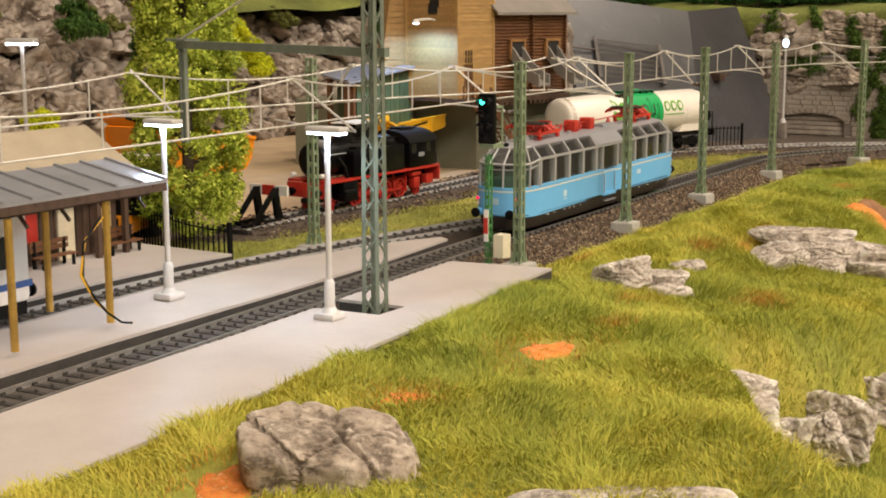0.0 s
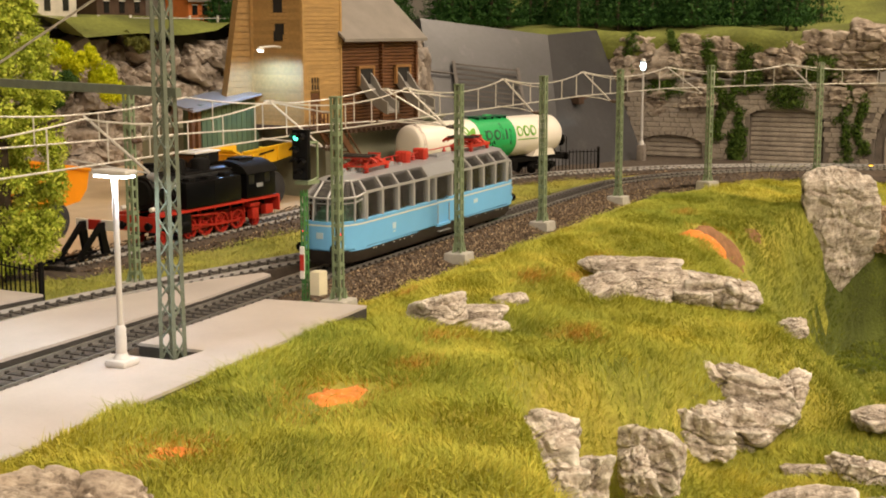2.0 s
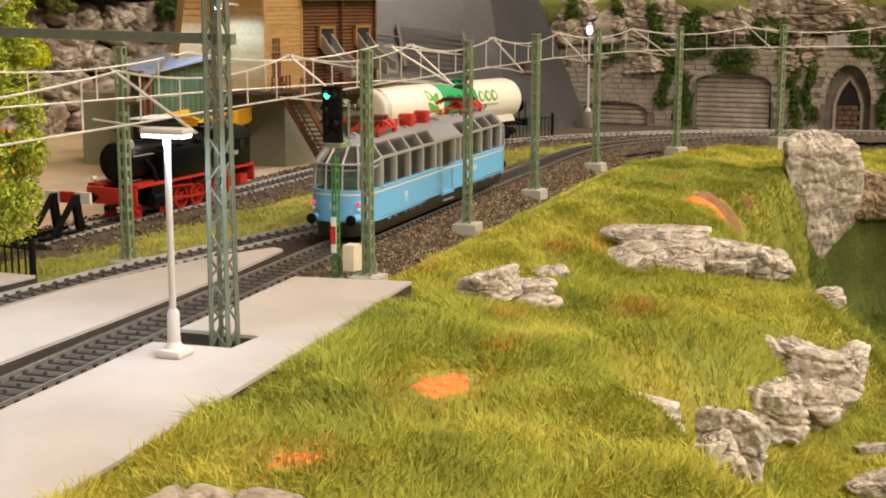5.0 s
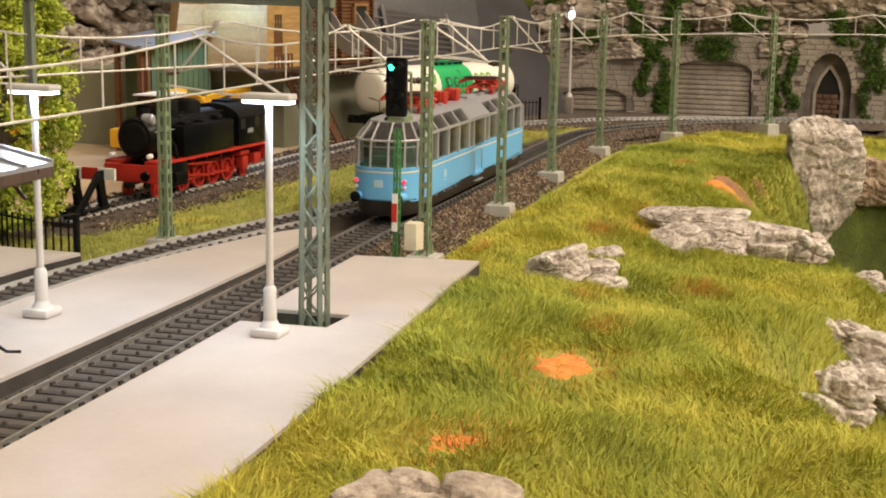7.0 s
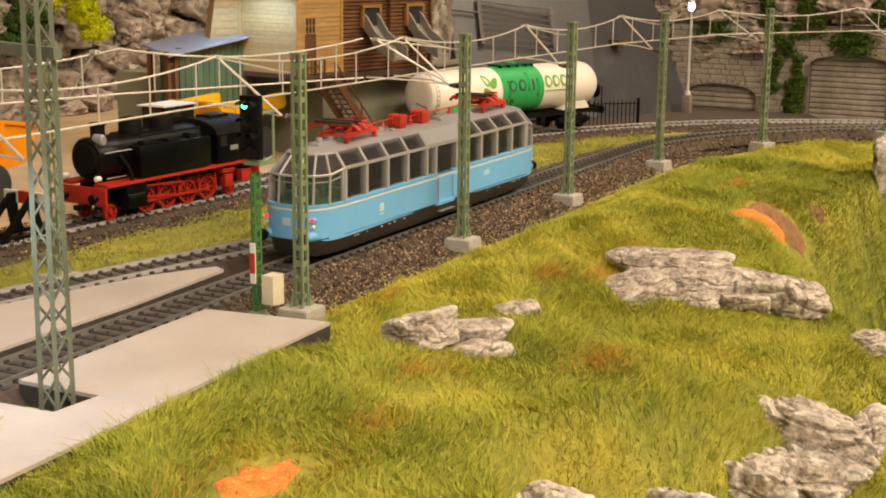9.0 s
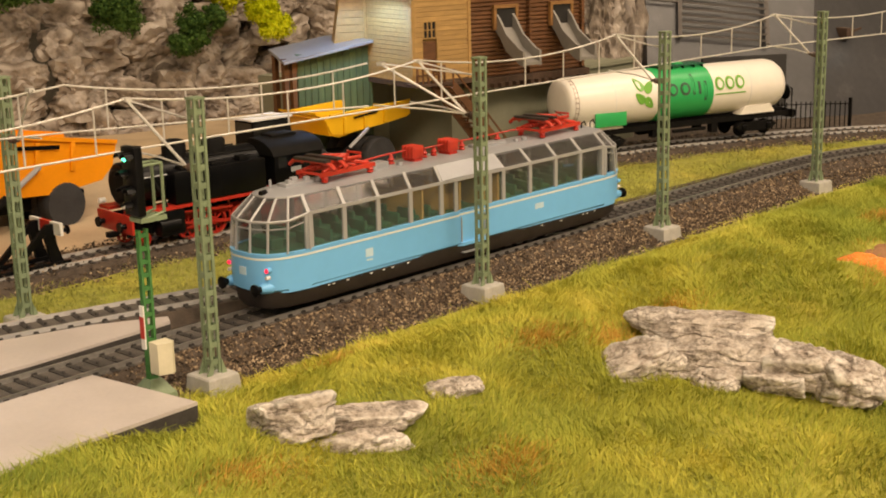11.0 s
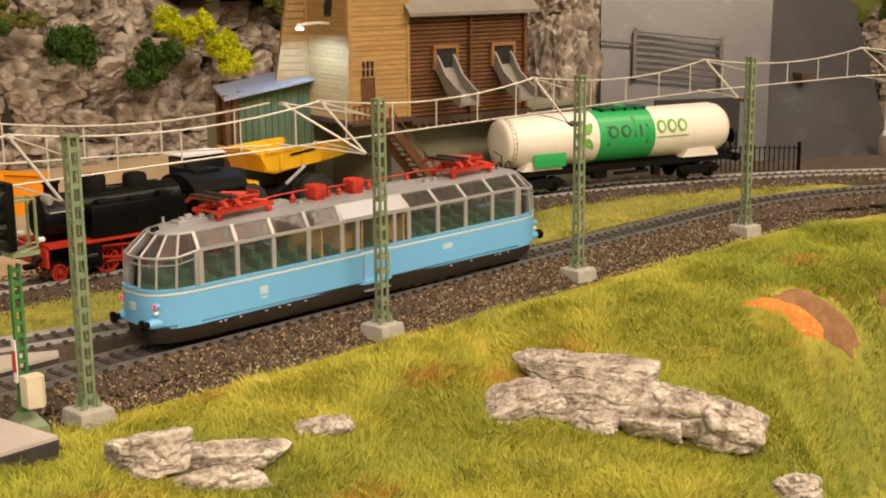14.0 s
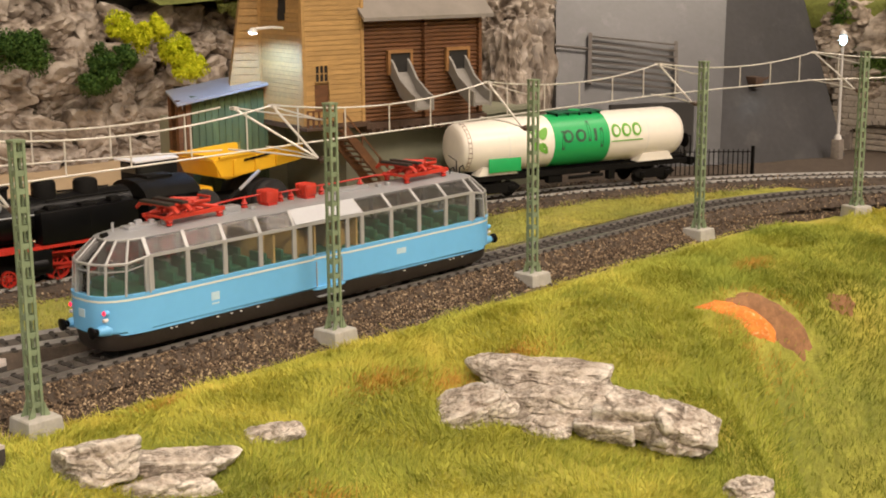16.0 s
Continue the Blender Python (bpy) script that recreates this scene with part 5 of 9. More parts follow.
# ---- rocks on the hill ----
def rock(at, half, turn=0.0, lean=0.0, seed=1, label="weathered grey layered rock set in the grass", name="rock", rough=1.0, layers=3.0, mt=None, fine=5, group="hill rocks", fold=1.0, pitch=0.0, detail=1.0, lift=0.33, taper=0.0, crack=0.7, chip=0.08):
    """A broken boulder: flat fracture faces, bedding ledges, open cracks and folded ridges."""
    rng = random.Random(seed)
    bm = B()
    bmesh.ops.create_icosphere(bm, subdivisions=fine, radius=1.0)
    off = Vector((rng.uniform(-50, 50), rng.uniform(-50, 50), rng.uniform(-50, 50)))
    planes = []
    for k in range(6):
        axis = Vector([(1, 0, 0), (-1, 0, 0), (0, 1, 0), (0, -1, 0), (0, 0, 1), (0, 0, -1)][k])
        planes.append(((axis + Vector([rng.uniform(-0.3, 0.3) for _ in range(3)])).normalized(), rng.uniform(0.84, 1.0)))
    for k in range(9):
        planes.append((Vector([rng.gauss(0, 1) for _ in range(3)]).normalized(), rng.uniform(0.86, 1.12)))
    hx, hy, hz = half
    small = min(half)
    mean = (hx * hy * hz) ** (1 / 3)
    bed = Vector((rng.uniform(-0.25, 0.25), rng.uniform(-0.25, 0.25), 1)).normalized()
    for v in bm.verts:
        p = v.co.copy()
        hit = sum(max(0.0, n.dot(p) / d) ** 14 for n, d in planes) ** (-1 / 14)
        low = taper * (1 - p.z) / 2
        q = Vector((p.x * hit * hx * (1 - low) + 0.55 * hx * low, p.y * hit * hy, p.z * hit * hz))
        w = q * detail / mean
        big = 0.20 * noise.fractal(w * 0.8 + off, 1.0, 2.0, 3)
        band = (w.dot(bed) * layers * 0.8 + 0.55 * noise.noise(w * 0.9 + off)) % 1.0
        ledge = 0.10 * (band - 0.5) - 0.16 * max(0.0, 1 - abs(band - 0.02) / 0.09) - 0.16 * max(0.0, 1 - abs(band - 1.0) / 0.07)
        d = noise.voronoi(Vector((w.x, w.y, w.z * 0.55)) * 0.74 + off)[0]
        cell = noise.voronoi(Vector((w.x, w.y, w.z * 1.5)) * 1.9 + off * 1.7)
        face = math.sin(cell[1][0].x * 12.9 + cell[1][0].y * 78.2 + cell[1][0].z * 37.7)
        cell2 = noise.voronoi(Vector((w.x, w.y, w.z * 1.6)) * 4.6 - off)
        face2 = math.sin(cell2[1][0].x * 12.9 + cell2[1][0].y * 78.2 + cell2[1][0].z * 37.7)
        split = chip * (0.8 * face + 0.15 * face2 - 0.6 * max(0.0, 1 - (cell[0][1] - cell[0][0]) / 0.1)) - 0.26 * crack * max(0.0, 1 - (d[1] - d[0]) / 0.08)
        wrap = Vector((w.x * 2.6, w.y * 2.6, w.z * 1.0 + 0.5 * noise.noise(w * 1.3 + off)))
        ridge = 0.13 * fold * (1 - 2.4 * abs(noise.noise(wrap * 1.2 + off))) + 0.05 * fold * (1 - 2.2 * abs(noise.noise(wrap * 2.9 - off)))
        grit = 0.03 * noise.fractal(w * 7 + off, 0.9, 2.0, 3)
        out = Vector((p.x, p.y, p.z * 0.6)).normalized()
        v.co = q + out * (0.6 * small + 0.4 * mean) * rough / detail ** 0.5 * (big + ledge + split + ridge * 0.8 + grit)
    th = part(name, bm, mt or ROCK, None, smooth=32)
    th.matrix_basis = cm_pose(at[0], at[1], at[2] + lift, turn) @ pose(0, 0, 0, pitch, lean, 0)
    return tagged(th, label, "rock", group)


for at, half, turn, lean, seed, rough in (
        ((12.3, -12.95, -0.84), (2.8, 1.05, 0.66), -61, 2, 1, 0.5), ((13.2, -14.0, -1.15), (1.5, 0.95, 0.5), -61, 2, 50, 0.5), ((8.8, -12.7, -1.55), (1.65, 0.95, 0.75), -46, -8, 2, 0.6),
        ((11.2, -14.5, -1.35), (2.3, 1.05, 0.62), -50, 2, 51, 0.5), ((10.3, -14.9, -2.05), (1.05, 0.75, 0.5), -48, 0, 3, 0.5), ((11.8, -16.3, -2.05), (1.15, 0.75, 0.55), -48, 3, 41, 0.5),
        ((13.2, -17.0, -1.75), (1.5, 1.25, 0.8), -54, 6, 5, 0.5), ((14.0, -18.3, -2.2), (1.4, 1.4, 0.98), -54, 9, 60, 0.5), ((13.2, -21.6, -3.6), (1.0, 0.65, 0.55), -50, 0, 6, 0.6),
        ((-5.4, -9.8, -0.25), (1.4, 0.9, 0.72), -28, -2, 7, 0.5), ((-2.9, -10.6, -0.8), (1.8, 0.85, 0.5), -24, 3, 8, 0.5), ((1.0, -10.5, -0.8), (1.2, 0.5, 0.32), -20, -6, 9, 0.5), ((-4.3, -10.9, -1.15), (2.1, 0.75, 0.42), -28, 0, 40, 0.5)):
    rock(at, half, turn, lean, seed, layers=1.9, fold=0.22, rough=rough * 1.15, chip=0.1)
# the outcrop down the slope and the slabs on the ledge
for at, half, turn, lean, seed, fold in (
        ((-11.9, -17.6, -3.75), (1.55, 1.2, 1.4), -67, 6, 11, 0.8), ((-13.2, -18.5, -4.7), (1.4, 1.0, 1.2), -67, 10, 12, 0.8), ((-11.7, -19.0, -5.3), (0.9, 1.0, 1.7), -67, 16, 42, 1.2),
        ((-4.6, -19.5, -5.95), (1.6, 1.1, 1.45), -67, 4, 13, 1.4), ((-6.6, -19.6, -5.9), (0.7, 0.7, 1.1), -67, -10, 43, 1.2), ((-0.1, -19.9, -5.95), (1.9, 1.3, 1.3), -67, 10, 15, 1.3),
        ((3.8, -21.1, -4.95), (3.0, 1.4, 1.45), -67, 20, 14, 0.7), ((5.3, -23.2, -5.4), (0.85, 0.9, 1.05), -67, 0, 44, 0.5), ((1.9, -21.2, -5.9), (2.2, 1.2, 1.15), -67, 14, 45, 1.2),
        ((7.1, -27.6, -6.2), (1.8, 0.9, 0.55), -67, -4, 16, 0.8), ((8.3, -28.6, -5.7), (0.8, 0.7, 0.7), -67, -10, 46, 1.0), ((0.8, -25.2, -7.2), (1.35, 0.5, 0.32), -67, 0, 21, 0.6),
        ((1.3, -27.4, -7.2), (1.5, 0.9, 0.7), -67, 10, 19, 1.1), ((1.4, -30.4, -7.7), (2.0, 1.1, 0.95), -67, 10, 18, 1.2), ((-3.2, -26.0, -7.4), (2.2, 0.9, 0.6), -67, 2, 20, 1.0), ((-2.6, -29.0, -7.6), (2.0, 1.0, 0.75), -67, 4, 47, 1.2),
        ((6.8, -31.2, -6.9), (1.9, 1.1, 0.6), -67, 12, 17, 0.8), ((6.6, -31.8, -7.5), (1.9, 1.1, 0.55), -67, 12, 48, 0.8), ((4.1, -30.4, -7.4), (2.1, 1.0, 0.62), -67, 10, 49, 1.0)):
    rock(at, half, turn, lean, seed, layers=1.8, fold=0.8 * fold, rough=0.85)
rock((39.9, -24.3, -10.2), (0.6, 0.6, 0.8), 0, 0, 22, mt=ROCK_BROWN, fine=4)
rock((-34.25, -14.5, -0.5), (2.7, 1.85, 1.7), -59, 4, 71, "big rounded brown-grey boulder with deep cracks in the grass", "boulder", 0.5, 0.9, ROCK_BOULDER, 6, fold=0.2, detail=1.6, crack=1.3, chip=0.05)
rock((-32.1, -21.6, -0.45), (3.4, 1.1, 0.8), -50, 0, 32, "flat grey boulder low in the grass", "boulder", 0.7, 1.5, fine=4, fold=0.5)
rock((45.6, -17.4, -2.3), (3.5, 1.5, 4.75), -66, 0, 33, "tall grey rock face at the edge of the ravine", "cliff_rock", 0.5, 0.8, fine=6, fold=1.4, detail=1.7, taper=0.5, crack=0.3)
for at, half, turn, lean, seed in (((47.7, -21.3, -3.0), (2.2, 1.2, 1.8), -66, 12, 34), ((49.0, -24.9, -3.8), (2.4, 1.3, 1.6), -64, 8, 38), ((50.5, -28.5, -4.5), (1.9, 1.4, 1.5), -55, -6, 35), ((51.4, -31.2, -4.7), (2.2, 1.6, 1.7), -66, 8, 36), ((52.6, -34.5, -5.0), (2.6, 1.7, 2.2), -60, 0, 39)):
    rock(at, half, turn, lean, seed, "brown broken rock edge along the ravine", "cliff_rock", 0.75, 1.4, ROCK_BROWN, 5, fold=1.0, detail=1.6)
rock((46.3, -26.7, -14.2), (1.2, 1.2, 3.4), -70, 0, 37, "mossy brown stone pillar deep in the ravine", "stone_pillar", 1.0, 5, ROCK_BROWN, 4, fold=0.6)


def stone_wall(x, y, z, turn, long, high):
    """A retaining wall of single stones under the lower ledge."""
    th = thing("retaining_wall", "grey rough stone retaining wall under the ledge", "wall", (x, y, z), turn, kind="structure")
    part("core", box(B(), -0.5, 0.5, -long / 2, long / 2, 0, high), MOSS_SHADE, th, smooth=0)
    rng = random.Random(5)
    z0 = 0.0
    while z0 < high - 0.3:
        y0 = -long / 2 + rng.uniform(-0.3, 0)
        while y0 < long / 2:
            w = rng.uniform(0.5, 1.1)
            part("stone", box(B(), -0.62 - rng.uniform(0, 0.1), 0.62 + rng.uniform(0, 0.1), y0 + 0.03, y0 + w - 0.03, z0 + 0.03, z0 + 0.52, 0.06), STONE_BLOCK, th)
            y0 += w
        z0 += 0.55
    return th


stone_wall(3.8, -32.4, -15.5, -67, 7.0, 7.7)


# ---- bare orange earth ----
def earth_patch(x, y, rx, ry, turn, mt, label, seed, heap=0.0):
    """Scraped earth lying on the slope, with a ragged rim and small lumps."""
    rng = random.Random(seed)
    bm = B()
    c, s = math.cos(radians(turn)), math.sin(radians(turn))
    off = Vector((seed * 3.1, seed * 1.7, 0))
    rings = []
    for k, r in enumerate(np.linspace(0.0, 1.0, 7)):
        ring = []
        for i in range(28):
            a = math.tau * i / 28
            q = r * (0.78 + 0.42 * noise.noise(Vector((math.cos(a) * 1.6, math.sin(a) * 1.6, 0)) + off))
            px, py = rx * q * math.cos(a), ry * q * math.sin(a)
            gx, gy = x + px * c - py * s, y + px * s + py * c
            up = ((0.10 if seed in (1, 2, 4, 6) else 0.03) + heap * (1 - r)) * (1 - r**4) + 0.09 * noise.noise(Vector((gx * 2.5, gy * 2.5, 1))) - (0.12 if r > 0.99 else 0)
            ring.append((gx, gy, float(ground(gx, gy)) + up))
        rings.append(ring)
    rows = [[bm.verts.new(p) for p in ring] for ring in rings[1:]]
    mid = bm.verts.new((x, y, float(ground(x, y)) + 0.12 + heap))
    for i in range(28):
        bm.faces.new((mid, rows[0][i], rows[0][(i + 1) % 28]))
        for a, b in zip(rows, rows[1:]):
            bm.faces.new((a[i], b[i], b[(i + 1) % 28], a[(i + 1) % 28]))
    BARE.append((x, y, rx * 0.95, ry * 0.95, turn, 0.96 if seed in (1, 2, 4, 6) else (-0.2 if seed == 5 else -0.9)))
    return tagged(part("earth_patch", bm, mt, None, smooth=60), label, "earth", "bare earth patches")


ORANGE_TALK = "bright orange bare earth showing through the grass"
earth_patch(26.9, -12.95, 2.9, 0.62, -32, EARTH_ORANGE, ORANGE_TALK, 1, 0.25)
earth_patch(28.9, -13.35, 2.9, 1.15, -36, EARTH_BROWN, "brown crumbled bank beside the orange earth", 2, 0.3)
earth_patch(34.1, -14.3, 1.3, 0.5, -20, EARTH_BROWN, "brown bare earth on the slope", 3)
earth_patch(-19.4, -13.2, 2.4, 1.2, 4, EARTH_ORANGE, ORANGE_TALK, 4)
earth_patch(-27.8, -12.5, 1.1, 0.8, 0, EARTH_ORANGE, ORANGE_TALK, 5)
earth_patch(-36.3, -12.9, 1.9, 1.3, 0, EARTH_ORANGE, ORANGE_TALK, 6)


# ---- steam locomotive ----
def spoked_wheel(parent, x, y, r, mt, side):
    """A driving wheel: tyre, hub, spokes and counterweight."""
    tyre = lathe(B(), [(-0.12, r * 0.82), (-0.12, r), (0.1, r), (0.12, r * 0.95), (0.12, r * 0.82), (-0.12, r * 0.82)], "y", 22, (x, y, r))
    bmesh.ops.delete(tyre, geom=[f for f in tyre.faces if len(f.verts) > 4], context="FACES_ONLY")
    w = part("wheel", tyre, mt, parent)
    sp = B()
    n = 9
    for i in range(n):
        a = math.tau * i / n
        bar(sp, (x, y, r), (x + 0.86 * r * math.cos(a), y, r + 0.86 * r * math.sin(a)), 0.06, 0.09)
    lathe(sp, [(-0.15, 0.2 * r + 0.05), (0.15, 0.2 * r + 0.05)], "y", 10, (x, y, r))
    part("spokes", sp, mt, w)
    return w


def steam_loco(x, y, turn):
    th = thing("steam_locomotive", "black tank locomotive with red chassis and wheels", "locomotive", (x, y, YARD_Z), turn)
    part("boiler", lathe(B(), [(0.75, 0.2), (0.78, 0.95), (0.9, 1.05), (3.0, 1.08), (3.05, 1.02), (11.4, 1.05)], "x", 28, (0, 0, 3.05)), BLACK, th, "black boiler", smooth=40)
    part("smokebox_door", lathe(B(), [(0.62, 0.2), (0.66, 0.7), (0.78, 0.82)], "x", 22, (0, 0, 3.05)), BLACK_MATT, th)
    part("chimney", lathe(B(), [(3.8, 0.5), (4.0, 0.36), (4.6, 0.36), (4.65, 0.44), (4.75, 0.44)], "z", 18, (2.0, 0, 0)), BLACK_MATT, th)
    for dx, r, h in ((5.2, 0.6, 4.85), (8.4, 0.62, 4.7)):
        part("dome", lathe(B(), [(3.8, r), (h - 0.2, r), (h - 0.06, r * 0.86), (h, r * 0.5)], "z", 18, (dx, 0, 0)), BLACK_MATT, th)
    for s in (-1, 1):
        tank = part("side_tank", box(B(), 3.7, 11.2, min(s * 0.85, s * 1.66), max(s * 0.85, s * 1.66), 1.95, 3.55, 0.08), BLACK, th, "black side water tank")
        part("tank_seam", box(B(), 7.4, 7.46, min(s * 1.66, s * 1.675), max(s * 1.66, s * 1.675), 2.0, 3.5), BLACK_MATT, tank, smooth=0)
        part("handrail", tube(B(), [(1.0, s * 1.12, 3.4), (3.6, s * 1.12, 3.4)], 0.035), SILVER, th)
        part("lamp", lathe(B(), [(0.1, 0.1), (0.15, 0.14), (0.42, 0.14)], "x", 12, (0, s * 1.1, 2.2)), WHITE, th, "pale round head lamp")
        board = part("running_board", box(B(), 0.45, 16.9, min(s * 0.7, s * 1.62), max(s * 0.7, s * 1.62), 1.76, 1.92), RED, th, "red running board edge", smooth=0)
        part("frame", box(B(), 0.7, 16.5, min(s * 0.5, s * 0.6), max(s * 0.5, s * 0.6), 0.55, 1.7), BLACK_MATT, th, "dark inner frame", smooth=0)
        cyl = part("cylinder", lathe(B(), [(2.4, 0.32), (2.45, 0.42), (4.0, 0.42), (4.05, 0.32)], "x", 16, (0, s * 1.3, 0.95)), BLACK, th)
        part("cylinder_cover", box(B(), 2.5, 4.4, min(s * 1.15, s * 1.6), max(s * 1.15, s * 1.6), 0.5, 1.72, 0.08), BLACK, th, "black cylinder casing")
        part("valve_rod", bar(B(), (4.1, s * 1.3, 1.5), (8.6, s * 1.22, 1.3), 0.05, 0.1), RED, th)
        for hx in (6.3, 8.5, 10.7, 12.6):
            part("brake_hanger", bar(B(), (hx, s * 1.0, 1.6), (hx + 0.12, s * 1.0, 0.35), 0.07, 0.14), RED, th)
        part("sand_pipe", tube(B(), [(6.4, s * 1.12, 1.7), (6.2, s * 1.12, 1.0), (6.35, s * 0.95, 0.3)], 0.05), RED, th)
        part("lower_frame", box(B(), 4.4, 15.8, min(s * 0.64, s * 0.72), max(s * 0.64, s * 0.72), 0.95, 1.35), RED, th, "red outer frame", smooth=0)
        part("valve_chest", lathe(B(), [(2.3, 0.3), (4.1, 0.3)], "x", 12, (0, s * 1.3, 1.5)), BLACK, cyl)
        for wx in (5.2, 7.4, 9.6, 11.8):
            spoked_wheel(th, wx, s * 0.84, 0.84, RED, s)
        for wx in (1.6, 14.4):
            spoked_wheel(th, wx, s * 0.84, 0.52, RED, s)
        rods = B()
        bar(rods, (5.1, s * 1.08, 0.62), (11.7, s * 1.08, 0.62), 0.06, 0.14)
        bar(rods, (4.0, s * 1.2, 0.95), (8.4, s * 1.16, 0.62), 0.06, 0.12)
        part("coupling_rod", rods, RED, th, "red coupling rods")
        for k, (bx, bz, bw, bh) in enumerate(((13.2, 0.9, 0.9, 0.7), (15.2, 1.0, 1.1, 0.6), (12.9, 1.45, 1.4, 0.25))):
            part("step_box", box(B(), bx, bx + bw, min(s * 0.95, s * 1.4), max(s * 0.95, s * 1.4), bz - bh / 2, bz + bh / 2, 0.03), RED, th)
        for wx in (12.3, 14.6):
            part("cab_window", box(B(), wx, wx + 0.75, min(s * 1.6, s * 1.665), max(s * 1.6, s * 1.665), 2.85, 3.45), DARK_LENS, th, "dark glazed cab window", smooth=0)
        part("number_plate", box(B(), 13.4, 14.3, min(s * 1.66, s * 1.68), max(s * 1.66, s * 1.68), 2.6, 2.85), SILVER, th, smooth=0)
    part("cab", box(B(), 12.0, 16.3, -1.64, 1.64, 1.95, 3.6, 0.06), BLACK, th, "black cab")
    part("cab_roof", loft(B(), [[(xx, 1.78 * math.sin(a), 3.4 + 0.9 * math.cos(a)) for a in np.linspace(-1.45, 1.45, 11)] for xx in (11.8, 16.4)], close=True), BLACK_MATT, th, "curved black cab roof", smooth=40)
    part("roof_vent", box(B(), 13.0, 15.2, -0.5, 0.5, 4.24, 4.42, 0.05), BLACK_MATT, th, "low black roof ventilator")
    part("generator", lathe(B(), [(0, 0.22), (0.1, 0.3), (0.6, 0.3), (0.7, 0.2)], "y", 12, (1.2, -1.0, 4.0)), SILVER, th, "pale steel generator")
    for ex, sg in ((0.35, -1), (16.9, 1)):
        part("buffer_beam", box(B(), ex - 0.1, ex + 0.1, -1.6, 1.6, 0.85, 1.75, 0.03), RED, th, "red buffer beam")
        for by in (-1.0, 1.0):
            prof = [(ex + sg * 0.05, 0.14), (ex + sg * 0.42, 0.12), (ex + sg * 0.44, 0.26), (ex + sg * 0.54, 0.24)]
            part("buffer", lathe(B(), prof if sg > 0 else prof[::-1], "x", 14, (0, by, 1.22)), BLACK, th)
        part("coupler", box(B(), min(ex, ex + sg * 0.7), max(ex, ex + sg * 0.7), -0.2, 0.2, 0.6, 0.85, 0.03), BLACK_MATT, th)
    pipes = B()
    for s in (-1, 1):
        tube(pipes, [(2.4, s * 1.1, 3.2), (2.8, s * 1.45, 2.6), (3.2, s * 1.45, 1.7)], 0.13)
        tube(pipes, [(4.6, s * 1.0, 3.95), (7.0, s * 1.02, 3.98), (11.0, s * 1.0, 3.95)], 0.06)
    part("pipe", pipes, BLACK_MATT, th)
    for bx, bw, bz in ((4.4, 0.9, 3.75), (6.9, 1.2, 3.7), (9.2, 0.8, 3.8)):
        part("tank_hatch", box(B(), bx, bx + bw, -1.45, -0.95, 3.5, bz, 0.05), BLACK_MATT, th)
    # short wheelbase: draw the long parts in, keep the round ones round
    for ob in th.children_recursive:
        me = ob.data
        if ob.name.split(".")[0] in ("wheel", "spokes", "chimney", "dome", "lamp", "buffer"):
            mid = sum(v.co.x for v in me.vertices) / len(me.vertices)
            me.transform(Matrix.Translation((-0.29 * mid, 0, 0)))
            if ob.name.split(".")[0] in ("wheel", "spokes"):
                c = sum((v.co for v in me.vertices), Vector()) / len(me.vertices)
                me.transform(Matrix.Translation((c.x, 0, 0)) @ Matrix.Diagonal((0.78, 1, 0.78, 1)) @ Matrix.Translation((-c.x, 0, 0)))
        else:
            me.transform(Matrix.Diagonal((0.71, 1, 1, 1)))
    return th


steam_loco(3.5, 14.5, -2.4)


# ---- buffer stop at the end of the yard track ----
def buffer_stop(x, y):
    th = thing("buffer_stop", "black sprung buffer stop with a red and white beam", "buffer stop", (x, y, YARD_Z))
    th.scale = (0.72, 0.8, 0.82)
    for s in (-0.85, 0.85):
        part("side_frame", slab(B(), [(-3.2, s - 0.14, 0.0), (-2.7, s - 0.14, 0.0), (-0.5, s - 0.14, 1.75), (-0.1, s - 0.14, 0.0), (0.9, s - 0.14, 0.0), (0.6, s - 0.14, 0.35), (0.3, s - 0.14, 1.2), (0.15, s - 0.14, 2.35), (-0.3, s - 0.14, 2.35)], (0, 0.28, 0)), BLACK, th, smooth=0)
        part("rail_shoe", box(B(), -4.2, 1.2, s - 0.2, s + 0.2, -0.05, 0.18, 0.03), BLACK, th)
        buf = part("buffer", lathe(B(), [(0.3, 0.13), (1.0, 0.13), (1.05, 0.27), (1.15, 0.25)], "x", 12, (0, s * 1.2, 1.9)), BLACK, th)
    for k in range(3):
        part("beam", box(B(), 0.15, 0.38, -1.7 + k * 1.134, -1.7 + (k + 1) * 1.134 - 0.01, 1.75, 2.45), RED if k == 1 else WHITE, th, "red middle of the beam" if k == 1 else "white end of the beam", smooth=0)
    return th


buffer_stop(0.0, 14.65)


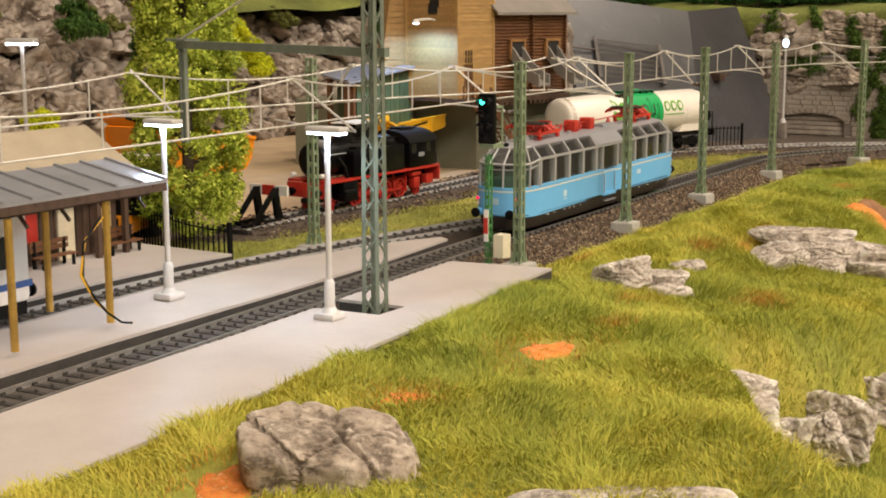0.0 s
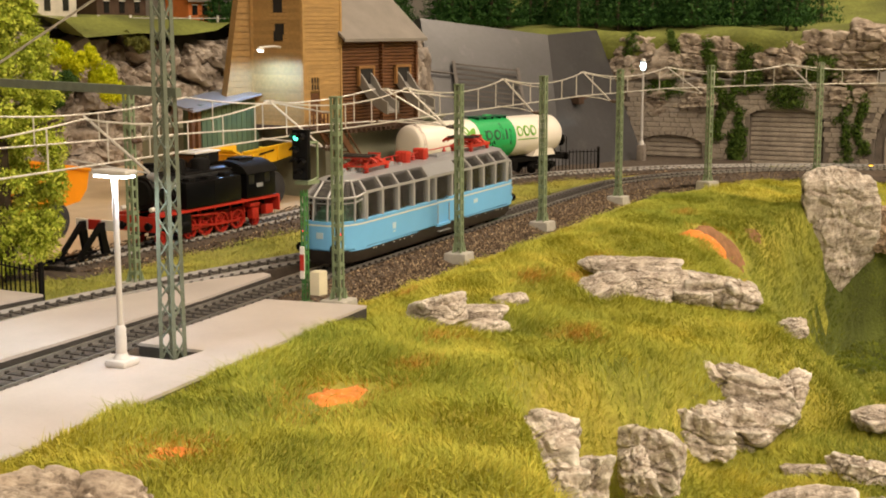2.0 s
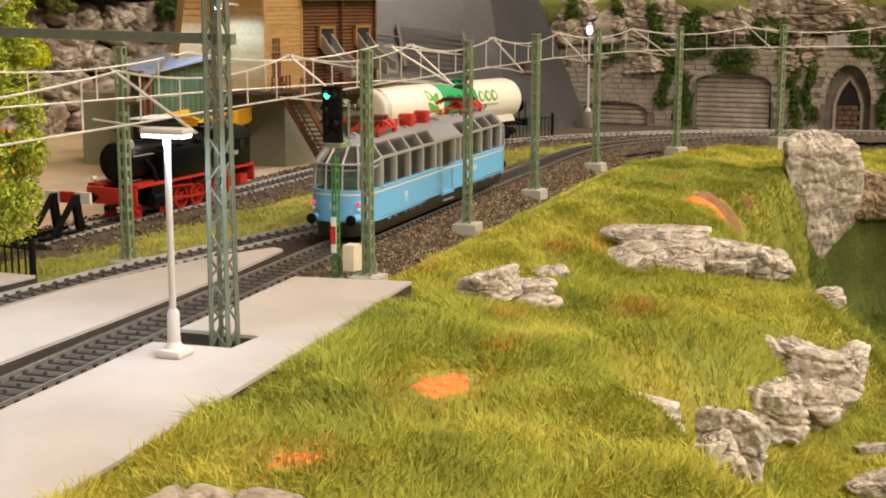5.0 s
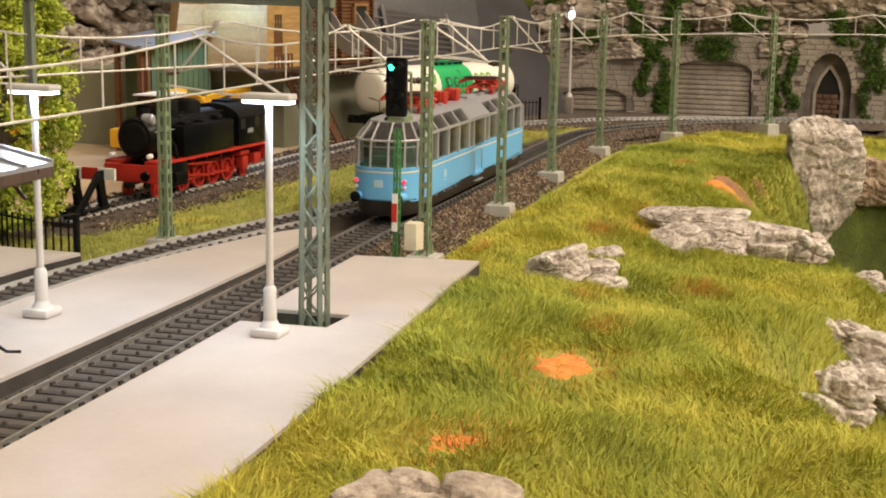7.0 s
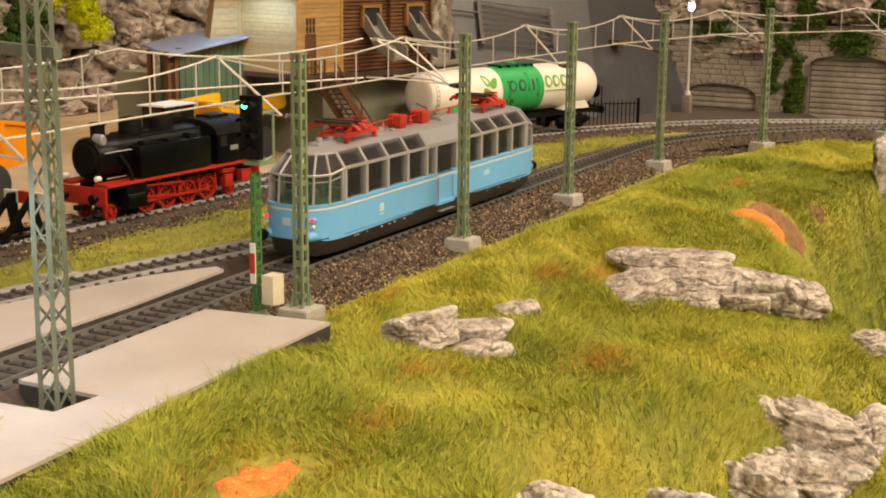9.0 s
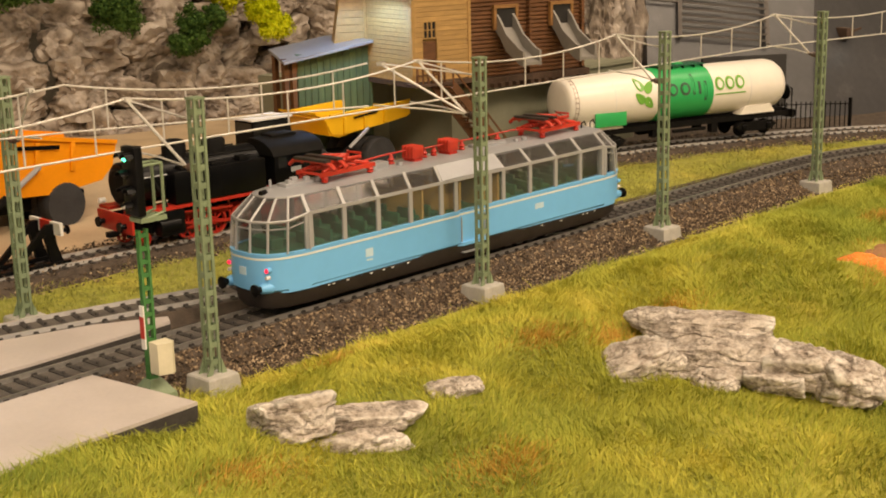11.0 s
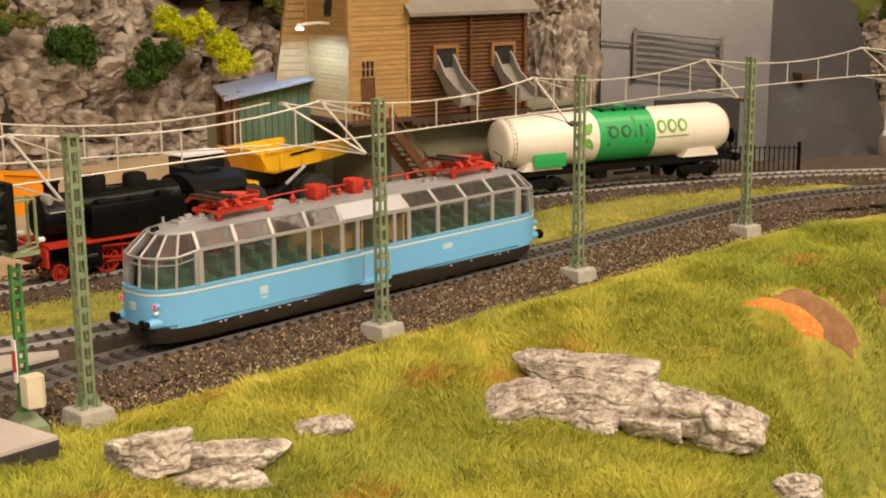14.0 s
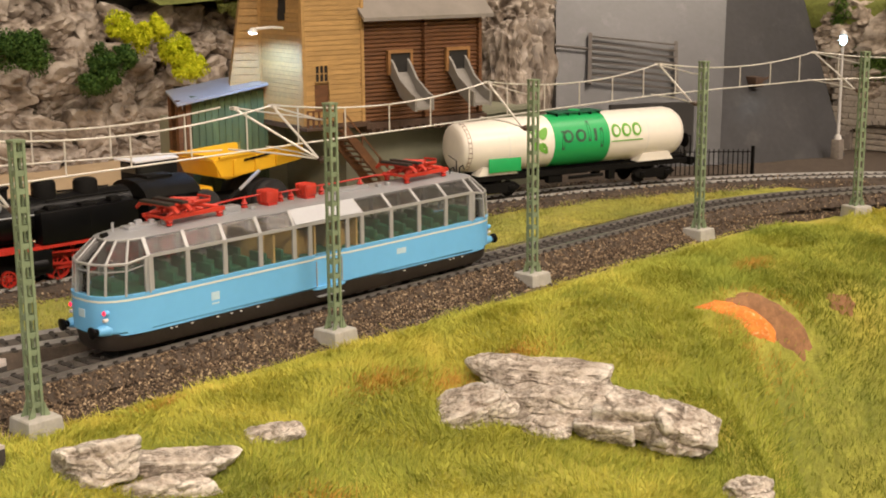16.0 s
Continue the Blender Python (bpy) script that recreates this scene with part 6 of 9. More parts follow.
# ---- tank wagon ----
def tank_wagon(x, y, turn):
    th = thing("tank_wagon", "cream bogie tank wagon with a bright green band", "tank wagon", (x, y, YARD_Z + 0.1), turn)
    R, half, zc = 1.72, 9.0, 3.3
    prof = [(-half, 0.3), (-half + 0.04, 0.95), (-half + 0.1, 1.34), (-half + 0.22, 1.52), (-half + 0.42, 1.6), (-half + 3.2, R - 0.02), (-half + 3.4, R), (half - 1.2, R), (half - 0.7, 1.6), (half - 0.32, 1.35), (half - 0.1, 0.9), (half, 0.3)]
    tank = part("tank", lathe(B(), prof, "x", 40, (0, 0, zc)), CREAM, th, "glossy cream tank barrel", smooth=40)
    part("band", lathe(B(), [(-2.2, R + 0.012), (2.2, R + 0.012)], "x", 40, (0, 0, zc)), GREEN_BRIGHT, tank, "bright green band")
    for sx in (-half + 3.4, 5.4):
        part("seam", lathe(B(), [(sx - 0.03, R + 0.008), (sx + 0.03, R + 0.008)], "x", 40, (0, 0, zc)), WHITE, tank)

    def decal(name, pts, mt, side, label=""):
        """A print that lies on the barrel: points of (x, height)."""
        bm = B()
        rows = []
        for lift in (0.0, 0.03):
            row = []
            for px, pz in pts:
                yy = math.sqrt(max(0.01, (R + 0.006 + lift) ** 2 - (pz - zc) ** 2))
                row.append(bm.verts.new((px, side * yy, pz)))
            rows.append(row)
        n = len(pts)
        bm.faces.new(rows[1])
        for i in range(n):
            bm.faces.new((rows[0][i], rows[0][(i + 1) % n], rows[1][(i + 1) % n], rows[1][i]))
        return part(name, bm, mt, tank, label, smooth=0)

    def bar_print(x0, x1, z0, z1, mt, side, label):
        k = 5
        pts = [(x0 + (x1 - x0) * i / k, z0) for i in range(k + 1)] + [(x1, z0 + (z1 - z0) * i / k) for i in range(1, k)] + [(x1 - (x1 - x0) * i / k, z1) for i in range(k + 1)] + [(x0, z1 - (z1 - z0) * i / k) for i in range(1, k)]
        return decal("print", pts, mt, side, label)

    for side in (-1, 1):
        sg = 1 if side < 0 else -1
        for bx, low, wide in ((-1.55, 3.72, 0.4), (-0.55, 3.72, 0.4)):
            ring = [(bx + 0.42 + wide * math.cos(a), low + 0.42 * math.sin(a)) for a in np.linspace(0, math.tau, 20, endpoint=False)]
            decal("print", ring, DARK_PRINT, side, "dark print disc")
            decal("print_centre", [(bx + 0.42 + (px - bx - 0.42) * 0.55, low + (pz - low) * 0.6) for px, pz in ring], GREEN_BRIGHT, side).matrix_basis = cm_pose(0, side * 0.02, 0)
        for bx, bw, z0, z1 in ((-1.62, 0.19, 2.85, 4.1), (0.48, 0.19, 3.3, 4.6), (0.95, 0.19, 3.3, 4.12), (1.45, 0.19, 2.85, 4.12)):
            bar_print(bx, bx + bw, z0, z1, DARK_PRINT, side, "dark print bar")
        for bx in (2.35, 3.2, 4.05):
            ring = [(bx + 0.38 + 0.38 * math.cos(a), 3.85 + 0.44 * math.sin(a)) for a in np.linspace(0, math.tau, 18, endpoint=False)]
            decal("print", ring, LIME, side, "lime print disc")
            decal("print_centre", [(bx + 0.38 + (px - bx - 0.38) * 0.55, 3.85 + (pz - 3.85) * 0.6) for px, pz in ring], CREAM, side).matrix_basis = cm_pose(0, side * 0.02, 0)
        bar_print(2.35, 4.9, 3.12, 3.2, LIME, side, "thin lime print line")
        for lx, lz, ang in ((-3.0, 4.05, 0.8), (-3.75, 3.4, 2.4), (-3.05, 3.05, -0.8), (-3.75, 4.25, 2.2)):
            leaf = []
            for a in np.linspace(0, math.tau, 16, endpoint=False):
                u, v = 0.46 * math.cos(a), 0.27 * math.sin(a) * (1 - 0.4 * math.cos(a))
                leaf.append((lx + u * math.cos(ang) - v * math.sin(ang), lz + u * math.sin(ang) + v * math.cos(ang)))
            decal("leaf_print", leaf, LIME, side, "lime leaf-shaped print")
        part("side_board", box(B(), -7.1, -4.7, min(side * 1.5, side * 1.58), max(side * 1.5, side * 1.58), 1.75, 2.65, 0.02), GREEN_BRIGHT, th, "bright green data board")
        part("solebar", box(B(), -half - 0.3, half + 0.3, min(side * 1.0, side * 1.15), max(side * 1.0, side * 1.15), 1.15, 1.5), BLACK_MATT, th, smooth=0)
        for sx in (-6.3, 6.3):
            part("saddle", slab(B(), [(sx - 1.5, side * 0.5, 1.55), (sx + 1.5, side * 0.5, 1.55), (sx + 1.1, side * 0.5, 2.1), (sx - 1.1, side * 0.5, 2.1)], (0, side * 0.85, 0)), CREAM, th, "cream saddle", smooth=0)
        gear = B()
        box(gear, -2.2, -1.1, min(side * 0.5, side * 1.0), max(side * 0.5, side * 1.0), 0.6, 1.1, 0.03)
        rod(gear, (-0.5, side * 0.9, 0.85), (2.2, side * 0.9, 0.85), 0.12)
        box(gear, 2.6, 3.1, min(side * 0.6, side * 1.1), max(side * 0.6, side * 1.1), 0.5, 1.15, 0.03)
        part("brake_gear", gear, BLACK_MATT, th)
    part("underframe", box(B(), -half - 0.3, half + 0.3, -0.5, 0.5, 1.2, 1.62), BLACK_MATT, th, smooth=0)
    for bx in (-6.3, 6.3):
        for side in (-1, 1):
            fr = part("bogie_frame", slab(B(), [(bx - 1.75, side * 1.1, 0.7), (bx - 1.3, side * 1.1, 1.0), (bx - 0.5, side * 1.1, 0.95), (bx, side * 1.1, 1.05), (bx + 0.5, side * 1.1, 0.95), (bx + 1.3, side * 1.1, 1.0), (bx + 1.75, side * 1.1, 0.7), (bx + 1.4, side * 1.1, 0.45), (bx + 0.5, side * 1.1, 0.35), (bx - 0.5, side * 1.1, 0.35), (bx - 1.4, side * 1.1, 0.45)], (0, side * 0.2, 0)), BLACK_MATT, th, smooth=0)
            for wx in (-1.05, 1.05):
                part("axle_box", box(B(), bx + wx - 0.22, bx + wx + 0.22, min(side * 1.25, side * 1.42), max(side * 1.25, side * 1.42), 0.4, 0.82, 0.04), BLACK, fr)
                part("wheel", lathe(B(), [(-0.13, 0.53), (0.0, 0.53), (0.08, 0.5), (0.13, 0.44)] if side > 0 else [(-0.13, 0.44), (-0.08, 0.5), (0.0, 0.53), (0.13, 0.53)], "y", 18, (bx + wx, side * 0.84, 0.53)), BLACK_MATT, th)
    grate = B()
    for gy in np.linspace(-0.66, 0.66, 7):
        box(grate, -1.5, 2.2, gy - 0.045, gy + 0.045, zc + R + 0.1, zc + R + 0.17)
    for gx in np.linspace(-1.5, 2.1, 8):
        box(grate, gx, gx + 0.1, -0.7, 0.7, zc + R + 0.09, zc + R + 0.16)
    walk_top = part("walkway", grate, paint("walkway_green", (0.02, 0.12, 0.07), 0.5), th, "dark green roof walkway grating", smooth=0)
    for px in (-1.3, -0.4, 0.5, 1.4, 2.1):
        part("walkway_leg", box(B(), px - 0.04, px + 0.04, -0.6, 0.6, zc + R - 0.12, zc + R + 0.1), BLACK, walk_top, smooth=0)
    part("dome", lathe(B(), [(zc + R - 0.1, 0.4), (zc + R + 0.22, 0.4), (zc + R + 0.26, 0.3)], "z", 14, (0.4, 0, 0)), GREEN_BRIGHT, th)
    ladder = B()
    for k in range(12):
        a = -0.9 + k * 0.2
        rod(ladder, (-half + 0.4, -1.63 * math.cos(a), zc + 1.63 * math.sin(a)), (-half + 0.64, -1.64 * math.cos(a), zc + 1.64 * math.sin(a)), 0.02, n=6)
    for lx in (-half + 0.4, -half + 0.64):
        tube(ladder, [(lx, -1.635 * math.cos(a), zc + 1.635 * math.sin(a)) for a in np.linspace(-1.0, 1.4, 9)], 0.012)
    part("ladder", ladder, RUST, th, "dark ladder rungs")
    for ex, sg in ((-half - 0.35, -1), (half + 0.35, 1)):
        part("head_stock", box(B(), ex - 0.1, ex + 0.1, -1.5, 1.5, 1.0, 1.55), BLACK_MATT, th, smooth=0)
        for by in (-1.0, 1.0):
            prof = [(ex + sg * 0.05, 0.14), (ex + sg * 0.42, 0.12), (ex + sg * 0.44, 0.26), (ex + sg * 0.54, 0.24)]
            part("buffer", lathe(B(), prof if sg > 0 else prof[::-1], "x", 12, (0, by, 1.25)), BLACK, th)
        rail = B()
        tube(rail, [(ex, -1.3, 1.5), (ex, -1.3, 2.7), (ex, -0.3, 2.9)] if sg < 0 else [(ex, -1.3, 1.5), (ex, -1.3, 3.0), (ex, -0.4, 3.2), (ex, 0.4, 3.2), (ex, 1.3, 3.0), (ex, 1.3, 1.5)], 0.04)
        part("platform_rail", rail, BLACK, th)
    part("brake_wheel", lathe(B(), [(half + 0.3, 0.5), (half + 0.36, 0.55), (half + 0.42, 0.5), (half + 0.36, 0.44), (half + 0.3, 0.5)], "x", 16, (0, -0.6, 2.7)), BLACK, th, "black hand brake wheel")
    for ry in (-1.3, -0.65, 0.0, 0.65, 1.3):
        part("rail_post", rod(B(), (half + 0.35, ry, 1.5), (half + 0.35, ry, 3.05), 0.05, n=6), BLACK, th)
    return th


tank_wagon(44.4, 11.15, -17.5)


# ---- dump trucks in the yard ----
def truck_wheel(th, x, y, r, hub):
    w = part("tyre", lathe(B(), [(-0.5, r * 0.6), (-0.48, r * 0.92), (-0.3, r), (0.3, r), (0.48, r * 0.92), (0.5, r * 0.6)], "y", 20, (x, y, r)), TYRE, th, "dark rubber tyre")
    part("hub", lathe(B(), [(-0.46, r * 0.3), (-0.3, r * 0.56), (0.3, r * 0.56), (0.46, r * 0.3)], "y", 14, (x, y, r)), hub, w, "painted hub")


def dump_truck(x, y, z, turn, paint_mt, label, raise_deg=0.0, size=1.0, deep=False, lift=0.0):
    """A mining dump truck: chassis, cab, tipping body with a canopy lip, ram, six tyres."""
    th = thing("dump_truck", label, "dump truck", (x, y, z), turn, "dump trucks")
    th.scale = (size,) * 3
    part("chassis", box(B(), -4.6, 4.6, -1.0, 1.0, 0.9 + lift, 1.5 + lift, 0.08), BLACK_MATT, th)
    f, high = (-5.4, 3.6) if deep else (-8.2 - 2.2 * lift, 5.3 + 0.6 * lift)
    long = 2.6 + 1.9 * lift
    nose = part("nose", box(B(), f, -2.6, -1.9, 1.9, 1.1 + lift, 2.5 + lift, 0.15), paint_mt, th)
    part("grille", box(B(), f - 0.06, f + 0.02, -1.0, 1.0, 1.3 + lift, 2.3 + lift), BLACK, nose, smooth=0)
    cab = part("cab", box(B(), f + 0.4, f + long - 0.2, -2.4, -0.3, 2.5 + lift, high, 0.08), BLACK_MATT, th, "dark cab")
    part("cab_roof", prism(B(), [(f + 0.15 + 0.1 * math.sin(7.0 * k), -2.55 + 0.4 * k) for k in range(7)] + [(f + long - 0.05 + 0.12 * math.sin(5.0 * k), -0.15 - 0.4 * k) for k in range(7)], high, high + 0.11), WHITE, cab, "ragged white cab roof", smooth=0)
    part("window", box(B(), f + 0.6, f + 2.2, -2.43, -2.38, high - 0.8, high - 0.15), DARK_LENS, cab, "dark window", smooth=0)
    part("window", box(B(), f + 0.37, f + 0.42, -2.2, -0.5, high - 0.8, high - 0.15), DARK_LENS, cab, "dark window", smooth=0)
    tip = new("tipping_body")
    tip.parent = th
    tip.matrix_basis = pose(4.2 * CM, 0, (1.9 + lift) * CM, 0, raise_deg, 0)
    outer = [(1.3, 1.35), (0.9, 1.1), (-1.4, 0.75), (-5.6, 0.55), (-6.5, 0.9), (-7.0, 2.3), (-7.7, 2.95), (-7.7, 3.1), (-6.5, 2.65), (1.4, 2.0)]
    if not deep:
        outer[:5] = [(1.5, 0.9), (1.1, 0.7), (-1.4, 0.65), (-5.6, 0.75), (-6.4, 1.0)]
    if deep:
        outer[:5] = [(1.2, 0.9), (0.6, 0.2), (-2.0, -0.35), (-6.2, -0.5), (-6.8, 0.6)]
    for s in (-1, 1):
        part("side_wall", slab(B(), [(px, s * 2.15, pz) for px, pz in outer[:6] + outer[8:]], (0, s * 0.14, 0)), paint_mt, tip, smooth=0)
        for rx in (-5.2, -3.2, -1.2):
            part("rib", box(B(), rx - 0.12, rx + 0.12, min(s * 2.29, s * 2.42), max(s * 2.29, s * 2.42), 0.75, 2.2, 0.02), paint_mt, tip)
        part("top_rail", bar(B(), (-6.6, s * 2.3, 2.62), (1.4, s * 2.3, 2.1), 0.22, 0.2), paint_mt, tip, smooth=0)
    part("floor", slab(B(), [(1.3, -2.15, 1.35), (0.9, -2.15, 1.1), (-1.4, -2.15, 0.75), (-5.6, -2.15, 0.55), (-5.6, -2.15, 0.72), (-1.4, -2.15, 0.92), (0.8, -2.15, 1.25), (1.2, -2.15, 1.5)], (0, 4.3, 0)), paint_mt, tip, smooth=0)
    part("front_wall", slab(B(), [(-5.6, -2.15, 0.55), (-6.5, -2.15, 0.9), (-7.0, -2.15, 2.4), (-6.85, -2.15, 2.4), (-6.35, -2.15, 1.0), (-5.5, -2.15, 0.7)], (0, 4.3, 0)), paint_mt, tip, smooth=0)
    part("canopy", slab(B(), [(-6.9, -2.2, 2.45), (-7.7, -2.0, 2.95), (-7.7, -2.0, 3.12), (-6.8, -2.2, 2.62)], (0, 4.2, 0)), paint_mt, tip, smooth=0)
    part("lettering_bar", box(B(), -4.4, -2.0, -2.44, -2.425, 1.85, 2.05), BLACK, tip, "dark lettering bar", smooth=0)
    if not deep:
        for ob in tip.children:
            ob.data.transform(Matrix(((1, 0, 0, 0), (0, 1, 0, 0), (0.13, 0, 0.85, 0.0105), (0, 0, 0, 1))))
    ram = part("ram", rod(B(), (-1.9, -2.3, 1.2 + lift), (-0.7, -2.45, 2.05 + lift), 0.2), BLACK_MATT, th)
    part("ram_rod", rod(B(), (-0.7, -2.45, 2.05 + lift), (1.1, -2.62, 3.3 + lift), 0.13), SILVER, ram, "bright ram rod")
    for wx, ys in ((-3.6, (-1.75, 1.75)), (2.6, (-1.9, -0.85, 0.85, 1.9))):
        for wy in ys:
            truck_wheel(th, wx, wy, 1.15 + 0.6 * lift, BLACK_MATT if paint_mt is YELLOW else paint_mt)
    return th


dump_truck(23.8, 21.6, -0.5, 0, YELLOW, "yellow mining dump truck with a ribbed tipping body", 2, 0.82, False, 0.7)
dump_truck(2.9, 25.0, -0.5, 4, ORANGE, "orange mining dump truck with a deep tipping body", 6, 1.08, True)
dump_truck(-4.0, 20.0, -0.5, 20, ORANGE, "yellow-orange dump truck half hidden behind the tree", 0, 0.7)


# ---- works buildings behind the yard ----
WORKS = (-0.9, -0.1, -0.3)


def boards(parent, name, mt, p0, p1, z0, z1, pitch, thick, seed, gaps=(), top=None):
    """Horizontal boards, one object each, over a wall from p0 to p1 in plan; gaps: (from, to, low, high) left open."""
    rng = random.Random(seed)
    p0, p1 = Vector((*p0, 0)), Vector((*p1, 0))
    d = (p1 - p0).normalized()
    n = Vector((d.y, -d.x, 0))
    long = (p1 - p0).length
    z = z0
    while z < z1 - 0.02:
        h = min(pitch, z1 - z)
        spans = [(0.0, long)]
        for g0, g1, low, high in gaps:
            if z + h > low and z < high:
                spans = [s for a, b in spans for s in ((a, min(b, g0)), (max(a, g1), b)) if s[1] - s[0] > 0.05]
        for a, b in spans:
            out = thick * rng.uniform(0.7, 1.15)
            slant = rng.uniform(-0.008, 0.008)
            q0, q1 = p0 + d * a, p0 + d * b
            bm = slab(B(), [q0 + Vector((0, 0, z + 0.008)), q1 + Vector((0, 0, z + 0.008 + slant)), q1 + Vector((0, 0, z + h - 0.014 + slant)), q0 + Vector((0, 0, z + h - 0.014))], n * out)
            part(name, bm, mt, parent, smooth=0)
        z += pitch


def tower():
    th = thing("mine_tower", "tan boarded mine tower with a small window and lamp", "building", WORKS)
    a, b, c, d = (27.9, 17.9), (32.1, 17.2), (33.0, 22.2), (28.8, 22.9)
    part("core", prism(B(), [(28.0, 18.0), (32.05, 17.32), (32.9, 22.1), (28.85, 22.8)], 5.5, 20.0), TIMBER_TAN, th, smooth=0)
    boards(th, "board", TIMBER_TAN, a, b, 5.7, 20.0, 0.3, 0.08, 1, [(0.8, 1.75, 8.3, 9.3), (0.75, 1.8, 6.5, 8.15)])
    boards(th, "board", TIMBER_TAN, d, a, 5.7, 20.0, 0.27, 0.08, 2, [(2.2, 3.2, 12.1, 12.7), (2.35, 3.35, 12.7, 13.1), (2.2, 3.2, 14.3, 15.2)])
    hd, hn = Vector((a[0] - d[0], a[1] - d[1], 0)).normalized(), Vector((-(d[1] - a[1]), d[0] - a[0], 0)).normalized()
    ho = Vector((d[0], d[1], 0)) + hd * 2.0 - hn * 0.03
    part("hole", slab(B(), [ho + Vector((0, 0, 12.0)), ho + hd * 1.5 + Vector((0, 0, 12.0)), ho + hd * 1.5 + Vector((0, 0, 15.4)), ho + Vector((0, 0, 15.4))], hn * 0.05), RECESS_SHADE, th, "broken hole in the boards, its shade a near-black panel", smooth=0)
    for px, py in (a, b, d):
        part("corner_trim", box(B(), px - 0.12, px + 0.12, py - 0.12, py + 0.12, 5.6, 20.0), TIMBER_TAN, th, smooth=0)
    win = part("window", slab(B(), [(28.72, 17.78, 8.3), (29.6, 17.63, 8.3), (29.6, 17.63, 9.3), (28.72, 17.78, 9.3)], (0.02, 0.12, 0)), RECESS_SHADE, th, "dark small window", smooth=0)
    bars = B()
    for k in range(4):
        u = k / 3
        bar(bars, (28.7 + 0.92 * u, 17.72 - 0.15 * u, 8.28), (28.7 + 0.92 * u, 17.72 - 0.15 * u, 9.32), 0.07, 0.07)
    for z in (8.3, 8.8, 9.3):
        bar(bars, (28.66, 17.74, z), (29.66, 17.57, z), 0.07, 0.07)
    part("glazing_bar", bars, TIMBER_TAN, win, smooth=0)
    part("door", slab(B(), [(28.7, 17.8, 6.5), (29.66, 17.62, 6.5), (29.66, 17.62, 8.12), (28.7, 17.8, 8.12)], (0.01, 0.08, 0)), TIMBER_BROWN, th, "brown plank door", smooth=0)
    part("base_beam", prism(B(), [(27.7, 17.5), (32.4, 16.7), (33.2, 22.4), (28.7, 23.1)], 5.4, 5.68), TIMBER_DARK, th, "dark timber base", smooth=0)
    for k in range(6):
        u = k / 5
        part("landing_post", bar(B(), (27.5 + 2.0 * u, 17.1 - 0.32 * u, 5.68), (27.5 + 2.0 * u, 17.1 - 0.32 * u, 6.7), 0.1, 0.1), TIMBER_BROWN, th, smooth=0)
    for z in (6.2, 6.65):
        part("landing_rail", bar(B(), (27.45, 17.1, z), (29.55, 16.77, z), 0.09, 0.09), TIMBER_BROWN, th, "brown landing rail", smooth=0)
    part("landing", prism(B(), [(27.3, 17.0), (30.6, 16.4), (30.8, 17.5), (27.4, 18.0)], 5.5, 5.66), TIMBER_DARK, th, smooth=0)
    # sloping boarded leg on the far side
    leg = part("slanted_leg", slab(B(), [(27.0, 24.8, 4.4), (29.0, 23.2, 4.4), (29.4, 22.8, 20.0), (28.9, 23.4, 20.0)], (0.5, 0.8, 0)), TIMBER_TAN, th, "slanted boarded leg", smooth=0)
    for k in range(34):
        u = k / 34
        p, q = Vector((27.0, 24.8, 4.4)).lerp(Vector((28.9, 23.4, 20.0)), u), Vector((29.0, 23.2, 4.4)).lerp(Vector((29.4, 22.8, 20.0)), u)
        part("board", slab(B(), [p, q, q + Vector((0.03, -0.02, 0.4)), p + Vector((0.05, -0.04, 0.4))], (-0.06, -0.1, 0)), TIMBER_TAN, leg, smooth=0)
    lamp = part("lamp_arm", tube(B(), [(28.35, 20.0, 11.5), (27.5, 20.15, 11.6), (26.4, 20.4, 11.55)], 0.09), WHITE, th, "white lamp arm")
    part("lamp_shade", lathe(B(), [(11.3, 0.3), (11.5, 0.22), (11.62, 0.08)], "z", 14, (26.2, 20.45, 0)), WHITE, lamp, "white shade")
    part("lamp_glow", lathe(B(), [(11.22, 0.16), (11.29, 0.26)], "z", 14, (26.2, 20.45, 0)), LAMP_GLOW, lamp, "glowing lamp")
    return th


tower()


def tower_light():
    lamp = bpy.data.lights.new("tower_lamp", "SPOT")
    lamp.energy, lamp.color, lamp.spot_size, lamp.spot_blend, lamp.shadow_soft_size = 0.25, (0.3, 0.56, 1.0), radians(150), 0.2, 0.006
    ob = new("tower_lamp", lamp)
    ob.matrix_world = look((0.2460, 0.2040, 0.1085), (0.2520, 0.2040, 0.05))


tower_light()


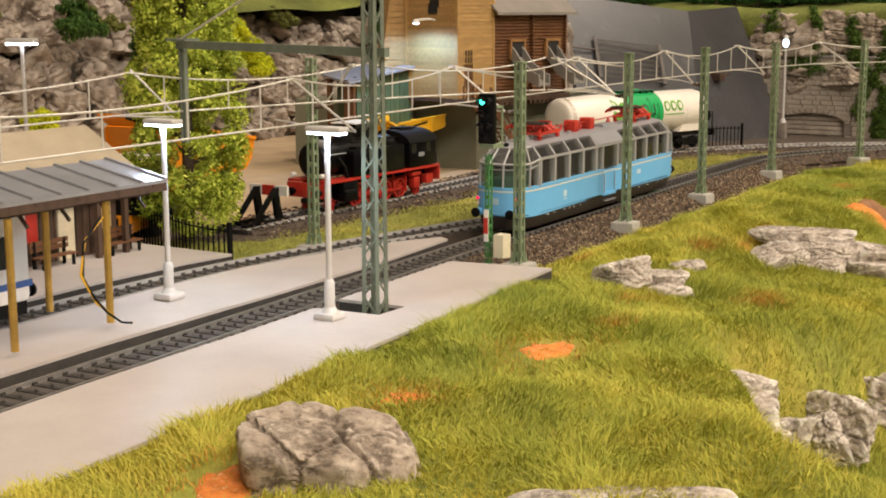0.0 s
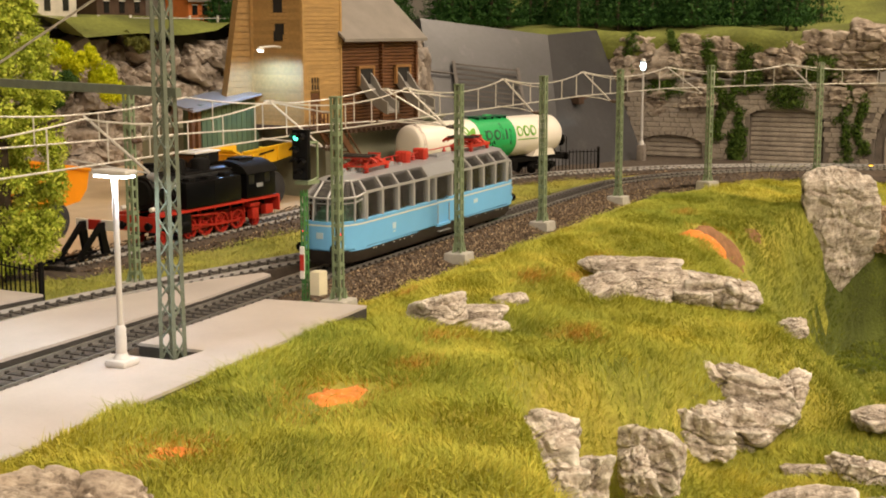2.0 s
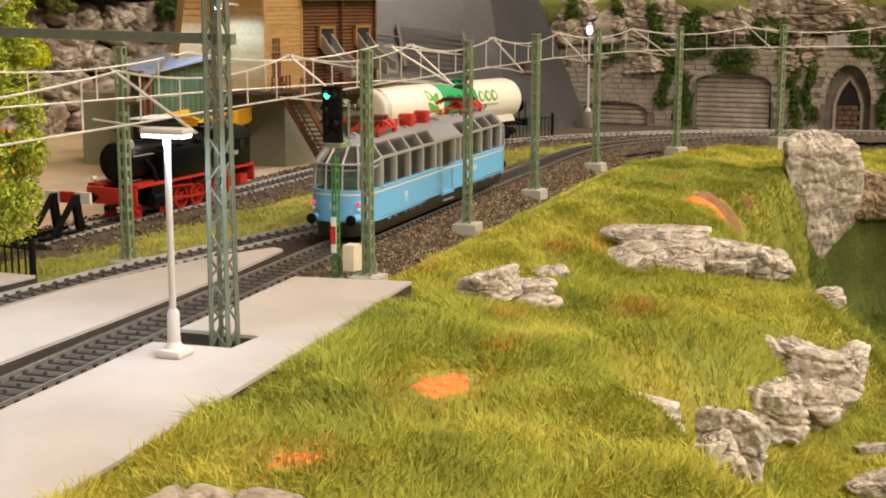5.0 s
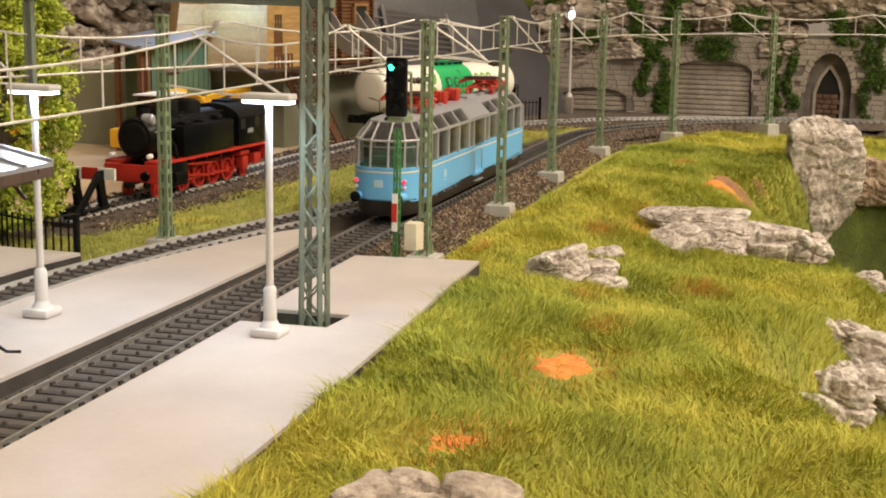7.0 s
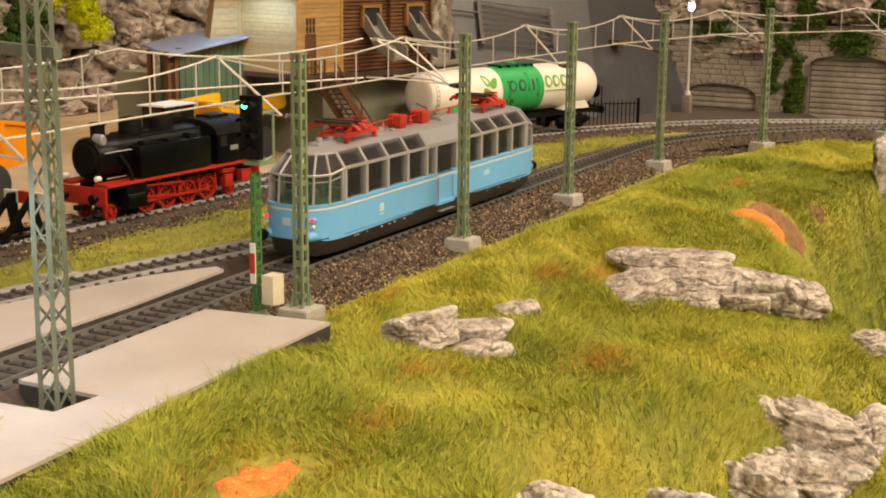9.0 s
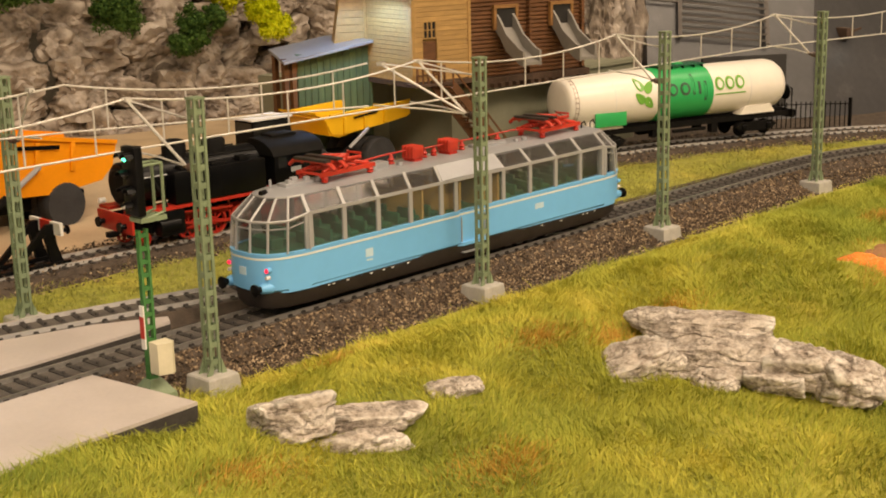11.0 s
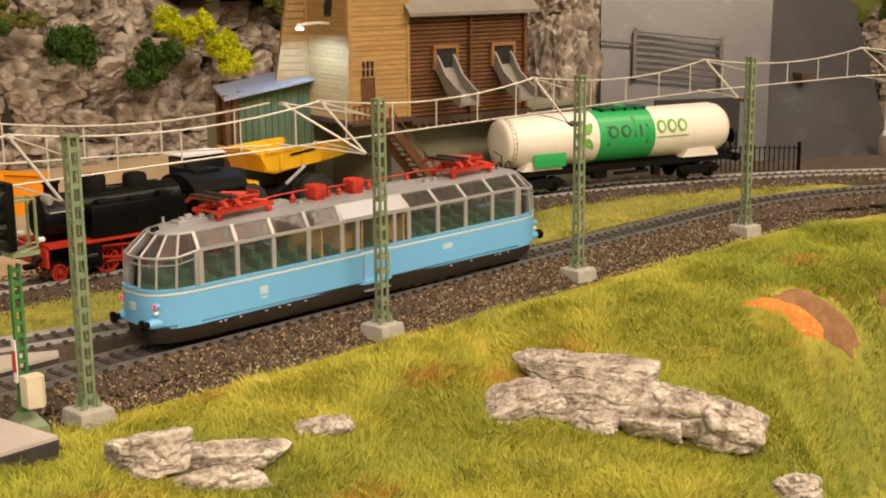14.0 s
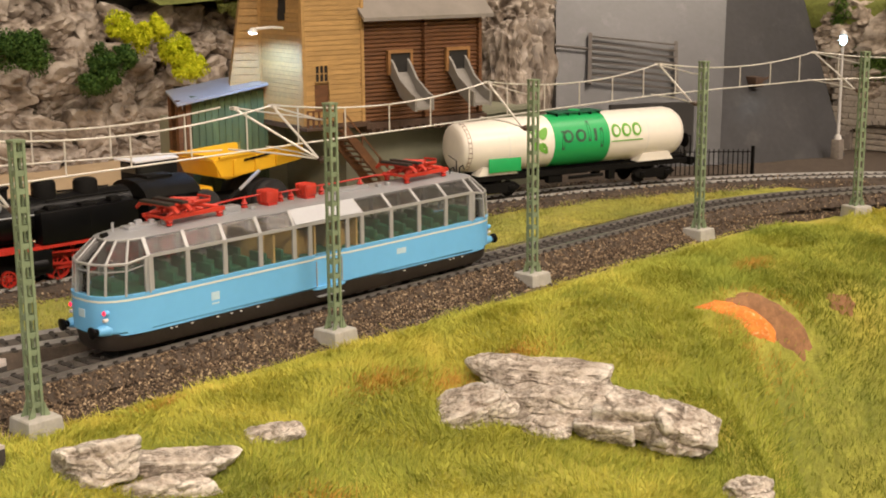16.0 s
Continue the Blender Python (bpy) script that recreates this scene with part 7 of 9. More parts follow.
def log_house():
    th = thing("log_house", "dark brown log loading house with a grey roof", "building", WORKS)
    a, b, c, d = Vector((32.3, 17.2, 0)), Vector((40.9, 15.5, 0)), Vector((42.2, 21.9, 0)), Vector((33.6, 23.6, 0))
    part("core", prism(B(), [(32.5, 17.5), (40.7, 15.9), (41.9, 21.7), (33.8, 23.3)], 5.5, 12.2), TIMBER_DARK, th, smooth=0)
    z = 5.72
    while z < 12.2:
        for p, q, ends in ((a, b, 0.35), (b, c, 0.35)):
            e = (q - p).normalized() * ends
            lift = 0.12 if (p - b).length < 0.1 else 0.0
            bm = rod(B(), p - e + Vector((0, 0, z + lift)), q + e + Vector((0, 0, z + lift)), 0.125, n=7)
            part("log", bm, TIMBER_BROWN, th, smooth=50)
        mid = a.lerp(b, 0.5)
        nrm = Vector((-0.19, -0.98, 0))
        part("log_end", rod(B(), mid + Vector((0, 0, z)), mid + nrm * 0.45 + Vector((0, 0, z)), 0.11, n=6), TIMBER_BROWN, th)
        z += 0.255
    gable = slab(B(), [(40.8, 15.7, 12.1), (42.1, 21.8, 12.1), (41.45, 18.7, 15.0)], (-0.2, 0.04, 0))
    part("gable", gable, TIMBER_BROWN, th, smooth=0)
    for p0, p1, q0, q1 in (((31.7, 16.5, 11.88), (41.6, 14.6, 11.88), (42.3, 18.55, 15.35), (32.4, 20.4, 15.35)), ((32.4, 20.4, 15.35), (42.3, 18.55, 15.35), (43.0, 22.6, 11.88), (33.1, 24.4, 11.88))):
        part("roof", slab(B(), [p0, p1, q0, q1], (0, 0, 0.22)), ROOF_GREY, th, "grey felt roof", smooth=0)
    part("floor_beam", prism(B(), [(32.0, 16.7), (41.2, 14.9), (42.6, 22.4), (33.4, 24.2)], 5.2, 5.58), TIMBER_DARK, th, smooth=0)
    for k in range(16):
        u = (k + 0.5) / 16
        p = Vector((32.0, 16.7, 5.0)).lerp(Vector((41.2, 14.9, 5.0)), u)
        part("beam_end", box(B(), p.x - 0.16, p.x + 0.16, p.y - 0.25, p.y + 1.2, 4.95, 5.22), TIMBER_DARK, th, smooth=0)
    along_wall, out = Vector((0.981, -0.194, 0)), Vector((-0.194, -0.981, 0))
    for cx, cy in ((34.6, 16.55), (39.0, 15.68)):
        o = Vector((cx, cy, 0))
        ch = new("loading_chute")
        ch.parent = th
        tagged(ch, "grey curved loading chute")
        prof = [(0.0, 9.05), (0.5, 8.6), (1.2, 7.75), (2.5, 7.05), (2.9, 6.95)]
        for w in (-0.66, 0.6):
            low = [o + along_wall * w + out * u + Vector((0, 0, z - 0.55)) for u, z in prof]
            high = [o + along_wall * w + out * u + Vector((0, 0, z + 0.55 - 0.06 * u)) for u, z in prof]
            part("cheek", slab(B(), low + high[::-1], along_wall * 0.16), CHUTE, ch, smooth=0)
        bed = [o - along_wall * 0.6 + out * u + Vector((0, 0, z - 0.3)) for u, z in prof]
        part("bed", slab(B(), bed + [p - Vector((0, 0, 0.18)) for p in bed[::-1]], along_wall * 1.3), CHUTE, ch, smooth=0)
        part("hatch", slab(B(), [o - along_wall * 0.7 + Vector((0, 0, 8.6)), o + along_wall * 0.85 + Vector((0, 0, 8.6)), o + along_wall * 0.85 + Vector((0, 0, 9.85)), o - along_wall * 0.7 + Vector((0, 0, 9.85))], out * 0.16), RECESS_SHADE, ch, "hatch opening, its shade a near-black panel", smooth=0)
        for w in (-0.85, 0.85):
            part("hatch_frame", slab(B(), [o + along_wall * w + Vector((0, 0, 8.5)), o + along_wall * (w + 0.18) + Vector((0, 0, 8.5)), o + along_wall * (w + 0.18) + Vector((0, 0, 9.98)), o + along_wall * w + Vector((0, 0, 9.98))], out * 0.24), TIMBER_HATCH, ch, "brown hatch frame", smooth=0)
        part("hatch_lintel", slab(B(), [o - along_wall * 0.85 + Vector((0, 0, 9.82)), o + along_wall * 1.03 + Vector((0, 0, 9.82)), o + along_wall * 1.03 + Vector((0, 0, 10.02)), o - along_wall * 0.85 + Vector((0, 0, 10.02))], out * 0.26), TIMBER_HATCH, ch, smooth=0)
    return th


log_house()


def stairs():
    th = thing("timber_stairs", "brown timber stairs from the tower landing", "stairs", (-2.4, 0.2, -0.3))
    p, q = Vector((30.6, 16.2, 5.55)), Vector((35.6, 15.3, -0.4))
    side = Vector((0.25, -0.97, 0)) * 1.4
    for s in (-0.5, 0.5):
        part("stringer", bar(B(), p + side * s, q + side * s, 0.12, 0.5), TIMBER_BROWN, th, smooth=0)
        part("handrail", bar(B(), p + side * s + Vector((0, 0, 1.0)), q + side * s + Vector((0, 0, 1.0)), 0.09, 0.09), TIMBER_BROWN, th, smooth=0)
        for k in range(5):
            c = p.lerp(q, k / 4) + side * s
            part("baluster", bar(B(), c, c + Vector((0, 0, 1.0)), 0.08, 0.08), TIMBER_BROWN, th, smooth=0)
    for k in range(17):
        c = p.lerp(q, (k + 0.5) / 17)
        part("tread", slab(B(), [c - side * 0.5, c + side * 0.5, c + side * 0.5 + Vector((0.32, 0.08, 0)), c - side * 0.5 + Vector((0.32, 0.08, 0))], (0, 0, 0.07)), TIMBER_BROWN, th, smooth=0)
    return th


stairs()


def green_shed():
    th = thing("green_shed", "green boarded shed with a pale sloping roof and brown porch", "shed", WORKS)
    a, b = Vector((24.6, 24.8, 0)), Vector((28.9, 22.7, 0))
    d = (b - a).normalized()
    n = Vector((-d.y, d.x, 0)) * 3.0
    part("core", prism(B(), [tuple((a + n * 0.03).xy), tuple((b + n * 0.03).xy), tuple((b + n).xy), tuple((a + n).xy)], -0.7, 7.3), TIMBER_GREEN, th, smooth=0)
    k, long = 0, (b - a).length
    while k * 0.42 < long:
        p0, p1 = a + d * (k * 0.42), a + d * min(long, k * 0.42 + 0.38)
        top0, top1 = 7.15 + 0.5 * k * 0.42 / long, 7.15 + 0.5 * (k * 0.42 + 0.38) / long
        part("board", slab(B(), [p0 - Vector((0, 0, 0.6)), p1 - Vector((0, 0, 0.6)), p1 + Vector((0, 0, top1)), p0 + Vector((0, 0, top0))], -n * 0.035), TIMBER_GREEN, th, smooth=0)
        k += 1
    r0, r1 = a - d * 1.0 - n * 0.25, b + d * 0.3 - n * 0.25
    part("roof", slab(B(), [r0 + Vector((0, 0, 6.8)), r1 + Vector((0, 0, 7.95)), r1 + n * 1.45 + Vector((0, 0, 8.35)), r0 + n * 1.45 + Vector((0, 0, 7.25))], (0, 0, 0.16)), ROOF_BLUE, th, "pale zinc roof", smooth=0)
    for u, w in ((-0.8, 0.0), (-0.3, 0.0), (-0.8, 0.9)):
        p = a + d * u + n * w
        part("porch_post", box(B(), p.x - 0.16, p.x + 0.16, p.y - 0.16, p.y + 0.16, -0.7, 7.1), TIMBER_BROWN, th, smooth=0)
    for u, v in ((-0.8, -0.2), (-0.2, -0.8), (-0.3, 0.0)):
        part("brace", bar(B(), a + d * u + Vector((0, 0, 5.2)), a + d * v + Vector((0, 0, 7.0)), 0.14, 0.14), TIMBER_BROWN, th, smooth=0)
    return th


green_shed()


def works_walls():
    th = thing("yard_wall", "olive-grey retaining wall under the works buildings", "wall", kind="structure")
    part("wall", prism(B(), [(30.8, 18.3), (41.4, 16.3), (47.6, 16.6), (50.0, 27.0), (44.0, 33.0), (27.0, 33.0), (27.0, 24.8), (30.8, 24.1)], -1.2, 4.93), WALL_OLIVE, th, smooth=0)
    part("coping", prism(B(), [(41.5, 16.1), (47.8, 16.4), (47.9, 17.2), (41.6, 16.9)], 4.94, 5.2), WALL_OLIVE, th, smooth=0)
    th = thing("concrete_slope", "bare grey slab slope folded down to the track", "slope", kind="structure")
    p = [(53.3, 19.3, -0.7), (64.8, 12.1, -0.7), (77.8, 8.0, -1.4), (82.0, 14.8, 11.4), (73.2, 17.2, 11.0), (60.9, 25.6, 12.6)]
    for low, top in ((0, 5), (1, 4), (2, 3)):
        p[top] = tuple(b + 0.07 * (b - a) for a, b in zip(p[low], p[top]))
    part("slab", slab(B(), [p[0], p[1], p[4], p[5]], (1.0, 1.4, -0.4)), SLAB, th, "smooth grey slab", smooth=0)
    part("slab", slab(B(), [p[1], p[2], p[3], p[4]], (0.5, 1.4, -0.4)), SLAB, th, "smooth grey slab", smooth=0)
    rk = thing("slat_rack", "grey-brown rack of horizontal slats leaning on the slab", "rack", (0, 0, 0))
    u, up = Vector((0.795, -0.59, -0.11)), Vector((0.49, 0.37, 0.79))
    o = Vector((59.0, 20.6, 5.8))
    for k in range(8):
        q = o + up * (0.6 * k)
        part("slat", bar(B(), q, q + u * 7.4, 0.2, 0.14), SLAB_DARK, rk, smooth=0)
    for s in (0.0, 7.3):
        part("upright", bar(B(), o + u * s - up * 0.3, o + u * s + up * 4.5, 0.3, 0.2), SLAB_DARK, rk, smooth=0)
    part("long_rod", rod(B(), o + up * 3.0 + u * 0.2, o + up * 3.0 - u * 4.2, 0.1, n=8), SLAB_DARK, rk, "thin grey rod reaching out from the rack")
    bk = thing("slab_bracket", "small dark brown bracket box fixed on the slab", "bracket", (71.86, 13.3, 5.3), -20)
    part("box", box(B(), -0.45, 0.35, -0.5, 1.3, -0.45, 0.35, 0.06), TIMBER_DARK, bk)
    part("arm", bar(B(), (0.3, -0.4, 0.1), (1.0, -0.5, 0.3), 0.2, 0.16), TIMBER_DARK, bk, smooth=0)
    ns = thing("slab_niche", "near-black sheet for a shaded recess at the foot of the slab", "niche", (0, 0, 0), kind="structure")
    # Flat near-black sheet: the recess is painted shade, not hollowed out.
    part("recess", slab(B(), [(57.0, 17.0, 0.3), (62.6, 13.4, 0.3), (65.0, 14.9, 4.0), (58.9, 18.6, 4.0)], (-0.25, -0.35, 0.1)), RECESS_SHADE, ns, smooth=0)


works_walls()


def picket_fence(points, z, height, pitch, label):
    th = thing("picket_fence", label, "fence")
    rows = along(points, pitch)
    for x, y, h in rows:
        part("picket", box(B(), x - 0.03, x + 0.03, y - 0.03, y + 0.03, z, z + height), BLACK_MATT, th, smooth=0)
    for dz in (0.25, height - 0.2):
        part("fence_rail", tube(B(), [(x, y, z + dz) for x, y, _ in rows[:: max(1, len(rows) // 12)]] + [(rows[-1][0], rows[-1][1], z + dz)], 0.05, 4), BLACK_MATT, th)
    for x, y, _ in (rows[0], rows[-1]):
        part("end_post", box(B(), x - 0.1, x + 0.1, y - 0.1, y + 0.1, z, z + height + 0.25), BLACK_MATT, th, smooth=0)
    return th


picket_fence([(55.4, 12.7), (57.9, 11.1), (60.4, 8.7), (61.8, 7.0)], -0.9, 2.2, 0.36, "black iron fence below the slab")
picket_fence([(-7.2, 18.0), (-8.6, 15.2), (-9.4, 13.2), (-10.2, 12.0), (-10.8, 9.4), (-10.9, 8.3)], -0.6, 2.2, 0.4, "black picket fence at the end of the station platform")


# ---- foliage ----
def leaves(name, centres, radii, count, size, mt, parent=None, seed=1, label="", flat=0.5):
    """Many small leaf blades in clumps: each clump a shell of leaves round its centre."""
    rng = np.random.default_rng(seed)
    centres, radii = np.asarray(centres, float), np.asarray(radii, float)
    if radii.ndim == 1:
        radii = np.repeat(radii[:, None], 3, 1)
    k = rng.integers(0, len(centres), count)
    d = rng.normal(size=(count, 3))
    d /= np.linalg.norm(d, axis=1, keepdims=True)
    p = centres[k] + d * radii[k] * (0.45 + 0.6 * rng.random((count, 1)) ** 0.6)
    a = rng.normal(size=(count, 3))
    a /= np.linalg.norm(a, axis=1, keepdims=True)
    b = np.cross(a, d)
    b /= np.linalg.norm(b, axis=1, keepdims=True) + 1e-9
    s = size * (0.6 + 0.8 * rng.random((count, 1)))
    v = np.stack([p - a * s, p - b * s * flat, p + a * s, p + b * s * flat], 1).reshape(-1, 3)
    f = np.arange(4 * count).reshape(-1, 4)
    return raw(name, v, f, mt, parent, label)


def clumps(rng, n, sample, r0, r1):
    c = np.array([sample(rng) for _ in range(n)])
    return c, rng.uniform(r0, r1, n)


def broad_tree(x, y, z, high, wide, label):
    th = thing("tree", label, "tree", (x, y, z))
    trunk = B()
    tube(trunk, [(0, 0, 0), (0.1, 0, high * 0.3), (-0.1, 0.1, high * 0.65), (0, 0, high * 0.95)], 0.32, 8)
    rng = np.random.default_rng(8)
    for k in range(16):
        a, h = rng.random() * 6.28, high * rng.uniform(0.15, 0.8)
        tube(trunk, [(0, 0, h), (0.5 * wide * 0.5 * math.cos(a), 0.5 * wide * 0.5 * math.sin(a), h + 0.6), (wide * 0.42 * math.cos(a), wide * 0.42 * math.sin(a), h + 1.0)], 0.1, 5)
    part("trunk", trunk, BARK, th)

    def sample(r):
        u = r.random()
        w = wide * (0.40 * (1 - u) ** 0.35 * min(1, 0.62 + 2.2 * u) + 0.06)
        a = r.random() * 6.28
        q = w * math.sqrt(r.random()) ** 0.6
        return (q * math.cos(a), q * math.sin(a), 1.3 + (high - 1.3) * u)

    c, r = clumps(rng, 420, sample, 0.3, 0.8)
    leaves("crown", c, r, 70000, 0.11, LEAF_TREE, th, 3, "uneven light green crown")
    return th


broad_tree(-6.4, 14.9, -0.6, 18.0, 7.4, "tall light green broadleaf tree behind the station fence")


def bush(x, y, z, rx, ry, rz, mt, label, seed, count=6500, size=0.2):
    th = thing("bush", label, "bush", (x, y, z), group="cliff bushes")
    rng = np.random.default_rng(seed)
    lobes = rng.uniform(-1, 1, (5, 3)) * np.array([rx, 0.5 * ry, rz]) * 0.5
    d = rng.normal(size=(60, 3))
    c = d / np.linalg.norm(d, axis=1, keepdims=True) * (rng.random((60, 1)) ** 0.4) * np.array([rx, ry, rz]) * 0.42 + lobes[rng.integers(0, 5, 60)]
    leaves("foliage", c, rng.uniform(0.08, 0.34, 60) * min(rx, rz), 2 * count, 0.6 * size, mt, th, seed)
    stem = B()
    for k in range(5):
        tube(stem, [(0, 1.0, -0.4 * rz), tuple(c[k] * 0.6), tuple(c[k])], 0.08, 5)
    part("stem", stem, BARK, th)
    return th


# ---- rock wall behind the yard ----
def rock_wall():
    th = thing("rock_cliff", "tall brown-grey cliff behind the yard", "cliff", kind="structure")
    xs, zs = np.arange(-60, 78, 1.6), np.arange(-1, 13.0, 0.8)
    line = lambda x: 50.5 - 0.16 * np.clip(x - 45, 0, 40) - 0.1 * np.clip(-x, 0, 60)  # noqa: E731
    verts = []
    for z in zs:
        for x in xs:
            n = noise.fractal(Vector((x * 0.16, z * 0.2, 3.3)), 1.0, 2.0, 5)
            verts.append((x, float(line(x)) + 2.2 * n + 0.22 * z, z))
    nx = len(xs)
    faces = [(j * nx + i, j * nx + i + 1, (j + 1) * nx + i + 1, (j + 1) * nx + i) for j in range(len(zs) - 1) for i in range(nx - 1)]
    # Dark backing sheet: gives the gaps between the stones their painted shade.
    raw("cliff_face", verts, faces, GAP_SHADE, th, smooth=True)
    rng = random.Random(4)
    row = 0
    z = 0.45
    while z < 13.0:
        x = -22 + rng.uniform(-2, 1)
        while x < 74:
            w = rng.uniform(1.3, 2.7)
            if z > 11.0 and x > 35:
                break
            hgt = rng.uniform(1.0, 1.6)
            ob = rock((x, float(line(x)) + 0.22 * z - 0.2 + rng.uniform(-0.9, 0.6), z + rng.uniform(-0.35, 0.35)), (w, 1.8, hgt), rng.uniform(-20, 20), rng.uniform(-24, 24), 100 + row, name="stone", rough=0.85, layers=0.6, mt=ROCK_WALL, fine=4, fold=1.3, detail=1.4, lift=0.0, chip=0.1)
            for key in ("label", "category", "group"):
                del ob[key]
            ob.parent = th
            x += w * 1.58
            row += 1
        z += 1.9
    return th


rock_wall()
for bx, bz, mt, rx, rz, lab, sd in ((34.9, 10.3, LEAF_LIME, 3.0, 2.3, "bright yellow-green bush on the cliff", 1), (39.2, 7.6, LEAF_LIME, 3.0, 2.3, "bright yellow-green bush on the cliff", 2), (25.0, 8.6, LEAF_DARK, 3.3, 2.4, "dark green bush on the cliff", 3),
                                    (31.6, 6.7, LEAF_DARK, 2.8, 2.4, "dark green bush on the cliff", 4), (16.5, 11.5, LEAF_DARK, 3.5, 2.0, "dark green bush on the cliff", 5), (-2.0, 5.5, LEAF_LIME, 3.5, 3.0, "bright yellow-green bush on the cliff", 6), (13.0, 3.2, LEAF_LIME, 2.0, 1.6, "bright yellow-green bush on the cliff", 7), (60.0, 11.0, LEAF_DARK, 3.0, 1.5, "dark green bush on the cliff", 8)):
    bush(bx, 46.2, bz, rx, 1.8, rz, mt, lab, sd)


for bx, bz, rx, sd in ((-22, 10.9, 5.0, 31), (-12, 11.3, 4.0, 32), (-3, 10.6, 4.5, 33), (8, 11.2, 4.0, 34), (20, 11.4, 4.2, 35), (47, 11.3, 4.0, 36)):
    bush(bx, 48.6 - 0.1 * max(0, -bx), bz, rx, 1.5, 1.3, LEAF_MOSS, "olive moss hanging over the cliff edge", sd)


def upper_land():
    """Grassy shelf above the cliffs and the slab, with a road edge."""
    th = thing("upper_ground", "grassy shelf above the cliffs", "ground", kind="structure")
    xs, ys = np.arange(-62, 131, 2.5), np.arange(8, 76, 2.5)
    verts, faces = [], []
    for y in ys:
        for x in xs:
            rim = max(0.0, y - max(25.6 - (x - 61.1) * 0.63, 13.0)) if x > 59 else 9.0
            back = y - (50.5 - 0.16 * min(max(x - 45, 0), 40) - 0.1 * min(max(-x, 0), 60))
            verts.append((x, y, (12.35 - 1.3 * min(1.0, max(0.0, (x - 62) / 11)) + min(0.85, 0.25 * rim) if x > 59 else (12.0 if x > 36 else 13.4) + min(1.7, 0.45 * max(0.0, back + 1.0))) + min(0.35, 0.1 * rim) * noise.noise(Vector((x * 0.12, y * 0.12, 0))) + 0.05 * max(0, y - 55)))
    nx = len(xs)
    for j in range(len(ys) - 1):
        for i in range(nx - 1):
            x, y = xs[i] + 1.2, ys[j] + 1.2
            if y > (49.0 if x > 36 else 50.8) - 0.16 * min(max(x - 45, 0), 40) - 0.1 * min(max(-x, 0), 60) or (x > 60.5 and y > max(29.0 - (x - 61.1) * 0.63, 17.0)):
                faces.append((j * nx + i, j * nx + i + 1, (j + 1) * nx + i + 1, (j + 1) * nx + i))
    raw("turf", verts, faces, MEADOW_SHADE, th, smooth=True)


upper_land()


for at, half, turn, lean, seed in (((52.6, 22.8, 3.4), (1.5, 1.6, 4.6), 20, 3, 401), ((54.4, 23.6, 4.6), (1.4, 1.7, 5.4), -30, -4, 402), ((56.2, 24.4, 5.0), (1.3, 1.7, 5.6), 10, -6, 406), ((50.8, 22.6, 6.4), (1.7, 1.8, 4.0), 0, 4, 403), ((54.6, 26.4, 10.2), (3.6, 2.4, 2.4), 30, 0, 404), ((57.8, 27.0, 10.0), (2.6, 2.2, 2.6), 10, 0, 405)):
    rock(at, half, turn, lean, seed, "steep brown rock between the log house and the slab", "crag", 0.9, 0.5, ROCK_WALL, 5, "far crags", 2.6, detail=1.5, lift=0.0, chip=0.03, crack=0.15)


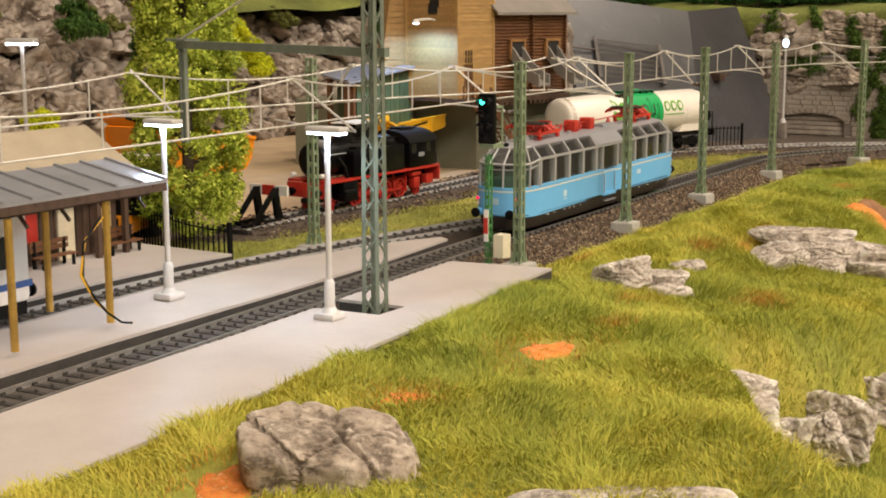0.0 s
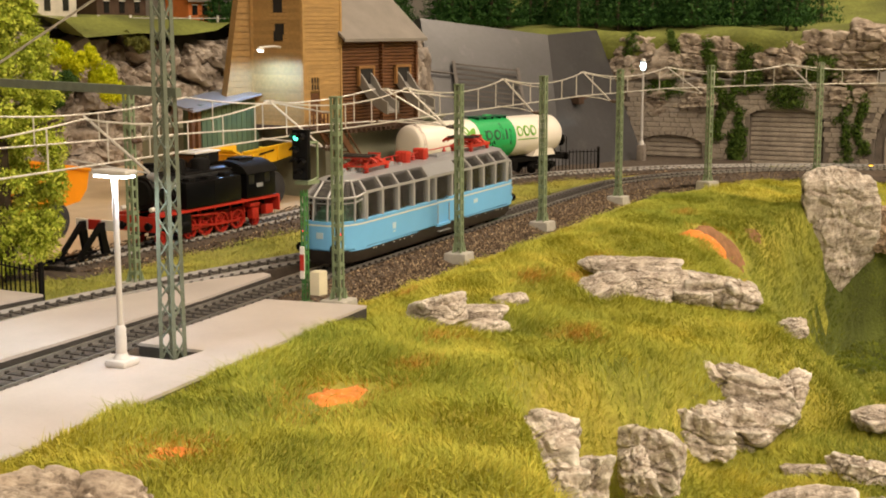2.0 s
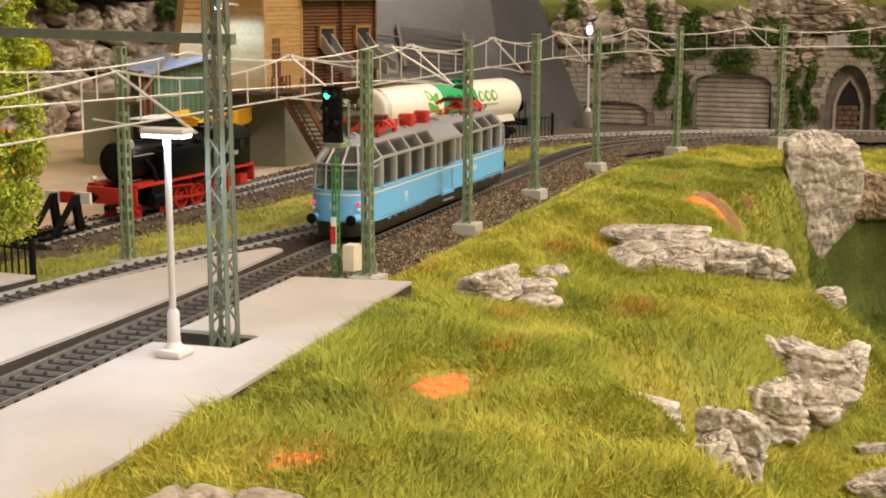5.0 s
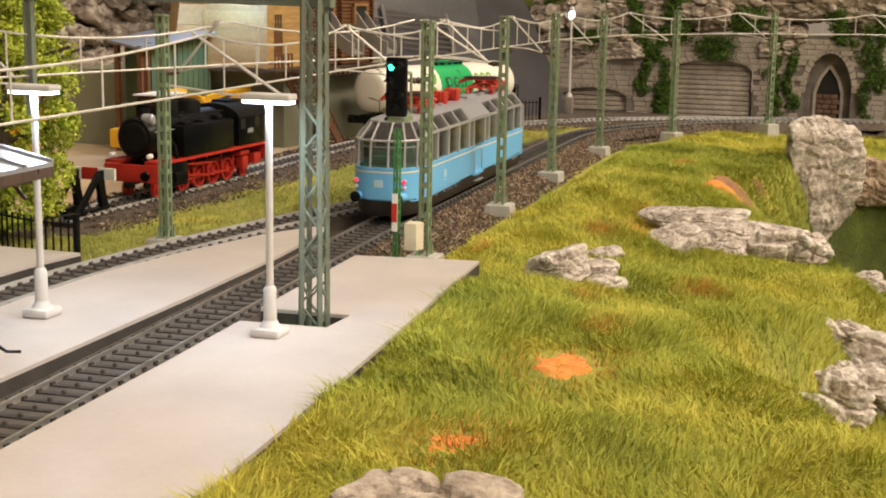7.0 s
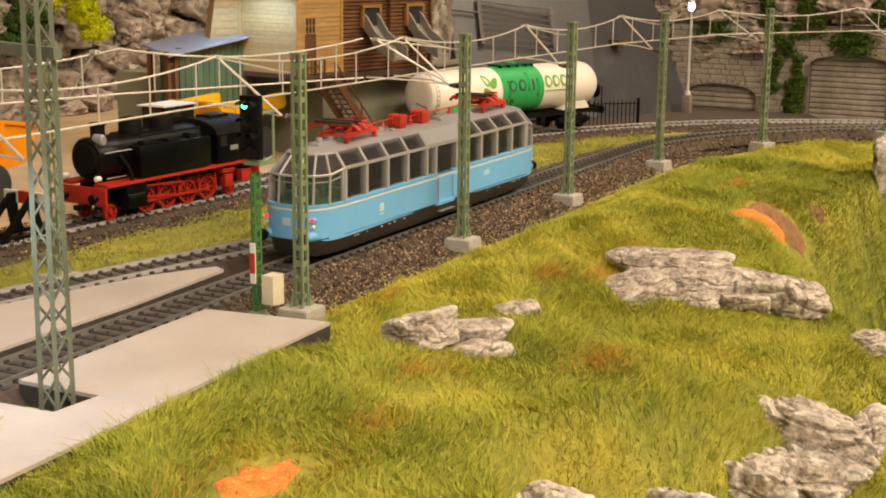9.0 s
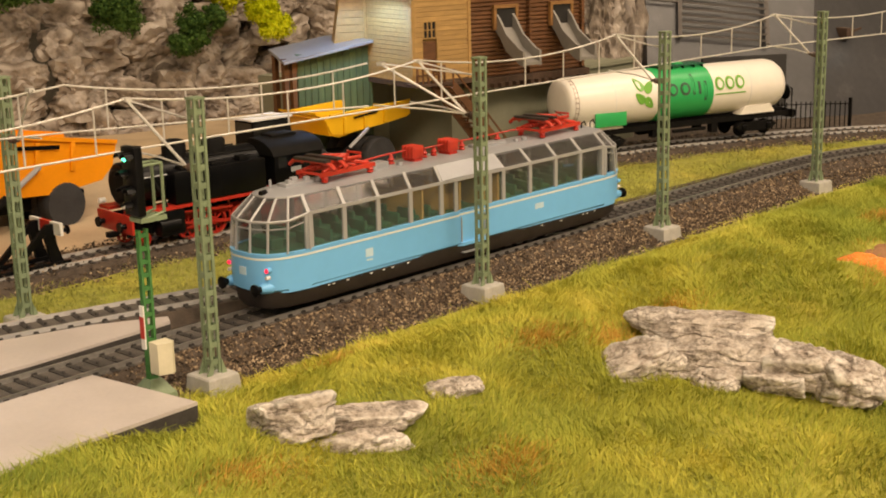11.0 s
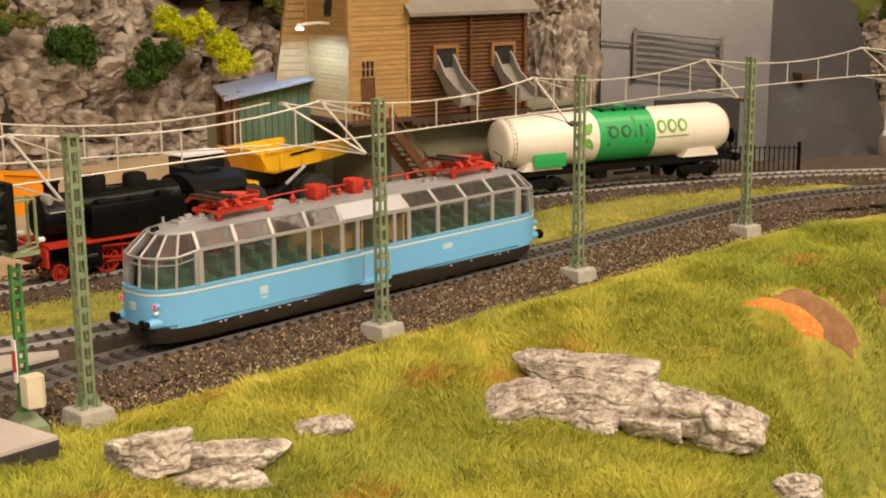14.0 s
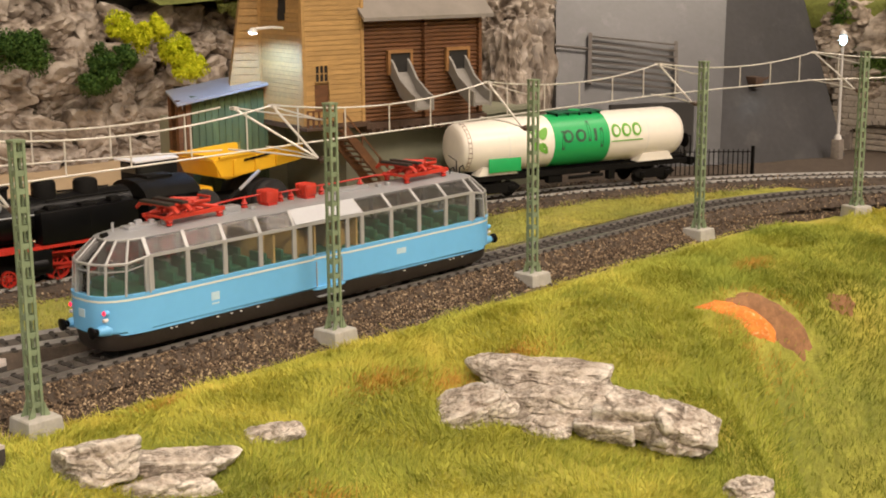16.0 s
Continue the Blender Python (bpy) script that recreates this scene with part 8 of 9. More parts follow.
# ---- stone arcade and rocks at the far end ----
def arcade():
    th = thing("stone_arcade", "old stone retaining wall with blind arches and a tunnel mouth", "wall", kind="structure")
    X = 82.0
    arches = [(10.0, 3.1, 0.2, 1.25), (-1.8, -9.3, 3.4, 4.4), (-14.6, -19.0, 1.5, 5.4), (-22.6, -34.0, 2.4, 6.6)]

    def arch_top(y):
        for y1, y0, spring, crown in arches:
            if y0 < y < y1:
                u = (y - (y0 + y1) / 2) / ((y1 - y0) / 2)
                return spring + (crown - spring) * math.sqrt(max(0.0, 1 - u * u))
        return -9.0

    bm = B()
    step = 0.45
    ys = np.arange(-50, 11.5, step)
    for y in ys:
        low = max(arch_top(y + step / 2), -2.2)
        box(bm, X, X + 2.5, y, y + step, low, 7.0)
    part("wall_core", bm, STONE_DARK, th, smooth=0)
    for k, (y1, y0, spring, crown) in enumerate(arches):
        ring = B()
        n = 18
        for i in range(n):
            pts = []
            for t in (i / n, (i + 1) / n - 0.01):
                a = math.pi * t
                pts.append((math.cos(a), math.sin(a)))
            (c0, s0), (c1, s1) = pts
            ym, hw, hh = (y0 + y1) / 2, (y1 - y0) / 2, crown - spring
            part("voussoir", slab(B(), [(X - 0.12, ym + hw * c0, spring + hh * s0), (X - 0.12, ym + hw * c1, spring + hh * s1), (X - 0.12, ym + (hw + 0.55) * c1, spring + (hh + 0.55) * s1), (X - 0.12, ym + (hw + 0.55) * c0, spring + (hh + 0.55) * s0)], (0.4, 0, 0)), STONE_BLOCK, th, smooth=0)
        if k < 2:
            part("infill", box(B(), X + 0.7, X + 1.0, y0, y1, -2.2, crown), STONE_DARK, th, smooth=0)
            z = -1.6
            while z < crown - 0.1:
                hw = (y1 - y0) / 2
                u = 1.0 if z < spring else math.sqrt(max(0.0, 1 - ((z + 0.25 - spring) / (crown - spring + 0.3)) ** 2))
                part("course", box(B(), X + 0.5, X + 0.75, (y0 + y1) / 2 - hw * u + 0.1, (y0 + y1) / 2 + hw * u - 0.1, z, z + 0.42, 0.04), STONE_BLOCK, th)
                z += 0.5
        else:
            if k == 2:
                part("recess_wall", box(B(), X + 1.3, X + 1.6, y0 - 0.2, y1 + 0.2, -2.2, crown), STONE_DARK, th, smooth=0)
                ym = (y0 + y1) / 2
                niche = [(X + 1.2, ym - 1.15, -1.7), (X + 1.2, ym + 1.15, -1.7), (X + 1.2, ym + 1.15, 1.4), (X + 1.2, ym + 0.75, 2.7), (X + 1.2, ym, 3.9), (X + 1.2, ym - 0.75, 2.7), (X + 1.2, ym - 1.15, 1.4)]
                part("niche", slab(B(), niche, (0.2, 0, 0)), RECESS_SHADE, th, "pointed niche, its shade a near-black panel", smooth=0)
                for row in range(6):
                    for col in range(3):
                        yb = ym - 1.1 + 0.75 * col + (0.2 if row % 2 else 0.0)
                        part("brick", box(B(), X + 1.02, X + 1.2, yb, min(yb + 0.68, ym + 1.12), -1.6 + 0.5 * row, -1.6 + 0.5 * row + 0.43, 0.03), BRICK, th)
                for side in (-1, 1):
                    for a, b in (((1.3, -1.7), (1.3, 1.5)), ((1.3, 1.5), (0.85, 2.9)), ((0.85, 2.9), (0.0, 4.15))):
                        part("niche_trim", bar(B(), (X + 1.12, ym + side * a[0], a[1]), (X + 1.12, ym + side * b[0], b[1]), 0.3, 0.3), STONE_BLOCK, th, smooth=0)
            # Back and roof coloured near-black so that the tunnel's shade is painted in.
            part("tunnel_back", box(B(), X + 2.2 if k == 2 else X + 9, X + 2.6 if k == 2 else X + 9.3, y0 - 1, y1 + 1, -2.2, crown + 0.5), RECESS_SHADE, th, smooth=0)
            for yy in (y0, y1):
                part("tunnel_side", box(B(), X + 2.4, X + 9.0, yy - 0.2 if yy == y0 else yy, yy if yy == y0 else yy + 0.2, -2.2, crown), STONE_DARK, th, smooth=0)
            part("tunnel_roof", box(B(), X + 2.4, X + 9.0, y0 - 0.3, y1 + 0.3, crown, crown + 0.3), RECESS_SHADE, th, smooth=0)
    rng = random.Random(9)
    meshes = []
    for w in (0.9, 1.25, 1.6):
        b = box(B(), -0.1, 0.1, 0.02, w - 0.03, 0.02, 0.5, 0.04)
        bmesh.ops.recalc_face_normals(b, faces=b.faces)
        me = bpy.data.meshes.new("block")
        b.to_mesh(me)
        b.free()
        me.transform(Matrix.Scale(CM, 4))
        me.materials.append(STONE_BLOCK)
        meshes.append((w, me))
    z, made = -1.6, 0
    while z < 6.2:
        y = -22.0 + rng.uniform(-0.5, 0)
        while y < 11:
            w, me = rng.choice(meshes)
            if z + 0.55 > max(arch_top(y), arch_top(y + w), arch_top(y + w / 2)) + 0.45 and made < 300:
                ob = new("block", me)
                ob.parent = th
                ob.matrix_basis = cm_pose(X - rng.uniform(0.0, 0.09), y, z)
                made += 1
            y += w
        z += 0.52
    return th


arcade()
rng_a = random.Random(21)
for k, (yy, zz, hy, hz) in enumerate([(10.5, 9.2, 3.6, 2.4), (5.0, 9.6, 3.4, 2.2), (0.2, 9.3, 3.0, 2.2), (-4.5, 9.2, 3.2, 2.3), (-9.5, 9.5, 3.4, 2.5), (-14.0, 10.3, 3.4, 2.2), (-18.5, 10.6, 3.6, 2.4), (-23.5, 9.9, 3.6, 2.6), (-28.5, 10.2, 3.8, 2.6), (-34.0, 10.0, 4.0, 2.8), (-40, 9.5, 4.5, 3.2), (8.5, 4.6, 2.6, 1.8), (3.4, 5.6, 2.2, 1.5), (-12.2, 6.6, 2.4, 1.8), (-20.8, 6.9, 2.4, 1.9), (13.0, 6.0, 3.2, 3.4)]):
    rock((83.6 + rng_a.uniform(-0.4, 0.4), yy, zz), (2.2, hy, hz), rng_a.uniform(-8, 8), rng_a.uniform(-8, 8), 300 + k, "rough brown-grey layered rock above the stone arcade", "crag", 0.8, 2.6, ROCK_FAR, 5, "far crags", 0.45, detail=1.15, lift=0.0, chip=0.12)


def ivy(y, z0, z1, wide, seed):
    th = thing("ivy", "trailing green ivy on the stone wall", "ivy", (81.7, y, 0), group="wall ivy")
    rng = np.random.default_rng(seed)
    c = np.array([(rng.normal(0, 0.12), rng.normal(0, 0.34) * wide + 0.3 * math.sin(z * 1.3 + seed), z) for z in np.linspace(z0, z1, 26)])
    leaves("foliage", c, np.tile([0.25, 0.55 * wide, 0.5], (26, 1)), 2600, 0.12, LEAF_IVY, th, seed)


for k, (yy, z0, z1, w) in enumerate(((11.2, 8, 11.8, 0.8), (7.5, 5.4, 8.0, 2.2), (6.5, 8.0, 12.0, 0.8), (1.2, 1.0, 7.0, 1.0), (2.4, 7.0, 11.0, 1.0), (-0.4, -1.4, 7.0, 1.0), (-1.6, 6.0, 10.5, 1.6), (-5.5, 4.6, 6.6, 2.4), (-11.8, -1.4, 7.0, 1.0), (-13.2, 0.0, 6.0, 0.8), (-20.2, -1.4, 8.0, 0.9), (-21.4, 2.0, 9.5, 0.8), (-0.9, -1.3, 2.0, 1.0), (-17.5, 6.5, 9.5, 1.2), (-9.0, 7.5, 9.5, 2.0))):
    ivy(yy, z0, z1, w, 40 + k)


def far_hill():
    """Grass bank above the crags and the wooded slope behind it."""
    th = thing("far_bank", "grassy bank above the crags", "ground", kind="structure")
    ys = np.arange(-70, 40, 2.0)
    prof = [(82.6, 9.4), (82.2, 11.3), (83.5, 12.1), (88.0, 12.5), (96.0, 13.2), (108.0, 16.0), (122.0, 24.0)]
    verts = [(x + 0.6 * math.sin(y * 0.4), y, z + 0.35 * math.sin(y * 0.33 + x) + 0.05 * max(0.0, -6 - y)) for y in ys for x, z in prof]
    n = len(prof)
    faces = [(j * n + i, j * n + i + 1, (j + 1) * n + i + 1, (j + 1) * n + i) for j in range(len(ys) - 1) for i in range(n - 1)]
    raw("turf", verts, faces, MEADOW_SHADE, th, smooth=True)


far_hill()


def fir(x, y, z, high, seed, sway):
    th = thing("fir_tree", "dark green fir in the wood above the cliff", "tree", (x, y, z), group="firs")
    part("trunk", tube(B(), [(0, 0, -0.5), (0, 0, high)], 0.18, 6), BARK, th)
    rng = np.random.default_rng(seed)
    c, r = [], []
    for u in np.linspace(0.12, 0.98, 9):
        m = max(2, int(7 * (1 - u)))
        w = high * 0.24 * (1 - u) + 0.12
        for k in range(m):
            a = math.tau * k / m + rng.random()
            c.append((w * math.cos(a) * 0.7, w * math.sin(a) * 0.7, high * u))
            r.append((w * 0.6 + 0.1, w * 0.6 + 0.1, high * 0.06))
    leaves("needles", c, r, 1500, 0.22, LEAF_FIR, th, seed, flat=0.3)
    return th


rng_f = random.Random(77)
first_firs = [fir(0, 0, 0, h, 60 + k, 0) for k, h in enumerate((8.0, 9.5, 7.0))]
fir_spots = [(87 + 14 * rng_f.random() ** 1.6, 38 - k * 0.55 + rng_f.uniform(-0.5, 0.5)) for k in range(80)] + [(62 + rng_f.uniform(0, 28), 42 + rng_f.uniform(0, 18)) for k in range(44)]
for k, (fx, fy) in enumerate(fir_spots):
    zz = (12.2 + max(0, fx - 96) * 0.3) if fx > 86 and fy < 39 else 12.6
    place = cm_pose(fx, fy, zz, rng_f.uniform(0, 360))
    if k < 3:
        first_firs[k].matrix_basis = place
    else:
        copy_thing(first_firs[k % 3], place)


# ---- far lamp by the slab ----
def far_lamp(x, y):
    th = thing("yard_lamp", "pale yard lamp with a glowing round head", "lamp", (x, y, -1.3))
    part("plinth", box(B(), -0.4, 0.4, -0.4, 0.4, -0.6, 1.9, 0.1), STONE_DARK, th, "rough dark stone plinth")
    part("pole", rod(B(), (0, 0, 1.8), (0, 0, 9.6), 0.14, 0.1, 10), LAMP_GREY, th)
    part("foot", lathe(B(), [(1.9, 0.3), (2.1, 0.3), (2.3, 0.18)], "z", 10), LAMP_GREY, th)
    head = part("head", lathe(B(), [(10.3, 0.2), (10.45, 0.3), (10.6, 0.24), (10.75, 0.08)], "z", 14, (0, 0, 0)), LAMP_GREY, th)
    part("glow", lathe(B(), [(9.55, 0.12), (9.7, 0.26), (9.95, 0.31), (10.3, 0.24)], "z", 14, (0, 0, 0)), paint("yard_lamp_glow", (0.9, 0.95, 1), emit=(0.6, 0.87, 1.0, 7.0), bump=0), head, "glowing white globe")


far_lamp(75.6, 7.7)


def tall_lamp(x, y, z):
    th = thing("yard_lamp", "tall pale yard lamp with a glowing flat head", "lamp", (x, y, -0.6), 20)
    part("pole", rod(B(), (0, 0, 0), (0, 0, z), 0.14, 0.1, 10), LAMP_GREY, th)
    part("foot", lathe(B(), [(0, 0.4), (0.3, 0.4), (0.5, 0.2)], "z", 10), LAMP_GREY, th)
    head = part("head", box(B(), -0.35, 0.35, -0.85, 0.85, z, z + 0.25, 0.06), LAMP_GREY, th, "flat pale head")
    part("diffuser", box(B(), -0.3, 0.3, -0.8, 0.8, z - 0.12, z, 0.02), LAMP_GLOW, head, "glowing white diffuser", smooth=0)


tall_lamp(-8.2, 25.0, 10.8)


# ---- houses and road rail on the upper shelf ----
def cottage(x, y, turn, long, deep, high, wall_mt, roof_mt, label):
    th = thing("cottage", label, "house", (x, y, 13.1), turn, "cottages on the shelf")
    part("wall", box(B(), -long / 2, long / 2, -deep / 2, deep / 2, -0.4, high), wall_mt, th, smooth=0)
    for s in (-1, 1):
        part("roof", slab(B(), [(-long / 2 - 0.4, s * (deep / 2 + 0.5), high - 0.3), (long / 2 + 0.4, s * (deep / 2 + 0.5), high - 0.3), (long / 2 + 0.4, 0, high + deep * 0.4), (-long / 2 - 0.4, 0, high + deep * 0.4)], (0, 0, 0.25)), roof_mt, th, smooth=0)
        part("gable", slab(B(), [(s * long / 2, -deep / 2, high), (s * long / 2, deep / 2, high), (s * long / 2, 0, high + deep * 0.4)], (-s * 0.2, 0, 0)), wall_mt, th, smooth=0)
    for k in range(3):
        wx = -long / 2 + long * (k + 0.6) / 3.2
        w = part("window", box(B(), wx - 0.35, wx + 0.35, -deep / 2 - 0.06, -deep / 2 + 0.05, high * 0.35, high * 0.75), DARK_LENS, th, smooth=0)
        part("frame", box(B(), wx - 0.42, wx + 0.42, -deep / 2 - 0.09, -deep / 2 - 0.05, high * 0.75, high * 0.8), WHITE, w, smooth=0)
    return th


cottage(44, 60, -10, 7, 5, 3.4, paint("plaster_pale", (0.62, 0.58, 0.5), 0.8), ROOF_GREY, "pale plastered cottage with a grey roof")
cottage(56, 61, -6, 7, 5, 3.0, TIMBER_DARK, ROOF_TAN, "brown timber cottage with a tan roof")
cottage(66, 57, -14, 4.5, 4, 2.6, paint("orange_plaster", (0.75, 0.22, 0.06), 0.7), ROOF_GREY, "small orange hut with a grey roof")
guard = thing("road_guard_rail", "white posts with a rail along the upper road", "guard rail")
for k, gx in enumerate(np.arange(26, 72, 4.0)):
    gy = 53.5 - 0.16 * max(gx - 45, 0)
    part("post", box(B(), gx - 0.09, gx + 0.09, gy - 0.09, gy + 0.09, 12.4, 13.9), WHITE, guard, smooth=0)
part("rail", tube(B(), [(gx, 53.5 - 0.16 * max(gx - 45, 0), 13.6) for gx in np.arange(26, 71, 4.0)], 0.05), LAMP_GREY, guard)


# ---- station ----
def station_building():
    th = thing("station_building", "low brown boarded station building with a tan roof", "building")
    part("wall", box(B(), -48, -12.9, 13.9, 19.0, 0.2, 4.3), TIMBER_DARK, th, "dark brown boarded wall", smooth=0)
    k = 0
    while k * 0.45 < 14:
        x = -12.9 - k * 0.45
        part("board", box(B(), x - 0.42, x - 0.03, 13.78, 13.9, 0.3, 4.2), TIMBER_DARK, th, smooth=0)
        k += 1
    for s0, s1 in (((12.4, 3.75), (16.4, 6.1)), ((20.4, 3.75), (16.4, 6.1))):
        part("roof", slab(B(), [(-49, s0[0], s0[1]), (-12.1, s0[0], s0[1]), (-12.1, s1[0], s1[1]), (-49, s1[0], s1[1])], (0, 0, 0.22)), ROOF_TAN, th, "tan roof", smooth=0)
    part("gable", slab(B(), [(-12.9, 13.9, 4.2), (-12.9, 19.0, 4.2), (-12.9, 16.4, 5.95)], (-0.2, 0, 0)), TIMBER_DARK, th, smooth=0)
    for dx, dz0, dz1, w, mt, nm, lb in ((-16.3, 0.42, 2.9, 0.5, paint("door_cream", (0.75, 0.66, 0.47), 0.5), "door", "cream door"), (-13.9, 1.6, 2.9, 0.5, paint("poster_tan", (0.6, 0.42, 0.2), 0.6), "notice", "tan notice board"), (-18.6, 1.5, 2.9, 0.55, RED, "notice", "red notice"), (-21.5, 1.6, 3.0, 0.6, DARK_LENS, "window", "dark window")):
        p = part(nm, box(B(), dx - w, dx + w, 13.66, 13.8, dz0, dz1), mt, th, lb, smooth=0)
        part("frame", box(B(), dx - w - 0.1, dx + w + 0.1, 13.7, 13.79, dz1, dz1 + 0.14), WHITE if nm != "door" else TIMBER_TAN, p, smooth=0)
    for px in (-13.4, -15.2, -19.8, -24.0):
        part("eave_post", box(B(), px - 0.13, px + 0.13, 12.6, 12.86, 0.4, 3.85), TIMBER_DARK, th, smooth=0)
        part("eave_brace", bar(B(), (px, 12.75, 2.8), (px, 13.8, 3.9), 0.14, 0.14), TIMBER_DARK, th, smooth=0)
    return th


station_building()


def bench(x, y, turn):
    th = thing("platform_bench", "brown slatted bench against the station wall", "bench", (x, y, 0.4), turn, "platform benches")
    for k in range(3):
        part("seat_slat", box(B(), -1.15, 1.15, -0.5 + 0.2 * k, -0.34 + 0.2 * k, 0.5, 0.57), TIMBER_BROWN, th, smooth=0)
    for k in range(2):
        part("back_slat", box(B(), -1.15, 1.15, 0.12, 0.18, 0.75 + 0.28 * k, 0.97 + 0.28 * k), TIMBER_BROWN, th, smooth=0)
    for sx in (-0.9, 0.9):
        part("leg", box(box(B(), sx - 0.07, sx + 0.07, -0.5, -0.4, 0, 0.5), sx - 0.07, sx + 0.07, 0.1, 0.2, 0, 1.25), BLACK_MATT, th, smooth=0)
    return th


first_bench = bench(-17.9, 13.0, 0)
copy_thing(first_bench, cm_pose(-13.6, 13.0, 0.4, 0))


def canopy():
    th = thing("platform_canopy", "grey-blue ribbed canopy on bare brass posts", "canopy", (1.4, 0.9, 0.2))
    x0, x1, y0, y1, z0, z1 = -62, -24.2, 0.42, 3.5, 5.35, 5.95
    part("roof", slab(B(), [(x0, y0, z0), (x1, y0, z0), (x1, y1, z1), (x0, y1, z1)], (0, 0, 0.12)), ROOF_BLUE, th, "grey-blue zinc roof", smooth=0)
    for x in np.arange(x1 - 0.06, -42, -1.3):
        part("roof_rib", bar(B(), (x, y0 - 0.02, z0 + 0.16), (x, y1, z1 + 0.16), 0.12, 0.1), ROOF_BLUE, th, smooth=0)
    part("roof", slab(B(), [(x0, y1, z1), (x1, y1, z1), (x1, y1 + 2.4, z0 + 0.1), (x0, y1 + 2.4, z0 + 0.1)], (0, 0, 0.12)), ROOF_BLUE, th, "grey-blue zinc roof", smooth=0)
    part("fascia", box(B(), x0, x1, y0, y0 + 0.12, z0 - 0.3, z0), TIMBER_DARK, th, smooth=0)
    part("beam", box(B(), x0, x1 - 0.6, 0.75, 1.0, z0 - 0.42, z0 - 0.02), TIMBER_DARK, th, smooth=0)
    part("beam", box(B(), x0, x1 - 0.6, 4.1, 4.35, z0 - 0.05, z0 + 0.5), TIMBER_DARK, th, smooth=0)
    for x in np.arange(x1 - 0.7, -42, -1.9):
        part("rafter", bar(B(), (x, 0.4, z0 - 0.08), (x, 3.4, z1 - 0.12), 0.14, 0.14), TIMBER_DARK, th, smooth=0)
        part("strut", bar(B(), (x, 0.9, z0 - 0.9), (x, 2.0, z0 + 0.2), 0.1, 0.1), TIMBER_DARK, th, smooth=0)
    for px, py, h in ((-27.0, 0.85, 4.55), (-31.8, 0.5, 4.55), (-26.8, 4.2, 4.9), (-31.6, 4.2, 4.9), (-37, 0.6, 4.55), (-37, 4.2, 4.9), (-43, 0.4, 4.55)):
        part("post", rod(B(), (px, py, 0.45), (px, py, z0 - 0.4 + (0.35 if py > 3 else 0)), 0.14, n=10), BRASS, th, "bare brass post")
    cable = B()
    tube(cable, [(-27.3, 0.8, 4.4), (-28.3, 0.7, 3.6), (-28.5, 0.6, 2.4), (-28.1, 0.5, 1.6), (-27.6, 0.4, 1.0), (-27.1, 0.2, 0.55), (-26.8, -0.05, 0.5)], 0.05)
    part("cable", cable, BLACK, th, "loose black cable")
    cable = B()
    tube(cable, [(-27.2, 0.8, 4.4), (-28.2, 0.72, 3.7), (-28.6, 0.6, 2.5), (-28.0, 0.5, 1.4), (-27.3, 0.4, 0.8), (-27.0, 0.3, 0.52)], 0.045)
    part("cable", cable, YELLOW, th, "loose yellow cable")
    return th


canopy()


def white_unit(x, y, turn):
    th = thing("railbus", "white railbus with dark windows and black buffers", "train", (x, y, RAIL_Z), turn)
    part("body", box(B(), -14, 0, -1.6, 1.6, 0.9, 4.3, 0.25), WHITE, th, "white body")
    part("skirt", box(B(), -13.8, -0.2, -1.5, 1.5, 0.45, 0.95), BLACK_MATT, th, smooth=0)
    part("windscreen", box(B(), -0.04, 0.03, -1.3, 1.3, 2.2, 3.7, 0.02), DARK_LENS, th, "dark windscreen")
    for k in range(6):
        part("window", box(B(), -2.4 - 2.0 * k, -0.9 - 2.0 * k, -1.63, -1.58, 2.3, 3.5), DARK_LENS, th, "dark window", smooth=0)
    part("stripe", box(B(), -13.9, 0.02, -1.62, -1.59, 1.5, 1.75), paint("stripe_blue", (0.05, 0.12, 0.35), 0.4), th, "dark blue stripe", smooth=0)
    for by in (-1.0, 1.0):
        part("buffer", lathe(B(), [(0.0, 0.14), (0.42, 0.13), (0.45, 0.28), (0.56, 0.26)], "x", 12, (0, by, 1.2)), BLACK, th)
    for bx in (-3, -11):
        for wy in (-0.84, 0.84):
            part("wheel", lathe(B(), [(-0.1, 0.5), (0.1, 0.5)], "y", 16, (bx, wy, 0.5)), BLACK_MATT, th)
    return th


white_unit(-26.4, 6.55, 2.0)


def moss_keep(x, y):
    """Moss is densest on the steep sides."""
    steep = np.hypot(ground(x + 0.2, y) - ground(x - 0.2, y), ground(x, y + 0.2) - ground(x, y - 0.2)) / 0.4
    return mossy(x, y) & (0.5 + 0.5 * np.sin(53.1 * x + 91.7 * y) < np.clip(steep / 4, 0.3, 1.0))


def lush(x, y):
    """The greener grass towards the ravine, fading in over a few centimetres."""
    reach = np.maximum(0.9 * (x - 15) - 0.9 * (y + 15), 2.5 - 0.5 * np.abs(x + 15)) + 3.0 * np.sin(0.31 * x + 1.1) * np.sin(0.37 * y)
    return reach > 5.0 * np.sin(137.1 * x + 71.3 * y)


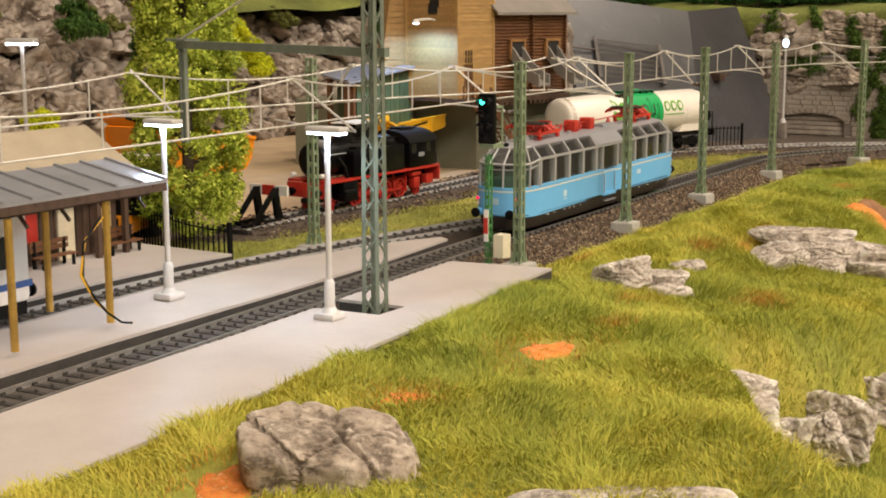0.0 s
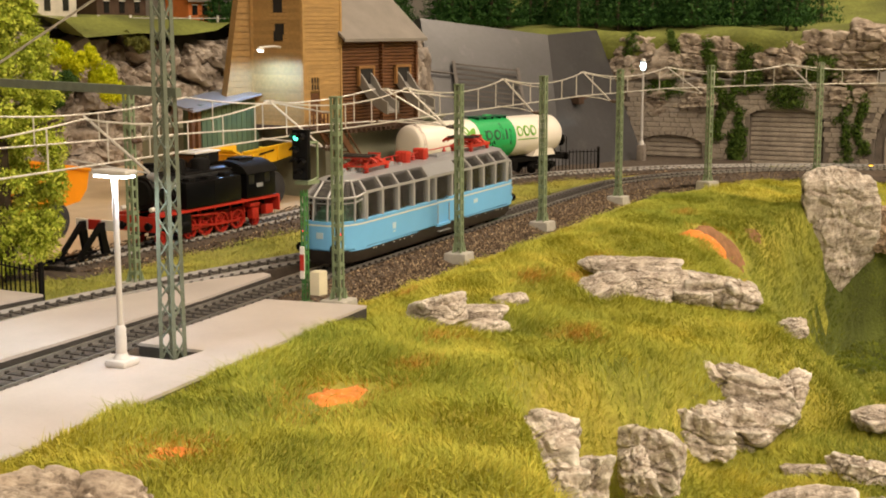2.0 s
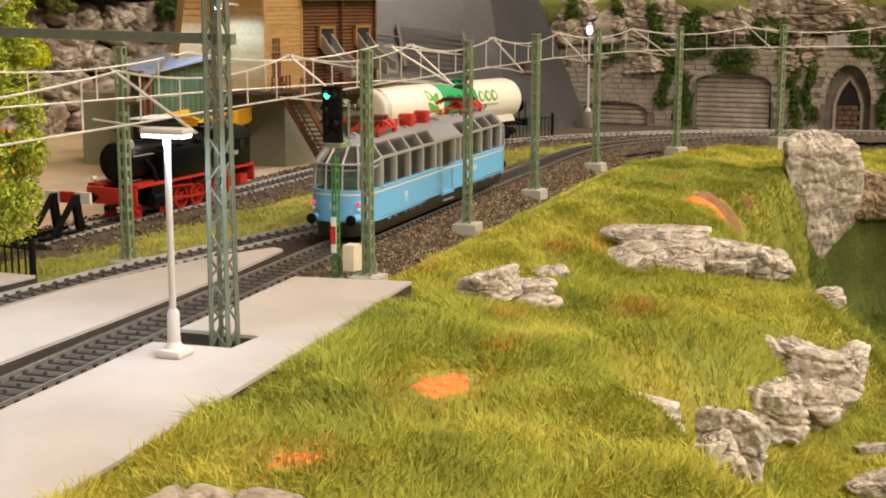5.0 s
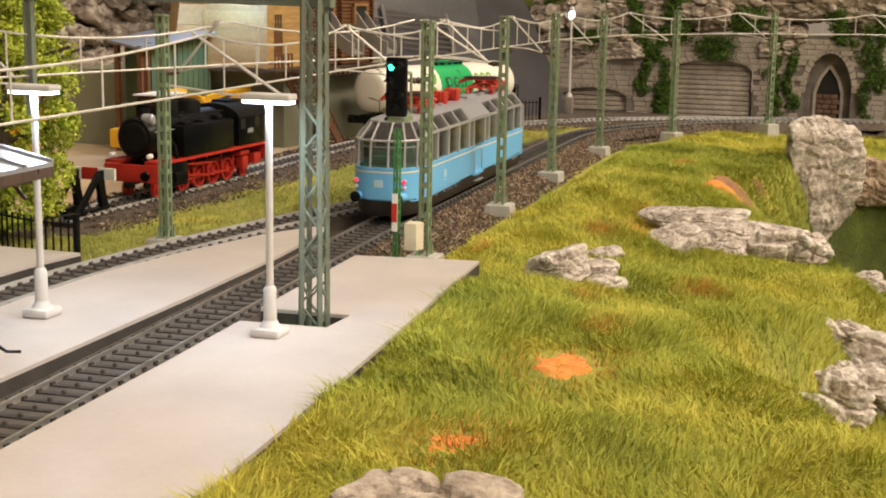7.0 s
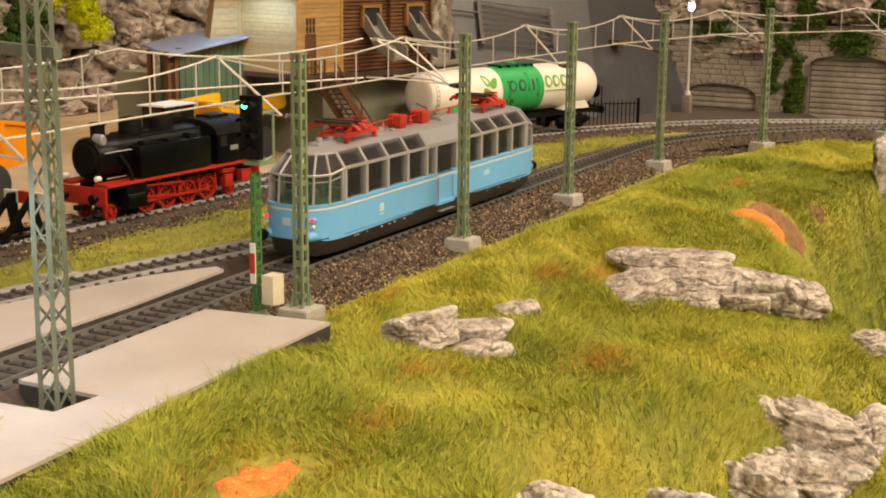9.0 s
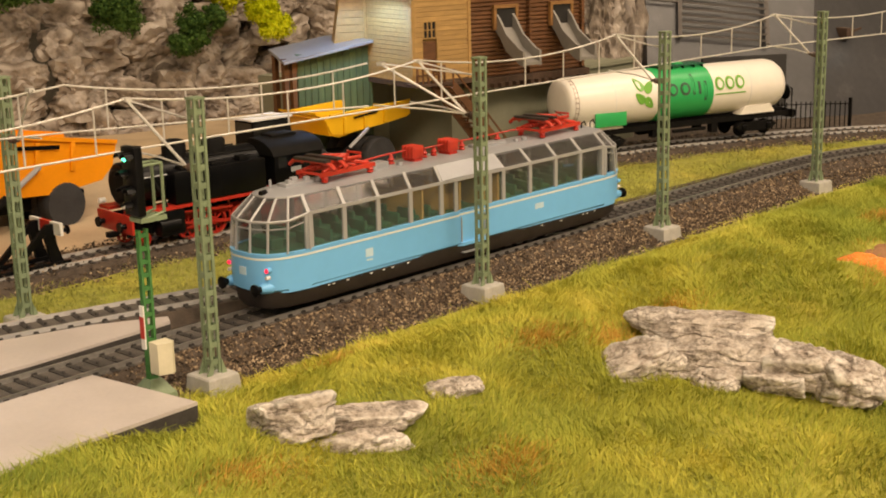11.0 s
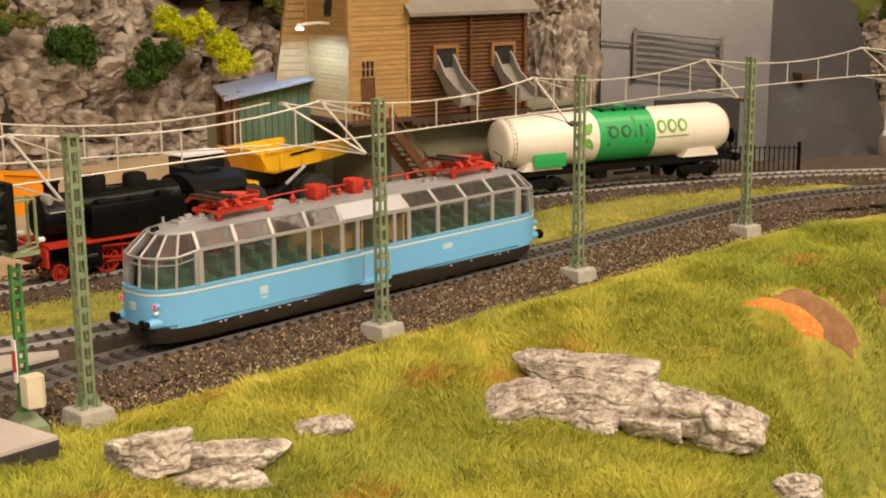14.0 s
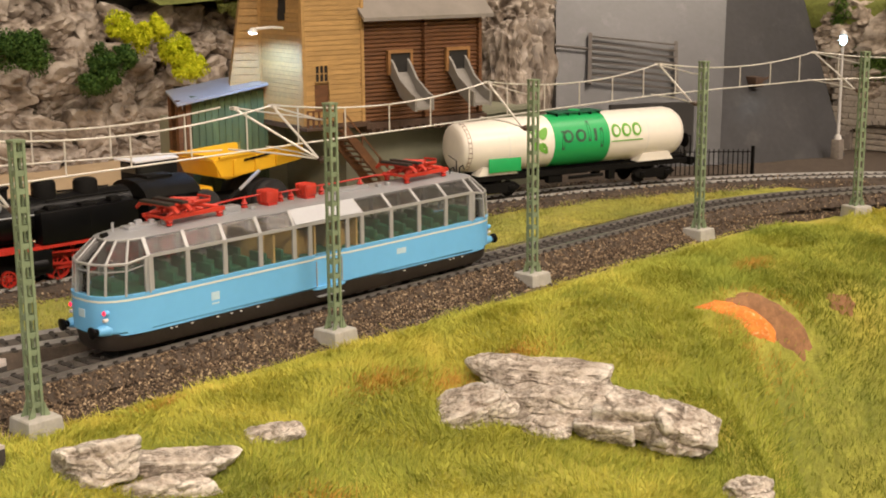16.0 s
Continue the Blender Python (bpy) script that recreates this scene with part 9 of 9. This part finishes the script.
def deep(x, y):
    """Darker grass on the fall towards the ravine, the slope's shade put into its colour."""
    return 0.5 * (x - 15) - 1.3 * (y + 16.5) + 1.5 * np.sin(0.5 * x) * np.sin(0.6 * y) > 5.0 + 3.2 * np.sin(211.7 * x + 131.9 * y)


def rusty(x, y):
    """Rust-tinted tufts that fade out into the grass."""
    odds = 0 * x
    for cx, cy, rx, ry in ((7.3, -9.0, 1.9, 1.0), (10.1, -10.4, 1.5, 1.1), (1.0, -4.8, 2.4, 0.5), (34.2, -9.1, 1.7, 0.9), (-14.1, -13.3, 1.4, 0.9), (-1.5, -14.9, 2.2, 1.3), (-8.4, -11.5, 1.8, 1.0), (-19.7, -13.4, 3.2, 1.8), (-36.3, -12.9, 2.3, 1.7), (-27.8, -12.5, 1.7, 1.3), (28.0, -13.4, 3.4, 1.9), (14.0, -10.2, 2.6, 0.8)):
        odds = np.maximum(odds, np.exp(-((x - cx) / rx) ** 2 - ((y - cy) / ry) ** 2))
    return odds > 0.18 + 0.8 * np.abs(np.sin(317.1 * x + 173.3 * y))


grass("rust-tinted grass tufts round the bare earth", 480000, -44, 46, -36, -3.9, 0.33, 11, lambda x, y: hill_keep(x, y) & rusty(x, y), FIBRE_RUST)
grass("straw-green static grass over the hill", 480000, -44, 46, -36, -3.9, 0.36, 11, lambda x, y: hill_keep(x, y) & ~rusty(x, y) & ~lush(x, y))
grass("deeper green grass on the slope by the ravine", 480000, -44, 46, -36, -3.9, 0.37, 11, lambda x, y: hill_keep(x, y) & ~rusty(x, y) & lush(x, y) & ~deep(x, y), FIBRE_GREEN)
grass("dark green grass with painted shade on the fall into the ravine", 480000, -44, 46, -36, -3.9, 0.37, 11, lambda x, y: hill_keep(x, y) & ~rusty(x, y) & lush(x, y) & deep(x, y), FIBRE_DEEP_SHADE)
grass("olive grass strip between the tracks", 40000, -14, 62, 3, 15, 0.25, 12, strip_keep, FIBRE_OLIVE)
grass("green grass beyond the ravine", 60000, 46, 72, -40, -6, 0.4, 13, hill_keep)
grass("dark green moss with painted shade over the ravine sides", 300000, 9, 58, -42, -17, 0.34, 14, moss_keep, FIBRE_MOSS_SHADE)
